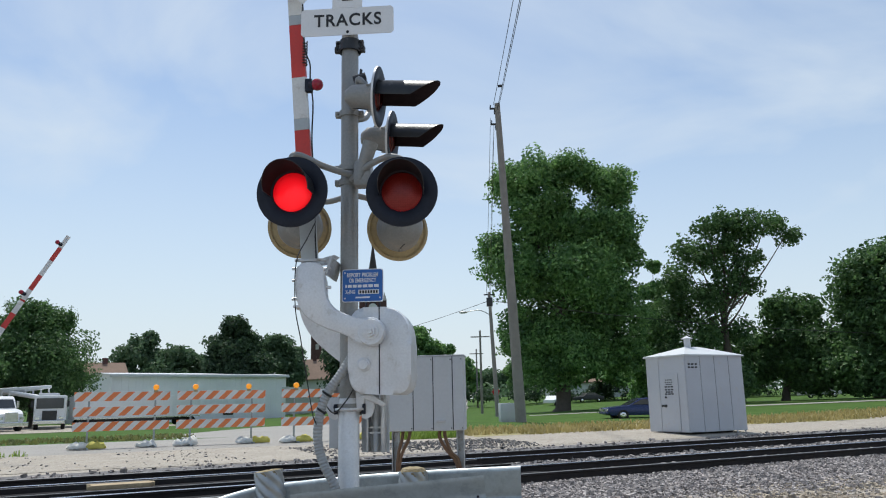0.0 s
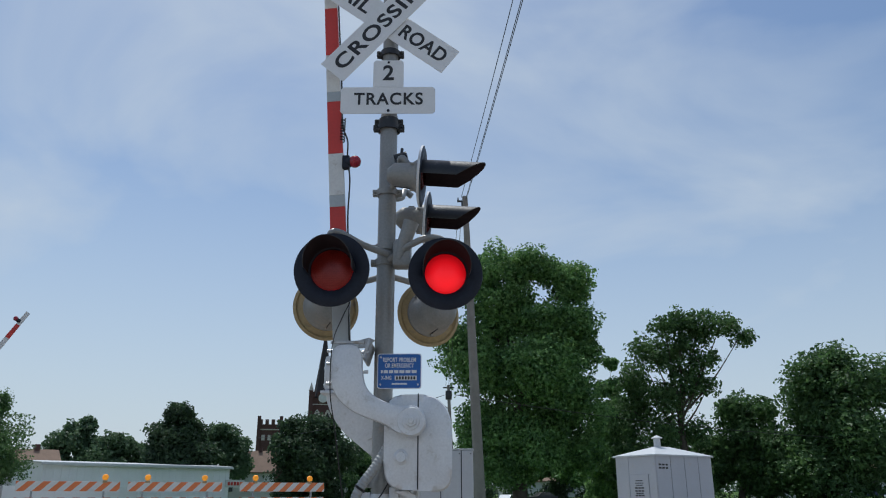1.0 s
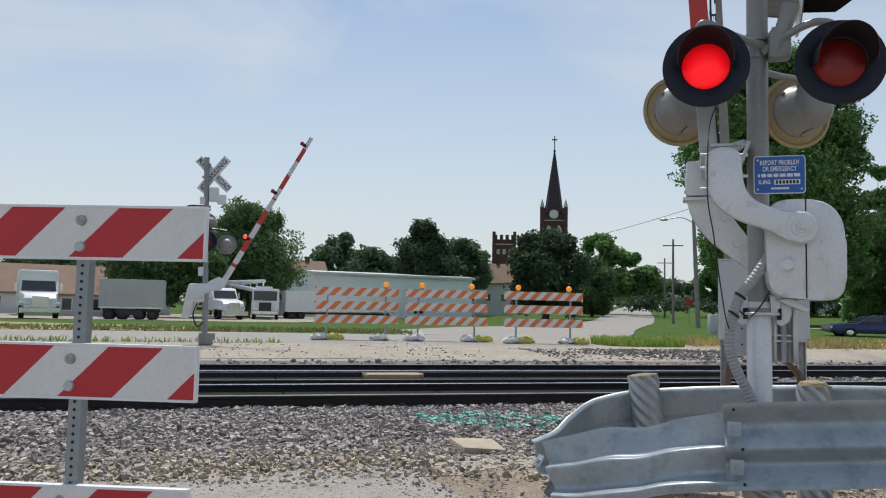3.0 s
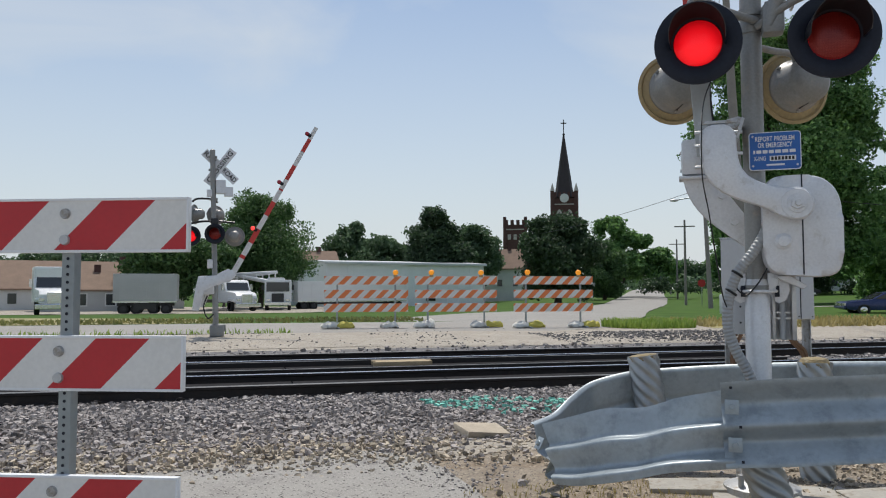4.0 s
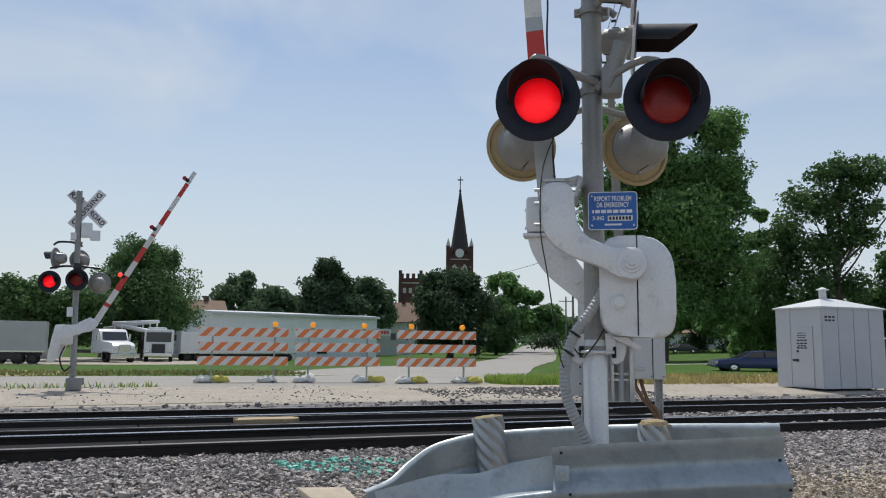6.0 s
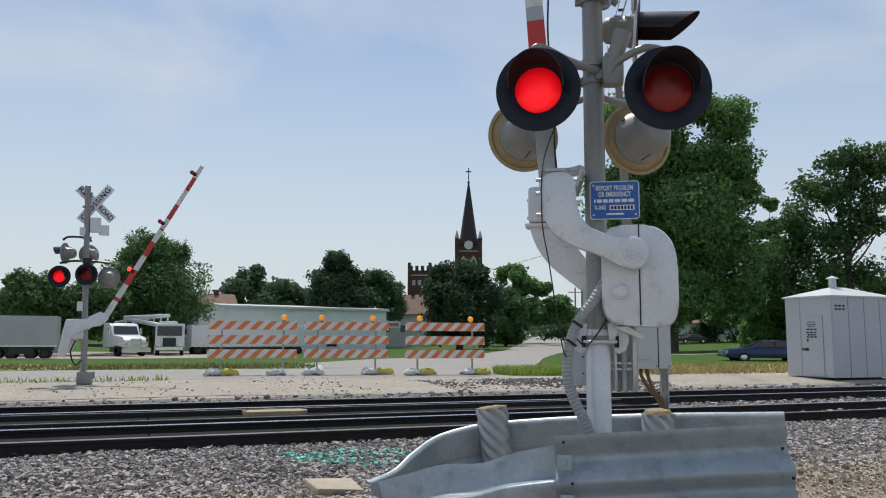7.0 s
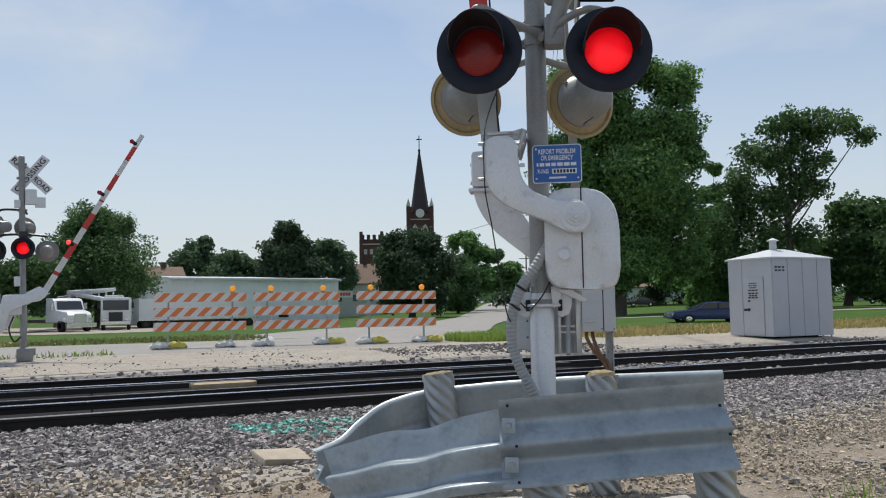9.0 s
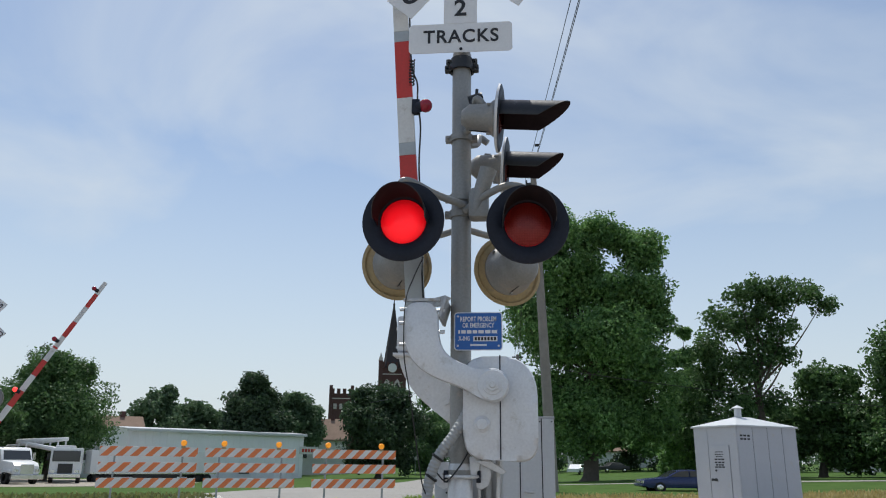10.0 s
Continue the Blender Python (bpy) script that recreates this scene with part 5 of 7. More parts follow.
def crash_rail():
    t = thing("guardrail", "dented galvanised two-ridge guardrail wrapped round the signal mast", "guardrail", pose(0, 0, 0))
    beam(t, [(-0.245, -0.700, 0.205), (0.15, -0.690, 0.240), (0.65, -0.665, 0.292), (1.085, -0.640, 0.322)],
         [(-0.265, -0.672, 0.706), (0.15, -0.650, 0.745), (0.65, -0.610, 0.780), (1.025, -0.575, 0.808)], STRAIGHT, "straight galvanised beam", M["galv"])
    beam(t, [(-1.315, -0.520, 0.000), (-1.15, -0.600, 0.020), (-0.955, -0.690, 0.074), (-0.785, -0.725, 0.118), (-0.57, -0.735, 0.173), (-0.19, -0.705, 0.210)],
         [(-1.450, -0.285, 0.350), (-1.235, -0.365, 0.424), (-0.985, -0.430, 0.503), (-0.740, -0.470, 0.530), (-0.515, -0.520, 0.603), (-0.225, -0.590, 0.665)], LEDGED, "bent and dented galvanised beam", M["galv"])
    beam(t, [(1.30, 0.74, 0.27), (0.40, 0.73, 0.25), (-0.25, 0.72, 0.20), (-0.70, 0.70, 0.16), (-0.92, 0.60, 0.13), (-1.17, 0.42, 0.08), (-1.31, 0.15, 0.02), (-1.36, -0.08, -0.03), (-1.40, -0.26, -0.05)],
         [(1.30, 0.74, 0.76), (0.40, 0.73, 0.730), (-0.25, 0.72, 0.690), (-0.70, 0.70, 0.650), (-0.90, 0.62, 0.632), (-1.18, 0.45, 0.562), (-1.32, 0.20, 0.470), (-1.41, -0.02, 0.375), (-1.53, -0.24, 0.330)], INNER, "rear beam seen from its inner side", M["galv"])
    for x, y, z0, z1, tilt, cap in ((-0.69, 0.585, -0.2, 0.765, -7.5, False), (0.42, 0.585, -0.2, 0.74, 0, True), (1.02, -0.40, -0.2, 0.40, -8, False), (0.03, -0.42, -0.2, 0.32, -20, False)):
        bm = bmesh.new()
        n, seg = 60, 56
        rows = []
        for k in range(n + 1):
            z = z0 + (z1 - z0) * k / n
            rows.append([bm.verts.new(((0.112 + 0.010 * math.cos(7 * a + z * 62)) * math.cos(a), (0.112 + 0.010 * math.cos(7 * a + z * 62)) * math.sin(a), z)) for a in (2 * math.pi * i / seg for i in range(seg))])
        for a, b in zip(rows, rows[1:]):
            for i in range(seg):
                bm.faces.new((a[i], a[(i + 1) % seg], b[(i + 1) % seg], b[i]))
        p = part("post", bm, M["spiral"], t, "spiral-ribbed pipe post filled with concrete", 50, pose(x, y, 0, 0, tilt, 0))
        bm = bmesh.new()
        lathe(bm, [(0.104, z1 - 0.04), (0.108, z1 - 0.005), (0.09, z1 + (0.022 if cap else 0.004)), (0.05, z1 + (0.03 if cap else 0.006)), (0.0005, z1 + (0.026 if cap else 0.005))], 20)
        for v in bm.verts:
            v.co.z += 0.01 * noise.noise(v.co * 25)
        part("concrete_fill", bm, M["cap"], p, "rough mossy concrete top")
    for x, y, z, yaw, lean in ((-0.205, -0.675, 0.565, 0, -6), (-0.190, -0.690, 0.345, 0, -4), (-1.425, -0.372, 0.225, -52, -28)):
        bm = bmesh.new()
        box(bm, 0, 0, 0, 0.078, 0.006, 0.085, 0.002)
        rod(bm, (0, 0, 0), (0, -0.022, 0), 0.020, 0.017, 6)
        part("bolt_plate", bm, M["galv"], t, "square washer and bolt", 35, pose(x, y, z, lean, 0, yaw))
    for x, y, z in ((-0.160, -0.712, 0.455), (-0.150, -0.712, 0.252), (-0.21, -0.690, 0.68), (0.985, -0.625, 0.675), (1.03, -0.645, 0.52)):
        bm = bmesh.new()
        box(bm, x, y, z, 0.016, 0.006, 0.016)
        part("bolt_slot", bm, M["black"], t, "", None)
    return t


crash_rail()


# ---------------------------------------------------------------- striped barricade beside the camera
def mast_footing():
    bm = bmesh.new()
    box(bm, 0, 0, 0, 0.86, 0.62, 0.14, 0.02)
    for v in bm.verts:
        v.co += Vector((0.02 * noise.noise(v.co * 5), 0.03 * noise.noise(v.co * 4), 0.006 * noise.noise(v.co * 9)))
    solid("footing", bm, M["concrete"], "worn brown-grey concrete block under the signal mast", "footing", pose(0.12, -0.05, -0.15, 0, 0, 4))


mast_footing()


def near_barricade():
    yaw = 13.0
    c = Vector((-2.22, -3.12, 0)) - Vector((math.cos(radians(yaw)), math.sin(radians(yaw)), 0)) * 1.22
    t = thing("barricade", "red and white striped road barricade on perforated steel posts", "barricade", pose(c.x, c.y, 0, 0, 0, yaw))
    for k, z in enumerate((1.505, 0.985, 0.465)):
        bm = bmesh.new()
        box(bm, 0, 0, 0, 2.44, 0.022, 0.205, 0.004)
        b = part("board", bm, M["stripe_red"], t, "red and white slanted board", None, pose(-0.012 * k, -0.03, z))
        bm = bmesh.new()
        for zz in (-0.0985, 0.0985):
            box(bm, 0, 0.0, zz, 2.446, 0.030, 0.010, 0.002)
        for x in (-1.221, 1.221):
            box(bm, x, 0.0, 0, 0.008, 0.030, 0.207, 0.002)
        part("board_edge", bm, M["white"], b, "pale plastic edge")
        for x in (-0.74, 0.74):
            for zz in (-0.055, 0.045):
                bm = bmesh.new()
                rod(bm, (x, -0.022, zz), (x, -0.010, zz), 0.018, 0.021, 14)
                part("bolt", bm, M["galv_old"], b)
    for x in (-0.74, 0.74):
        bm = bmesh.new()
        box(bm, 0, 0, 0.72, 0.05, 0.05, 1.75, 0.004)
        p = part("post", bm, M["post"], t, "perforated square steel post", None, pose(x, 0.008, -0.05))
        bm = bmesh.new()
        for k in range(56):
            rod(bm, (0, -0.0265, -0.1 + k * 0.03), (0, -0.0245, -0.1 + k * 0.03), 0.0062, None, 8)
        part("punched_hole", bm, M["black"], p, "row of punched holes", None)
        bm = bmesh.new()
        box(bm, 0, 0, -0.16, 0.06, 1.2, 0.05, 0.004)
        part("foot", bm, M["post"], t, "", None, pose(x, 0, 0))
    return t


near_barricade()


# ---------------------------------------------------------------- far crossing signal
def far_signal():
    t = thing("crossing_signal", "grey railroad crossing signal across the tracks with gate half raised", "crossing signal", pose(-12.854, 12.531, 0.05, 0, -1.8, 34.7) @ Matrix.Scale(1.02, 4))
    bm = bmesh.new()
    lathe(bm, [(0.16, -0.06), (0.16, 0.28), (0.10, 0.32), (0.078, 0.34), (0.078, 1.4), (0.07, 1.42), (0.07, 5.04), (0.0005, 5.08)], 24)
    box(bm, 0.03, -0.05, 0.16, 0.36, 0.30, 0.30, 0.02)
    box(bm, 0.20, -0.05, 0.22, 0.12, 0.14, 0.18, 0.02)
    part("mast", bm, M["mast"], t, "grey mast on a boxy base")
    lamp_head(t, -0.60, -0.12, 2.70, -14, 0, None, True, hood=True)
    lamp_head(t, 0.02, -0.32, 2.74, -14, 0, None, False, hood=True)
    lamp_head(t, 0.54, 0.12, 2.69, 172, 0, M["mast"], None)
    lamp_head(t, -0.48, 0.06, 3.30, -112, 0, M["mast"], None)
    lamp_head(t, 0.06, 0.30, 3.29, -150, 0, M["mast"], None)
    bm = bmesh.new()
    tube(bm, smooth_line([(-0.6, -0.05, 3.04), (-0.3, 0.0, 3.10), (0.1, 0.0, 3.10), (0.55, 0.05, 3.06)], 6), 0.028, 10)
    tube(bm, smooth_line([(-0.55, 0.05, 3.64), (-0.4, 0.03, 3.72), (0.0, 0.0, 3.70), (0.1, 0.2, 3.64)], 6), 0.028, 10)
    box(bm, 0.02, 0, 3.10, 0.2, 0.2, 0.16, 0.03)
    part("crossarm_pipe", bm, M["black_satin"], t)
    for z in (3.1, 3.7, 4.5, 4.85, 1.5):
        clamp(t, z, 0.07, 0.06)
    crossbuck(t, 0.19, 0.10, 4.60, 52, -45, 1.16)
    for bx, by, bz, wx, wy, wz in ((0.20, -0.02, 4.03, 0.26, 0.14, 0.38), (0.40, -0.02, 3.90, 0.24, 0.10, 0.26), (-0.10, -0.02, 3.86, 0.14, 0.10, 0.20), (-0.12, -0.04, 1.95, 0.14, 0.12, 0.24)):
        boxy(t, "junction_box", M["silver"], "small grey box on the mast", bx, by, bz, wx, wy, wz, bevel=0.02)
    bm = bmesh.new()
    plate(bm, [(-0.60, 0.72), (-0.42, 0.70), (-0.28, 1.22), (0.15, 1.42), (0.38, 1.45), (0.55, 1.62), (0.44, 1.78), (0.28, 1.66), (-0.10, 1.62), (-0.42, 1.62), (-0.50, 1.30)], -0.24, -0.18, 0.02)
    part("arm_casting", bm, M["silver"], t, "silver arm casting with counterweight", 45)
    bm = bmesh.new()
    plate(bm, [(-0.45, 0.80), (-0.30, 0.78), (-0.10, 1.25), (0.3, 1.5), (0.5, 1.7), (0.36, 1.82), (-0.2, 1.55), (-0.36, 1.4)], 0.18, 0.24, 0.02)
    part("arm_casting", bm, M["silver"], t, "silver rear arm casting", 45)
    bm = bmesh.new()
    box(bm, -0.22, 0, 1.38, 0.40, 0.32, 0.5, 0.05)
    part("gate_case", bm, M["silver"], t, "silver gate mechanism case", 45)
    bm = bmesh.new()
    tube(bm, smooth_line([(-0.2, -0.15, 1.1), (-0.3, -0.2, 0.8), (-0.2, -0.2, 0.5), (-0.05, -0.15, 0.6)], 6), 0.02, 8)
    part("cable", bm, M["cable"], t)
    wh, rd = (M["armwhite"], "white gate arm sheeting"), (M["armred"], "red gate arm sheeting")
    stops = (0.0, 0.128, 0.147, 0.228, 0.317, 0.407, 0.496, 0.572, 0.582, 0.645, 0.738, 0.834, 0.919, 1.0)
    seq = [(q1 - q0, *(rd if k % 2 else wh)) for k, (q0, q1) in enumerate(zip(stops, stops[1:]))]
    arm_boards(t, (0.40, 1.55), (2.82, 5.74), 0.15, 0.11, seq, 0.05, 0.0)
    for x, z, m in ((1.02, 2.90, M["lit_small"]), (1.75, 4.18, M["ruby"]), (2.55, 5.55, M["ruby"])):
        bm = bmesh.new()
        ball(bm, (x, -0.05, z), 0.06, 14)
        al = part("arm_lamp", bm, m, t, "red globe lamp on the arm")
        bm = bmesh.new()
        rod(bm, (x, -0.05, z), (x + 0.10, 0.0, z - 0.06), 0.05, None, 10)
        part("lamp_socket", bm, M["black"], al)
    bm = bmesh.new()
    box(bm, 0, 0.2, -0.10, 1.5, 1.5, 0.1, 0.03)
    solid("footing", bm, M["concrete"], "low concrete footing under the far signal", "footing", pose(-12.854, 12.531, 0.04, 0, 0, 34.7))
    return t


far_signal()


# ---------------------------------------------------------------- signal cabinet, hut
def signal_cabinet():
    t = thing("signal_cabinet", "grey steel signal cabinet of four narrow doors on two legs", "cabinet", pose(0.23, 3.05, 0, 0, 0, -3))
    bm = bmesh.new()
    box(bm, 0.085, 0.0, 1.385, 0.87, 0.30, 0.83, 0.008)
    part("body", bm, M["cabinet"], t, "", None)
    for x0, x1 in ((-0.345, -0.06), (-0.05, 0.17), (0.18, 0.392), (0.402, 0.515)):
        bm = bmesh.new()
        box(bm, (x0 + x1) / 2, -0.156, 1.385, x1 - x0, 0.016, 0.815, 0.004)
        d = part("door", bm, M["cabinet"], t, "grey cabinet door", None)
        for z in (1.0, 1.76):
            bm = bmesh.new()
            rod(bm, (x1 - 0.014, -0.160, z), (x1 - 0.014, -0.172, z), 0.007, None, 8)
            part("screw", bm, M["black_satin"], d)
    for x in (-0.055, 0.175, 0.397):
        bm = bmesh.new()
        box(bm, x, -0.152, 1.385, 0.010, 0.006, 0.815)
        part("door_gap", bm, M["black"], t, "dark gap between doors", None)
    bm = bmesh.new()
    box(bm, 0.085, 0, 1.806, 0.89, 0.33, 0.014, 0.003)
    part("lid", bm, M["cabinet"], t)
    bm = bmesh.new()
    rod(bm, (0.215, -0.20, 1.075), (0.315, -0.20, 1.075), 0.011, None, 10)
    rod(bm, (0.235, -0.16, 1.075), (0.235, -0.205, 1.075), 0.016, None, 10)
    part("latch", bm, M["bolt"], t, "bright latch handle")
    for x, z1 in ((-0.29, 1.0), (0.455, 1.0)):
        bm = bmesh.new()
        box(bm, x, 0.05, z1 / 2 - 0.08, 0.085, 0.012, z1 + 0.16, 0.003)
        box(bm, x - 0.036, 0.02, z1 / 2 - 0.08, 0.012, 0.07, z1 + 0.16, 0.003)
        box(bm, x + 0.036, 0.02, z1 / 2 - 0.08, 0.012, 0.07, z1 + 0.16, 0.003)
        part("leg", bm, M["galv_old"], t, "galvanised steel leg")
    for pts in ([(0.23, 0, 0.99), (0.225, -0.05, 0.90), (0.30, -0.05, 0.76), (0.42, -0.03, 0.58), (0.44, 0, 0.2)], [(0.28, 0, 0.99), (0.29, -0.05, 0.90), (0.35, -0.05, 0.74), (0.44, -0.03, 0.62), (0.455, 0, 0.3)],
                [(-0.20, 0, 0.99), (-0.205, -0.05, 0.88), (-0.25, -0.05, 0.7), (-0.28, -0.02, 0.3)], [(-0.12, 0, 0.99), (-0.13, -0.05, 0.88), (-0.22, -0.05, 0.68), (-0.27, -0.02, 0.35)]):
        bm = bmesh.new()
        tube(bm, smooth_line(pts, 6), 0.019, 10)
        part("cable", bm, M["brown_cable"], t, "brown cable below the cabinet")
    return t


signal_cabinet()


def hut():
    """Small white steel equipment hut with a low hipped roof and a vent."""
    t = thing("equipment_hut", "white panelled steel equipment hut with shallow roof and vent cap", "hut", pose(7.56, 21.49, -0.06, 0, 0, 32.2))
    W, D, H = 2.80, 1.92, 2.66           # along local x, along local y
    bm = bmesh.new()
    box(bm, W / 2, D / 2, 0.12 + H / 2, W, D, H, 0.006)
    part("body", bm, M["hut"], t, "", None)
    for k in range(4):                    # standing panels on the long side, with seams
        x0, x1 = W * k / 4, W * (k + 1) / 4
        bm = bmesh.new()
        box(bm, (x0 + x1) / 2, -0.010, 0.12 + H / 2, x1 - x0 - 0.022, 0.022, H - 0.02, 0.005)
        part("panel", bm, M["hut"], t, "", None)
        if k:
            bm = bmesh.new()
            box(bm, x0, -0.003, 0.12 + H / 2, 0.020, 0.008, H - 0.03)
            part("seam", bm, M["black_satin"], t, "dark panel seam", None)
    bm = bmesh.new()
    box(bm, -0.010, D * 0.83, 0.12 + H / 2, 0.022, D * 0.32, H - 0.02, 0.005)
    part("panel", bm, M["hut"], t, "", None)
    bm = bmesh.new()
    box(bm, -0.010, D * 0.09, 0.12 + H / 2, 0.022, D * 0.17, H - 0.02, 0.005)
    part("panel", bm, M["hut"], t, "", None)
    bm = bmesh.new()
    box(bm, -0.018, D * 0.42, 0.12 + 1.02, 0.03, D * 0.46, 1.98, 0.008)
    door = part("door", bm, M["hut"], t, "white steel door with padlock", None)
    bm = bmesh.new()
    box(bm, -0.034, D * 0.60, 1.02, 0.02, 0.14, 0.08, 0.01)
    rod(bm, (-0.03, D * 0.52, 1.02), (-0.075, D * 0.52, 1.02), 0.05, None, 14)
    ball(bm, (-0.07, D * 0.50, 1.32), 0.035, 10)
    part("handle", bm, M["black_satin"], door, "dark latch and padlock")
    for z in (0.35, 1.1, 1.9):
        bm = bmesh.new()
        rod(bm, (-0.03, D * 0.195, z), (-0.03, D * 0.195, z + 0.12), 0.018, None, 8)
        part("hinge", bm, M["hut"], door)
    for k, (z, w) in enumerate(((1.92, 0.34), (1.84, 0.40), (1.77, 0.30), (1.68, 0.44), (1.58, 0.46), (1.50, 0.36), (1.43, 0.46))):
        n = 3 if k > 2 else 4
        for i in range(n):
            boxy(door, "bar", M["ink"], "", -0.036, D * 0.42 + w * (0.5 - (i + 0.5) / n), z, 0.003, w / n * (0.72 + 0.1 * ((i + k) % 2)), 0.030 if k < 3 else 0.048)
    for k, z in enumerate((2.44, 2.33)):
        for i, (x, wd) in enumerate(((0.17, 0.13), (0.33, 0.14), (0.50, 0.12))):
            boxy(t, "bar", M["ink"], "", x, -0.024, z, wd * 0.9, 0.003, 0.06)
    bm = bmesh.new()
    e, z0, z1 = 0.07, 0.12 + H, 0.12 + H + 0.34
    c = [bm.verts.new(p) for p in ((-e, -e, z0), (W + e, -e, z0), (W + e, D + e, z0), (-e, D + e, z0))]
    lo = [bm.verts.new((v.co.x, v.co.y, z0 - 0.05)) for v in c]
    r0, r1 = bm.verts.new((W * 0.38, D / 2, z1)), bm.verts.new((W * 0.62, D / 2, z1))
    for f in ((c[0], c[1], r1, r0), (c[1], c[2], r1), (c[2], c[3], r0, r1), (c[3], c[0], r0), tuple(lo)):
        bm.faces.new(f)
    for k in range(4):
        bm.faces.new((c[k], c[(k + 1) % 4], lo[(k + 1) % 4], lo[k]))
    part("roof", bm, M["roofwhite"], t, "shallow white steel roof", None)
    bm = bmesh.new()
    cx = W * 0.42
    rod(bm, (cx, D / 2, z1 - 0.15), (cx, D / 2, z1 + 0.30), 0.12, None, 16)
    lathe(bm, [(0.20, z1 + 0.28), (0.21, z1 + 0.30), (0.0005, z1 + 0.40)], 18, Matrix.Translation((cx, D / 2, 0)), 0)
    part("vent", bm, M["roofwhite"], t, "round white vent with conical cap")
    for x in (1.0, W - 0.9):
        bm = bmesh.new()
        box(bm, x, D / 2, 0.06, 0.9, D - 0.5, 0.19, 0.01)
        part("skid", bm, M["tie"], t, "dark timber skid", None)
    for x in (W - 0.04, W - 0.45):
        bm = bmesh.new()
        rod(bm, (x, 0.05, -0.05), (x, 0.05, 0.14), 0.03, None, 10)
        part("jack", bm, M["galv_old"], t, "", None)
    return t


hut()


# ---------------------------------------------------------------- road barricades with amber lamps and sandbags
def barricade_orange():
    t = thing("barricade", "orange and white three-board road barricade with amber lamps", "barricade", pose(0, 0, 0), "barricades across the closed road")
    for z in (1.60, 1.14, 0.68):
        bm = bmesh.new()
        box(bm, 0, 0, 0, 2.84, 0.03, 0.28, 0.006)
        part("board", bm, M["stripe_orange"], t, "", None, pose(0, -0.04, z))
    for x in (-0.98, 0.98):
        bm = bmesh.new()
        box(bm, x, 0, 0.86, 0.055, 0.055, 1.72, 0.005)
        part("post", bm, M["post"], t, "", None)
        bm = bmesh.new()
        box(bm, x, 0, 0.03, 0.06, 1.3, 0.05, 0.005)
        part("foot", bm, M["post"], t, "", None)
    return t


def amber_lamp(t, x):
    bm = bmesh.new()
    lathe(bm, [(0.0005, -0.06), (0.075, -0.055), (0.090, -0.03), (0.090, 0.03), (0.075, 0.055), (0.0005, 0.06)], 20, pose(x, -0.05, 1.87) @ FACE)
    lamp = part("amber_lamp", bm, M["orange"], t, "round amber warning lamp")
    bm = bmesh.new()
    box(bm, x, -0.05, 1.745, 0.13, 0.08, 0.07, 0.01)
    part("lamp_case", bm, M["tan"], lamp)


def sandbag(x, y, yaw, material, label, sx=0.62, sy=0.38, sz=0.26):
    bm = bmesh.new()
    ball(bm, (0, 0, 0), 0.5, 20)
    for v in bm.verts:
        q = v.co.copy()
        v.co.x = sx * (q.x * (1.12 if abs(q.x) > 0.3 else 1)) + 0.02 * noise.noise(q * 5)
        v.co.y = sy * q.y + 0.03 * noise.noise(q * 6 + Vector((3, 1, 0)))
        v.co.z = sz * q.z + 0.09 * noise.noise(q * 5 + Vector((x, 5, 2))) + 0.03 * noise.noise(q * 13 + Vector((0, x, 2)))
        if v.co.z < -0.05:
            v.co.z = -0.05
    solid("sandbag", bm, material, label, "sandbag", pose(x, y, land(x, y) + 0.08, 0, 0, yaw), "sandbags on the barricade feet", "", 60)


def place_barricades():
    first = barricade_orange()
    spots = []
    for k, (ax, ay, bx, by) in enumerate(((-11.68, 17.58, -10.05, 18.81), (-9.08, 19.07, -7.14, 19.95), (-5.95, 19.83, -3.94, 21.16))):
        cx, cy = (ax + bx) / 2, (ay + by) / 2
        spots.append((cx, cy, (31.0, 27.0, 30.0)[k]))
    for k, (cx, cy, yaw) in enumerate(spots):
        m = pose(cx, cy, land(cx, cy) + 0.01, 0, 0, yaw)
        ob = first if k == 0 else copy_thing(first, m)
        if k == 0:
            ob.matrix_basis = m
    obs = [o for o in scene.objects if o.parent is None and o.name.startswith("barricade") and o.get("group")]
    for k, ob in enumerate(obs):
        for x in ((0.98,), (-0.86, 0.86), (-0.93, 0.90))[k]:
            amber_lamp(ob, x)
    for k, (cx, cy, yaw) in enumerate(spots):
        c, s = math.cos(radians(yaw)), math.sin(radians(yaw))
        for x in (-0.98, 0.98):
            px, py = cx + c * x, cy + s * x
            yellow = (k == 0 and x < 0) or (k == 1 and x > 0) or k == 2
            sandbag(px - 0.25 * s * 0 - 0.1, py - 0.30, yaw + 15, M["bag_white"], "dusty white sandbag on a barricade foot", 0.60, 0.42, 0.27)
            if yellow:
                sandbag(px + 0.36, py - 0.12, yaw - 20, M["bag_yellow"], "slumped yellow sandbag on a barricade foot", 0.58, 0.36, 0.30)
            elif k == 1:
                sandbag(px + 0.05, py + 0.05, yaw + 60, M["bag_white"], "heaped white sandbag on a barricade foot", 0.5, 0.36, 0.42)


place_barricades()


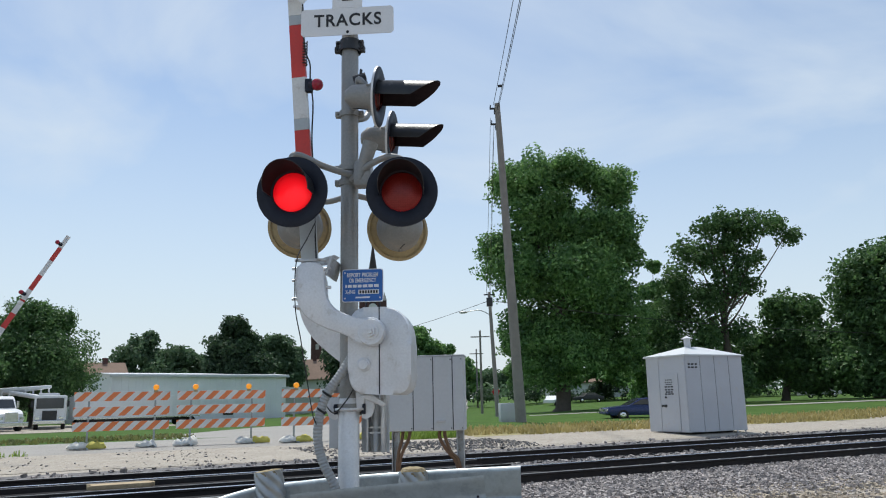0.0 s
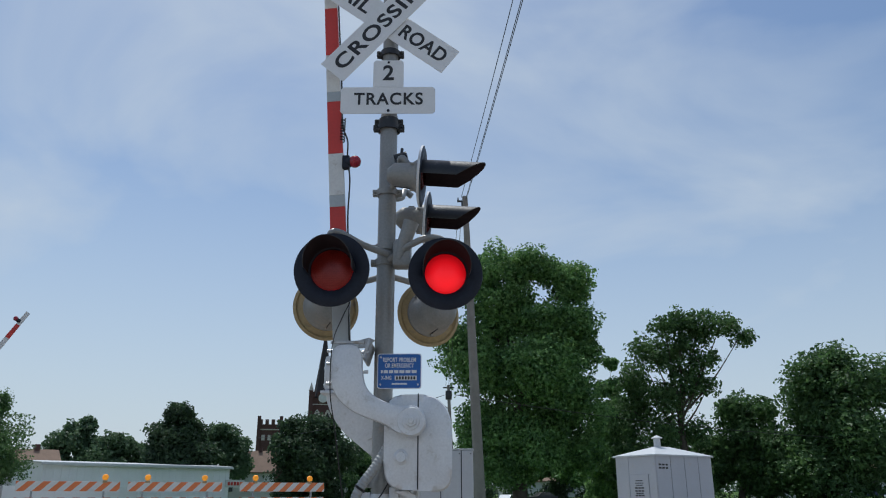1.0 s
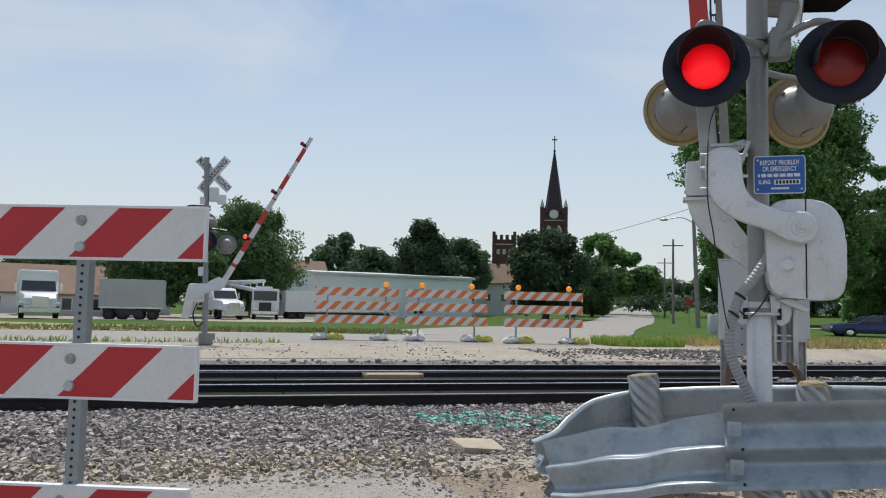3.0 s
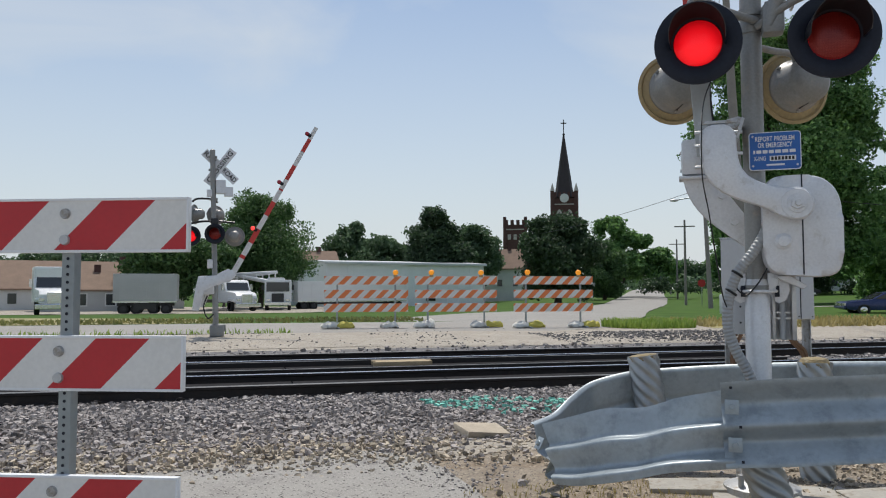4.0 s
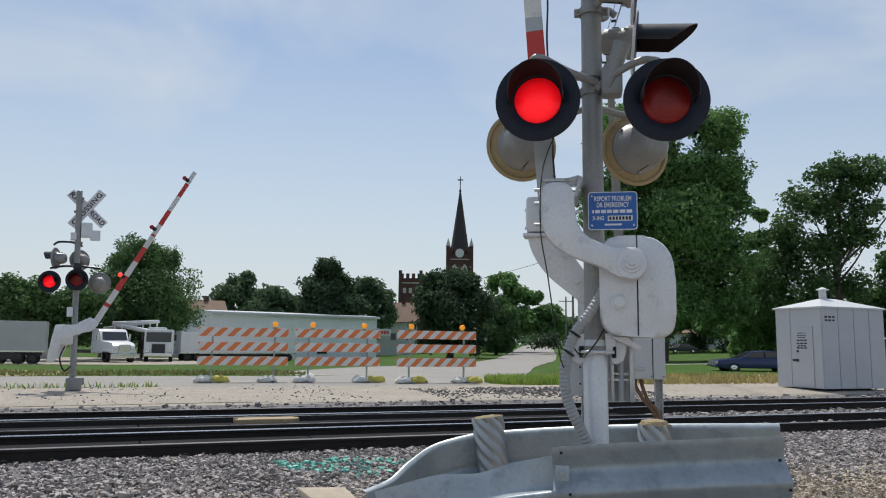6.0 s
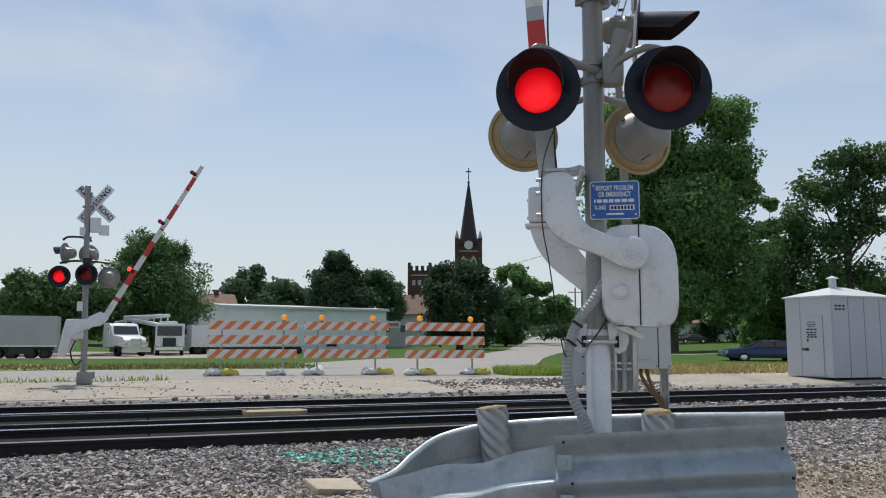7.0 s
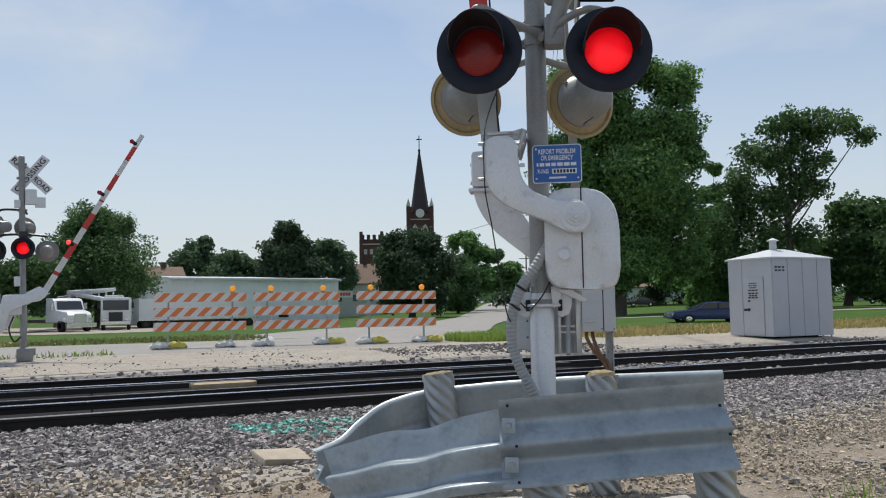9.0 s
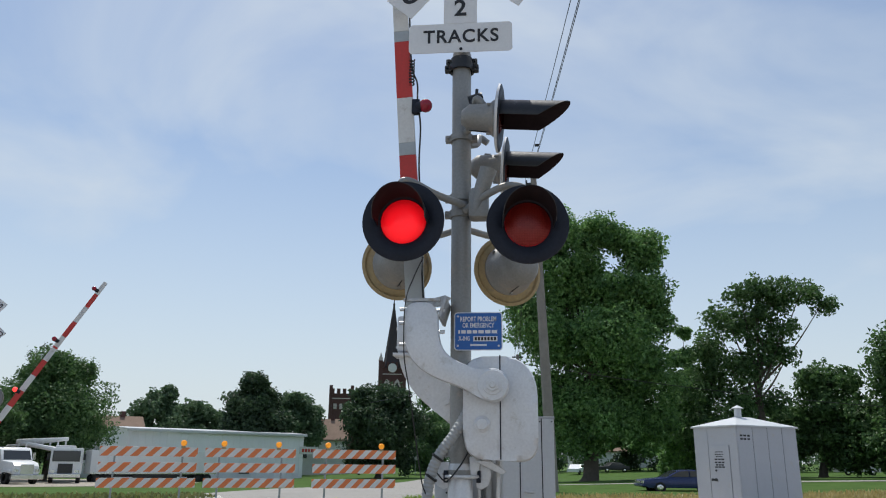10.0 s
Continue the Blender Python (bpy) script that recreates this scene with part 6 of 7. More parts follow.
# ---------------------------------------------------------------- buildings
def gable(bm, x0, x1, y0, y1, z0, z1, over=0.3, thick=0.15):
    """A ridged roof along x."""
    ym = (y0 + y1) / 2
    for a, b in (((y0 - over, z0 - over * (z1 - z0) / (ym - y0)), (ym, z1)), ((y1 + over, z0 - over * (z1 - z0) / (y1 - ym)), (ym, z1))):
        vs = [bm.verts.new(p) for p in ((x0 - over, a[0], a[1]), (x1 + over, a[0], a[1]), (x1 + over, b[0], b[1]), (x0 - over, b[0], b[1]))]
        f = bm.faces.new(vs)
        ex = bmesh.ops.extrude_face_region(bm, geom=[f])
        for v in ex["geom"]:
            if isinstance(v, bmesh.types.BMVert):
                v.co.z += thick


def steel_shed():
    ang = math.degrees(math.atan2(115.3 - 97.2, -32.8 + 52.1))
    t = thing("steel_shed", "long pale steel-sided shed with a white roof", "shed", pose(-52.1, 97.2, -0.9, 0, 0, ang))
    L, D, H = 26.5, 14, 6.6
    bm = bmesh.new()
    plate(bm, [(0, 0), (D, 0), (D, H), (D / 2, H + 0.45), (0, H)], 0, L)
    for v in bm.verts:
        v.co = Vector((v.co.y, v.co.x, v.co.z))
    part("wall", bm, M["steelwall"], t, "", None)
    for k in range(27):
        boxy(t, "rib", M["steelwall"], "", 0.4 + k * 0.98, -0.03, H / 2, 0.10, 0.06, H - 0.1)
    bm = bmesh.new()
    gable(bm, 0, L, 0, D, H, H + 0.45, 0.35, 0.18)
    part("roof", bm, M["roofwhite"], t, "", None)
    boxy(t, "gutter", M["roofwhite"], "", L / 2, -0.42, H - 0.10, L + 0.7, 0.16, 0.26)
    # end wall towards the road: canopy, windows, sign board
    boxy(t, "window", M["glass"], "", L + 0.03, 3.0, 2.2, 0.06, 2.2, 1.6)
    boxy(t, "window", M["glass"], "", L + 0.03, 8.5, 2.2, 0.06, 2.2, 1.6)
    boxy(t, "door", M["glass"], "", L + 0.03, 5.8, 1.4, 0.06, 1.1, 2.5)
    sg = boxy(t, "sign_board", M["siding"], "pale sign board with dark lettering bars", L + 0.9, -0.2, 4.3, 3.2, 0.12, 1.1)
    for k in range(5):
        boxy(sg, "bar", M["armred"], "", L - 0.15 + k * 0.5, -0.28, 4.3, 0.36, 0.03, 0.5)
    boxy(t, "vent", M["black_satin"], "dark low vent", 17.0, -0.06, 1.0, 1.6, 0.08, 0.4)
    return t


steel_shed()


def church():
    t = thing("church", "dark brick church with tall slate spire, cross and clock faces", "church", pose(-36.3, 221.7, -1.2, 0, 0, 9.2))
    w = 3.45
    boxy(t, "tower", M["brick"], "dark brick bell tower", 0, 0, 14.5, 2 * w, 2 * w, 31.0)
    for sx in (-1, 1):
        for sy in (-1, 1):
            b = boxy(t, "buttress", M["brick"], "", sx * w, sy * w, 15.6, 1.2, 1.2, 33.0)
            bm = bmesh.new()
            rod(bm, (sx * w, sy * w, 32.1), (sx * w, sy * w, 34.6), 0.72, 0.02, 8)
            part("pinnacle", bm, M["trimstone"], b)
    boxy(t, "cornice", M["trimstone"], "", 0, 0, 28.2, 2 * w + 0.4, 2 * w + 0.4, 0.28)
    boxy(t, "cornice", M["trimstone"], "", 0, 0, 22.3, 2 * w + 0.4, 2 * w + 0.4, 0.35)
    for k in range(5):
        for y in (-w - 0.05,):
            boxy(t, "battlement", M["brick"], "", -2.6 + k * 1.3, y, 31.0, 0.7, 0.5, 1.6)
    bm = bmesh.new()
    rod(bm, (0, -w - 0.05, 30.0), (0, -w - 0.40, 30.0), 1.30, None, 28)
    cl = part("clock_face", bm, M["siding"], t, "round pale clock face")
    for x in (-1.5, 1.5):
        bm = bmesh.new()
        o = [(x - 1.0, 21.5), (x + 1.0, 21.5), (x + 1.0, 24.8), (x + 0.6, 26.1), (x, 26.8), (x - 0.6, 26.1), (x - 1.0, 24.8)]
        plate(bm, o, -w - 0.22, -w - 0.02)
        wdw = part("window", bm, M["trimstone"], t, "pointed stone window surround", None)
        bm = bmesh.new()
        plate(bm, [(x - 0.65, 21.5), (x + 0.65, 21.5), (x + 0.65, 24.6), (x, 25.9), (x - 0.65, 24.6)], -w - 0.28, -w - 0.23)
        part("louvre", bm, M["slate"], wdw, "", None)
    bm = bmesh.new()
    lathe(bm, [(3.15, 30.4), (2.5, 33.2), (0.12, 50.2)], 8, None, 0, True)
    part("spire", bm, M["slate"], t, "steep dark slate spire", None)
    bm = bmesh.new()
    box(bm, 0, 0, 52.0, 0.28, 0.28, 4.2)
    box(bm, 0, 0, 53.0, 1.7, 0.28, 0.30)
    ball(bm, (0, 0, 49.6), 0.4, 10)
    part("cross", bm, M["slate"], t, "dark metal cross", None)
    # nave and the smaller tower
    boxy(t, "nave", M["brick"], "", -8.5, 12, 6.5, 12, 30, 14.0)
    bm = bmesh.new()
    gable(bm, -4, 27, -14.5, -2.5, 13.0, 20.0, 0.4, 0.3)
    for v in bm.verts:
        v.co = Vector((v.co.y, v.co.x, v.co.z))
    part("roof", bm, M["slate"], t, "", None)
    t2 = boxy(t, "small_tower", M["brick"], "square brick side tower", -14.2, -5, 11.0, 6.0, 6.0, 22.0)
    for k in range(4):
        boxy(t2, "battlement", M["brick"], "", -16.7 + k * 1.66, -8.0, 22.6, 0.95, 0.5, 1.5)
    for sx in (-17.2, -11.2):
        boxy(t2, "corner_pier", M["brick"], "", sx, -8.0, 12.0, 0.9, 0.9, 24.5)
    for k in range(3):
        boxy(t2, "louvre", M["trimstone"], "", -15.9 + k * 1.7, -8.06, 18.4, 0.9, 0.12, 1.5)
    boxy(t2, "cornice", M["trimstone"], "", -14.2, -5, 20.6, 6.3, 6.3, 0.3)
    return t


church()


def house(x, y, z, yaw, L, D, H, R, wall, roof, label, windows=3):
    t = thing("house", label, "house", pose(x, y, max(z, land(x, y) - 0.1), 0, 0, yaw))
    bm = bmesh.new()
    plate(bm, [(-D / 2, 0), (D / 2, 0), (D / 2, H), (0, H + R), (-D / 2, H)], -L / 2, L / 2)
    for v in bm.verts:
        v.co = Vector((v.co.y, v.co.x, v.co.z))
    part("wall", bm, wall, t, "", None)
    bm = bmesh.new()
    gable(bm, -L / 2, L / 2, -D / 2, D / 2, H, H + R, 0.4, 0.2)
    rf = part("roof", bm, roof, t, "", None)
    for k in range(windows):
        wx = -L / 2 + L * (k + 0.5) / windows
        wd = boxy(t, "window", M["siding"], "", wx, -D / 2 - 0.05, H * 0.55, 1.2, 0.10, 1.5)
        boxy(wd, "pane", M["glass"], "", wx, -D / 2 - 0.11, H * 0.55, 0.95, 0.04, 1.25)
    bm = bmesh.new()
    box(bm, L * 0.2, 0, H + R + 0.3, 0.7, 0.7, 1.2)
    part("chimney", bm, M["brick"], rf, "", None)
    return t


house(-36.5, 142.0, -1.0, 12, 9, 8, 6.5, 3.6, M["siding"], M["shingle"], "pale house with a brown shingle roof")
house(-63.0, 112.0, -1.0, 40, 9, 8, 6.2, 3.0, M["siding"], M["shingle"], "pale gabled house behind the shed")
house(-77.0, 76.0, -1.0, 46, 24, 11, 2.8, 3.4, M["siding"], M["shingle"], "low house with a wide brown roof")
house(-68.0, 66.0, -1.0, 46, 9, 7, 2.6, 2.0, M["trailer"], M["shingle"], "weathered garage with a brown roof")
house(17.0, 140.0, -0.8, 5, 14, 9, 3.0, 2.4, M["siding"], M["shingle"], "pale low house under the trees")
house(34.0, 138.0, -0.8, -6, 12, 9, 3.0, 2.4, M["siding"], M["shingle"], "pale low house under the trees")
house(62.0, 112.0, -0.8, -18, 14, 9, 3.2, 2.4, M["siding"], M["shingle"], "white house beyond the lawn")


# ---------------------------------------------------------------- vehicles
def wheel(t, x, y, r, w=0.25, rim=None):
    bm = bmesh.new()
    lathe(bm, [(r * 0.6, -w / 2), (r * 0.95, -w / 2), (r, -w / 3), (r, w / 3), (r * 0.95, w / 2), (r * 0.6, w / 2)], 24, pose(x, y, r) @ FACE)
    wh = part("wheel", bm, M["tyre"], t, "black tyre")
    bm = bmesh.new()
    lathe(bm, [(0.0005, w / 2 - 0.02), (r * 0.3, w / 2), (r * 0.6, w / 2 - 0.03), (r * 0.62, -w / 2 + 0.03), (r * 0.3, -w / 2), (0.0005, -w / 2 + 0.02)], 20, pose(x, y, r) @ FACE)
    part("rim", bm, rim or M["chrome"], wh, "rim coloured dark for the shade under the trailer" if rim else "bright steel rim")


def sedan(x, y, z, yaw):
    t = thing("car", "dark navy saloon car parked on the grass verge", "car", pose(x, y, z, 0, 0, yaw) @ Matrix.Diagonal((0.97, 0.97, 0.86, 1)))
    o = [(-2.45, 0.42), (-2.5, 0.62), (-2.42, 0.80), (-1.2, 0.93), (-0.45, 1.36), (0.15, 1.43), (0.85, 1.40), (1.55, 1.02), (2.3, 0.96), (2.48, 0.80), (2.5, 0.45), (2.3, 0.30), (-2.25, 0.30)]
    bm = bmesh.new()
    plate(bm, o, -0.86, 0.86, 0.09)
    for v in bm.verts:
        if v.co.z > 1.0:
            v.co.y *= 1 - 0.35 * (v.co.z - 1.0)
    part("body", bm, M["navy"], t, "", 40)
    for sgn in (-1, 1):
        for g in ([(-0.98, 0.99), (-0.42, 1.31), (0.10, 1.36), (0.10, 0.99)], [(0.18, 0.99), (0.18, 1.36), (0.75, 1.33), (1.25, 1.03)]):
            bm = bmesh.new()
            plate(bm, g, sgn * 0.80, sgn * 0.868)
            part("window", bm, M["glass"], t, "", None)
    bm = bmesh.new()
    vs = [bm.verts.new(p) for p in ((-1.17, -0.74, 0.965), (-1.17, 0.74, 0.965), (-0.47, 0.64, 1.365), (-0.47, -0.64, 1.365))]
    bm.faces.new(vs)
    part("windscreen", bm, M["glass"], t, "", None)
    for x0, y0 in ((-1.55, -0.78), (-1.55, 0.78), (1.45, -0.78), (1.45, 0.78)):
        wheel(t, x0, y0, 0.33, 0.22)
    for y0 in (-0.62, 0.62):
        boxy(t, "headlight", M["chrome"], "", -2.47, y0, 0.66, 0.08, 0.42, 0.16)
    boxy(t, "grille", M["chrome"], "", -2.50, 0, 0.64, 0.05, 0.6, 0.18)
    boxy(t, "bumper", M["navy"], "", -2.50, 0, 0.46, 0.12, 1.66, 0.16, bevel=0.04)
    boxy(t, "bumper", M["navy"], "", 2.48, 0, 0.46, 0.12, 1.66, 0.16, bevel=0.04)
    for y0 in (-0.65, 0.65):
        boxy(t, "tail_lamp", M["ruby"], "", 2.49, y0, 0.78, 0.06, 0.4, 0.14)
    return t


sedan(9.45, 40.3, 0.02, 8)


def far_car(x, y, z, yaw, paint, label):
    t = thing("car", label, "car", pose(x, y, land(x, y) + 0.01, 0, 0, yaw), "cars parked beyond the lawn")
    bm = bmesh.new()
    plate(bm, [(-2.3, 0.35), (-2.3, 0.8), (-1.1, 0.92), (-0.5, 1.42), (0.9, 1.45), (1.6, 0.98), (2.3, 0.9), (2.3, 0.35)], -0.85, 0.85, 0.06)
    part("body", bm, paint, t, "", 40)
    bm = bmesh.new()
    plate(bm, [(-0.95, 0.98), (-0.45, 1.36), (0.85, 1.38), (1.35, 1.02)], -0.865, 0.865)
    part("window", bm, M["glass"], t, "", None)
    for x0 in (-1.4, 1.4):
        wheel(t, x0, -0.78, 0.33)
    return t


far_car(9.0, 113, -0.9, 70, M["truckwhite"], "white car parked in the shade of trees")
far_car(14.5, 115, -0.9, 20, M["black_satin"], "dark car parked in the shade of trees")
far_car(39.0, 90.0, -0.88, 4, M["trailer"], "silver car parked beyond the lawn")
far_car(52.0, 93.0, -0.88, 0, M["navy"], "dark car parked beyond the lawn")


def lorry(x, y, z, yaw, label, flat):
    """A heavy lorry seen from the front: cab faces -y."""
    t = thing("lorry", label, "lorry", pose(x, y, z, 0, 0, yaw) @ Matrix.Scale(1.28, 4))
    W = 2.4
    if flat:
        boxy(t, "cab", M["truckwhite"], "", 0, 0.9, 1.75, W, 1.8, 2.1, bevel=0.10)
        boxy(t, "windscreen", M["glass"], "", 0, -0.02, 2.15, W - 0.35, 0.06, 0.85)
        boxy(t, "grille", M["black_satin"], "", 0, -0.03, 1.15, 1.1, 0.06, 0.8)
        boxy(t, "bumper", M["chrome"], "", 0, -0.15, 0.62, W, 0.3, 0.32, bevel=0.04)
        for s in (-0.9, 0.9):
            boxy(t, "headlight", M["chrome"], "", s, -0.04, 0.95, 0.34, 0.06, 0.2)
            boxy(t, "mirror", M["black_satin"], "", s * 1.5, 0.1, 2.1, 0.18, 0.1, 0.5)
    else:
        bm = bmesh.new()
        o = [(0.0, 0.75), (0.05, 1.35), (0.35, 1.62), (1.75, 1.78), (2.15, 2.55), (2.4, 2.75), (3.6, 2.80), (3.6, 0.75)]
        plate(bm, o, -W / 2, W / 2, 0.10)
        for v in bm.verts:
            v.co = Vector((v.co.y * (0.80 if v.co.x < 1.6 else 1.0), v.co.x, v.co.z))
        part("cab", bm, M["truckwhite"], t, "", 40)
        bm = bmesh.new()
        vs = [bm.verts.new(p) for p in ((-1.05, 1.77, 1.84), (1.05, 1.77, 1.84), (1.0, 2.12, 2.52), (-1.0, 2.12, 2.52))]
        bm.faces.new(vs)
        ws = part("windscreen", bm, M["glass"], t, "", None)
        ws.location.y = -0.04
        boxy(t, "grille", M["chrome"], "", 0, -0.02, 1.10, 1.0, 0.08, 0.75, bevel=0.03)
        boxy(t, "bumper", M["chrome"], "", 0, -0.18, 0.55, W, 0.35, 0.36, bevel=0.05)
        for s in (-0.86, 0.86):
            boxy(t, "headlight", M["chrome"], "", s * 0.92, 0.0, 1.02, 0.32, 0.10, 0.24, bevel=0.03)
            boxy(t, "mirror", M["chrome"], "", s * 1.6, 2.0, 2.1, 0.16, 0.1, 0.55)
            boxy(t, "fender", M["truckwhite"], "", s * 1.12, 0.95, 0.98, 0.45, 1.3, 0.30, bevel=0.12)
    for s in (-1.0, 1.0):
        bm = bmesh.new()
        lathe(bm, [(0.3, -0.15), (0.5, -0.15), (0.52, 0.15), (0.3, 0.15)], 20, pose(s * 1.02, 1.0, 0.52, 0, 90, 0))
        part("wheel", bm, M["tyre"], t, "black tyre")
    boxy(t, "chassis", M["black_satin"], "", 0, 5.0, 0.85, 1.0, 7.5, 0.3)
    return t


lorry(-47.6, 68.9, -0.85, 58, "white bonneted lorry parked in the yard", False)
lorry(-46.7, 74.0, -0.85, 28, "white flat-fronted concrete pump lorry with folded boom", True)
lorry(-51.7, 46.0, -0.62, 49, "white road tractor with a tall sleeper cab", False)
tk = thing("pump_boom", "folded white concrete pump boom above the lorry", "boom", pose(-46.7, 74.0, -0.85, 0, 0, 28) @ Matrix.Scale(1.28, 4))
bm = bmesh.new()
for a, b, r in (((-0.6, 3.0, 2.6), (-4.2, 4.2, 3.3), 0.22), ((-4.2, 4.2, 3.35), (-0.2, 3.4, 3.6), 0.18), ((-0.2, 3.4, 3.6), (-5.0, 4.6, 2.9), 0.14)):
    rod(bm, a, b, r, r * 0.8, 8)
for k in range(7):
    box(bm, -4.0 + k * 0.6, 3.9, 2.95 + 0.07 * k, 0.12, 0.5, 0.5, 0.02)
part("boom", bm, M["truckwhite"], tk, "", 40)
bm = bmesh.new()
box(bm, -0.3, 3.6, 1.75, 1.6, 1.6, 2.6, 0.1)
part("turret", bm, M["truckwhite"], tk, "", 40)
tk2 = thing("sleeper_cab", "tall white sleeper box of the road tractor", "sleeper cab", pose(-51.7, 46.0, -0.62, 0, 0, 49) @ Matrix.Scale(1.28, 4))
boxy(tk2, "box", M["truckwhite"], "", 0, 3.2, 2.0, 2.4, 2.2, 2.5, bevel=0.15)
bm = bmesh.new()
rod(bm, (0, 2.6, 0.6), (0, 2.6, 1.0), 0.3, None, 10)
part("mount", bm, M["black_satin"], tk2)


def semi_trailer(x0, y0, x1, y1, z, H, label, floor=1.15, material=None):
    ang = math.degrees(math.atan2(y1 - y0, x1 - x0))
    L = math.hypot(x1 - x0, y1 - y0)
    t = thing("semi_trailer", label, "trailer", pose(x0, y0, z, 0, 0, ang))
    m = material or M["trailer"]
    boxy(t, "box", m, "", L / 2, 1.25, floor + (H - floor) / 2, L, 2.5, H - floor, bevel=0.03)
    for k in range(int(L / 1.2)):
        boxy(t, "rib", m, "", 0.6 + k * 1.2, -0.012, floor + (H - floor) / 2, 0.07, 0.03, H - floor - 0.1)
    boxy(t, "rail", M["chrome"], "", L / 2, -0.02, floor + 0.06, L, 0.05, 0.14)
    boxy(t, "rear_door", m, "", L + 0.02, 1.25, floor + (H - floor) / 2, 0.06, 2.3, H - floor - 0.2)
    # rims take a near-black colour in place of the shade beneath the box
    for xx in (0.9, 2.1, L - 2.2, L - 1.0):
        for yy in (0.25, 2.25):
            wheel(t, xx, yy, 0.5, 0.3, M["black_satin"])
    boxy(t, "underframe", M["black_satin"], "", L / 2, 1.25, floor - 0.2, L * 0.9, 1.0, 0.3)
    boxy(t, "skirt", M["black_satin"], "", L * 0.5, 0.1, 0.75, L * 0.35, 0.08, 0.6)
    return t


semi_trailer(-53.6, 54.9, -48.7, 58.1, -0.85, 3.95, "weathered grey box trailer with faded graphics")
semi_trailer(-47.6, 80.5, -37.0, 91.0, -0.95, 3.6, "long white box trailer beside the shed", 1.0, M["truckwhite"])


# ---------------------------------------------------------------- poles and wires
def wire(a, b, sag, r=0.012, n=24):
    a, b = Vector(a), Vector(b)
    return [a.lerp(b, k / n) - Vector((0, 0, sag * 4 * (k / n) * (1 - k / n))) for k in range(n + 1)]


def power_pole():
    t = thing("power_pole", "tall leaning grey timber power pole", "power pole", pose(2.25, 38.1, 0))
    bm = bmesh.new()
    tube(bm, [Vector((-0.70 * q, 0, -0.1 + 19.0 * q)) for q in (0, 0.25, 0.5, 0.75, 1.0)], [0.31, 0.285, 0.25, 0.21, 0.165], 18)
    part("pole", bm, M["pole"], t, "", 60)
    for z, x in ((18.6, -0.67), (17.6, -0.62)):
        bm = bmesh.new()
        box(bm, x - 0.25, 0, z, 0.5, 0.10, 0.10, 0.01)
        rod(bm, (x - 0.45, 0, z), (x - 0.45, 0, z + 0.25), 0.05, 0.03, 10)
        rod(bm, (x - 0.2, 0, z), (x - 0.2, 0, z - 0.35), 0.05, 0.05, 10)
        part("insulator_arm", bm, M["black_satin"], t)
    for k, (dx, dz) in enumerate(((-0.1, 0.1), (0.22, 0.0), (0.1, -0.25))):
        bm = bmesh.new()
        tube(bm, wire((-0.82 + dx, 0, 18.75 + dz), (5.1 + dx, -85, 18.9 + dz), 1.4), 0.016, 6)
        part("wire", bm, M["cable"], t, "sagging black power line")
        bm = bmesh.new()
        tube(bm, wire((-1.07 + dx * 0.6, 0, 17.6 + dz * 4), (-1.87 + dx, 18.0, 9.6 + dz), 0.2), 0.014, 6)
        part("wire", bm, M["cable"], t, "black line down to the next pole")
    for q in (0.05,):
        bm = bmesh.new()
        p = wire((-0.82, 0, 18.75), (5.1, -85, 18.9), 1.4)[int(q * 24)]
        box(bm, p.x + 0.05, p.y, p.z, 0.26, 0.05, 0.14)
        part("spacer", bm, M["cable"], t)
    return t


power_pole()


def street_light_pole():
    t = thing("street_lamp", "timber pole with a curved street lamp arm", "street lamp", pose(0.9, 56.1, -0.5))
    bm = bmesh.new()
    tube(bm, [Vector((-0.4 * q, 0, 10.4 * q)) for q in (0, 0.5, 1)], [0.19, 0.16, 0.12], 12)
    part("pole", bm, M["pole"], t, "", 60)
    bm = bmesh.new()
    tube(bm, smooth_line([(-0.3, 0, 8.5), (-1.2, 0, 8.95), (-2.3, 0, 8.85)], 6), 0.04, 8)
    ball(bm, (-2.55, 0, 8.82), 0.25, 12, (1.4, 0.7, 0.45))
    part("lamp_arm", bm, M["galv_old"], t, "curved arm with lamp head")
    bm = bmesh.new()
    box(bm, -0.38, 0, 9.6, 0.5, 0.3, 0.7, 0.03)
    box(bm, -0.38, 0, 10.2, 0.9, 0.1, 0.1)
    part("transformer", bm, M["black_satin"], t)
    return t


street_light_pole()


def plain_pole(x, y, h):
    t = thing("utility_pole", "far timber utility pole with crossarm", "utility pole", pose(x, y, -1.0), "poles along the road")
    bm = bmesh.new()
    rod(bm, (0, 0, 0), (0, 0, h), 0.18, 0.12, 10)
    part("pole", bm, M["pole"], t)
    bm = bmesh.new()
    box(bm, 0, 0, h - 0.8, 2.4, 0.12, 0.14)
    part("crossarm", bm, M["pole"], t, "", None)
    return t


for x, y, h in ((-1.2, 92, 11.0), (-2.8, 128, 11.0), (-5.0, 170, 11.5)):
    plain_pole(x, y, h)
bm = bmesh.new()
tube(bm, wire((-30, 120, 10.5), (0.5, 56, 9.2), 0.8), 0.02, 6)
solid("overhead_wire", bm, M["cable"], "thin overhead wire across the road", "wire")
bm = bmesh.new()
tube(bm, wire((1.0, 55, 9.0), (70, 78, 7.2), 1.6), 0.025, 6)
solid("overhead_wire", bm, M["cable"], "thin overhead wire across the lawn", "wire")
bm = bmesh.new()
box(bm, 0, 0, 0.55, 1.0, 0.8, 1.1, 0.03)
solid("utility_box", bm, M["cabinet"], "grey-green utility box on the verge", "utility box", pose(1.55, 39.5, 0.0, 0, 0, 10))


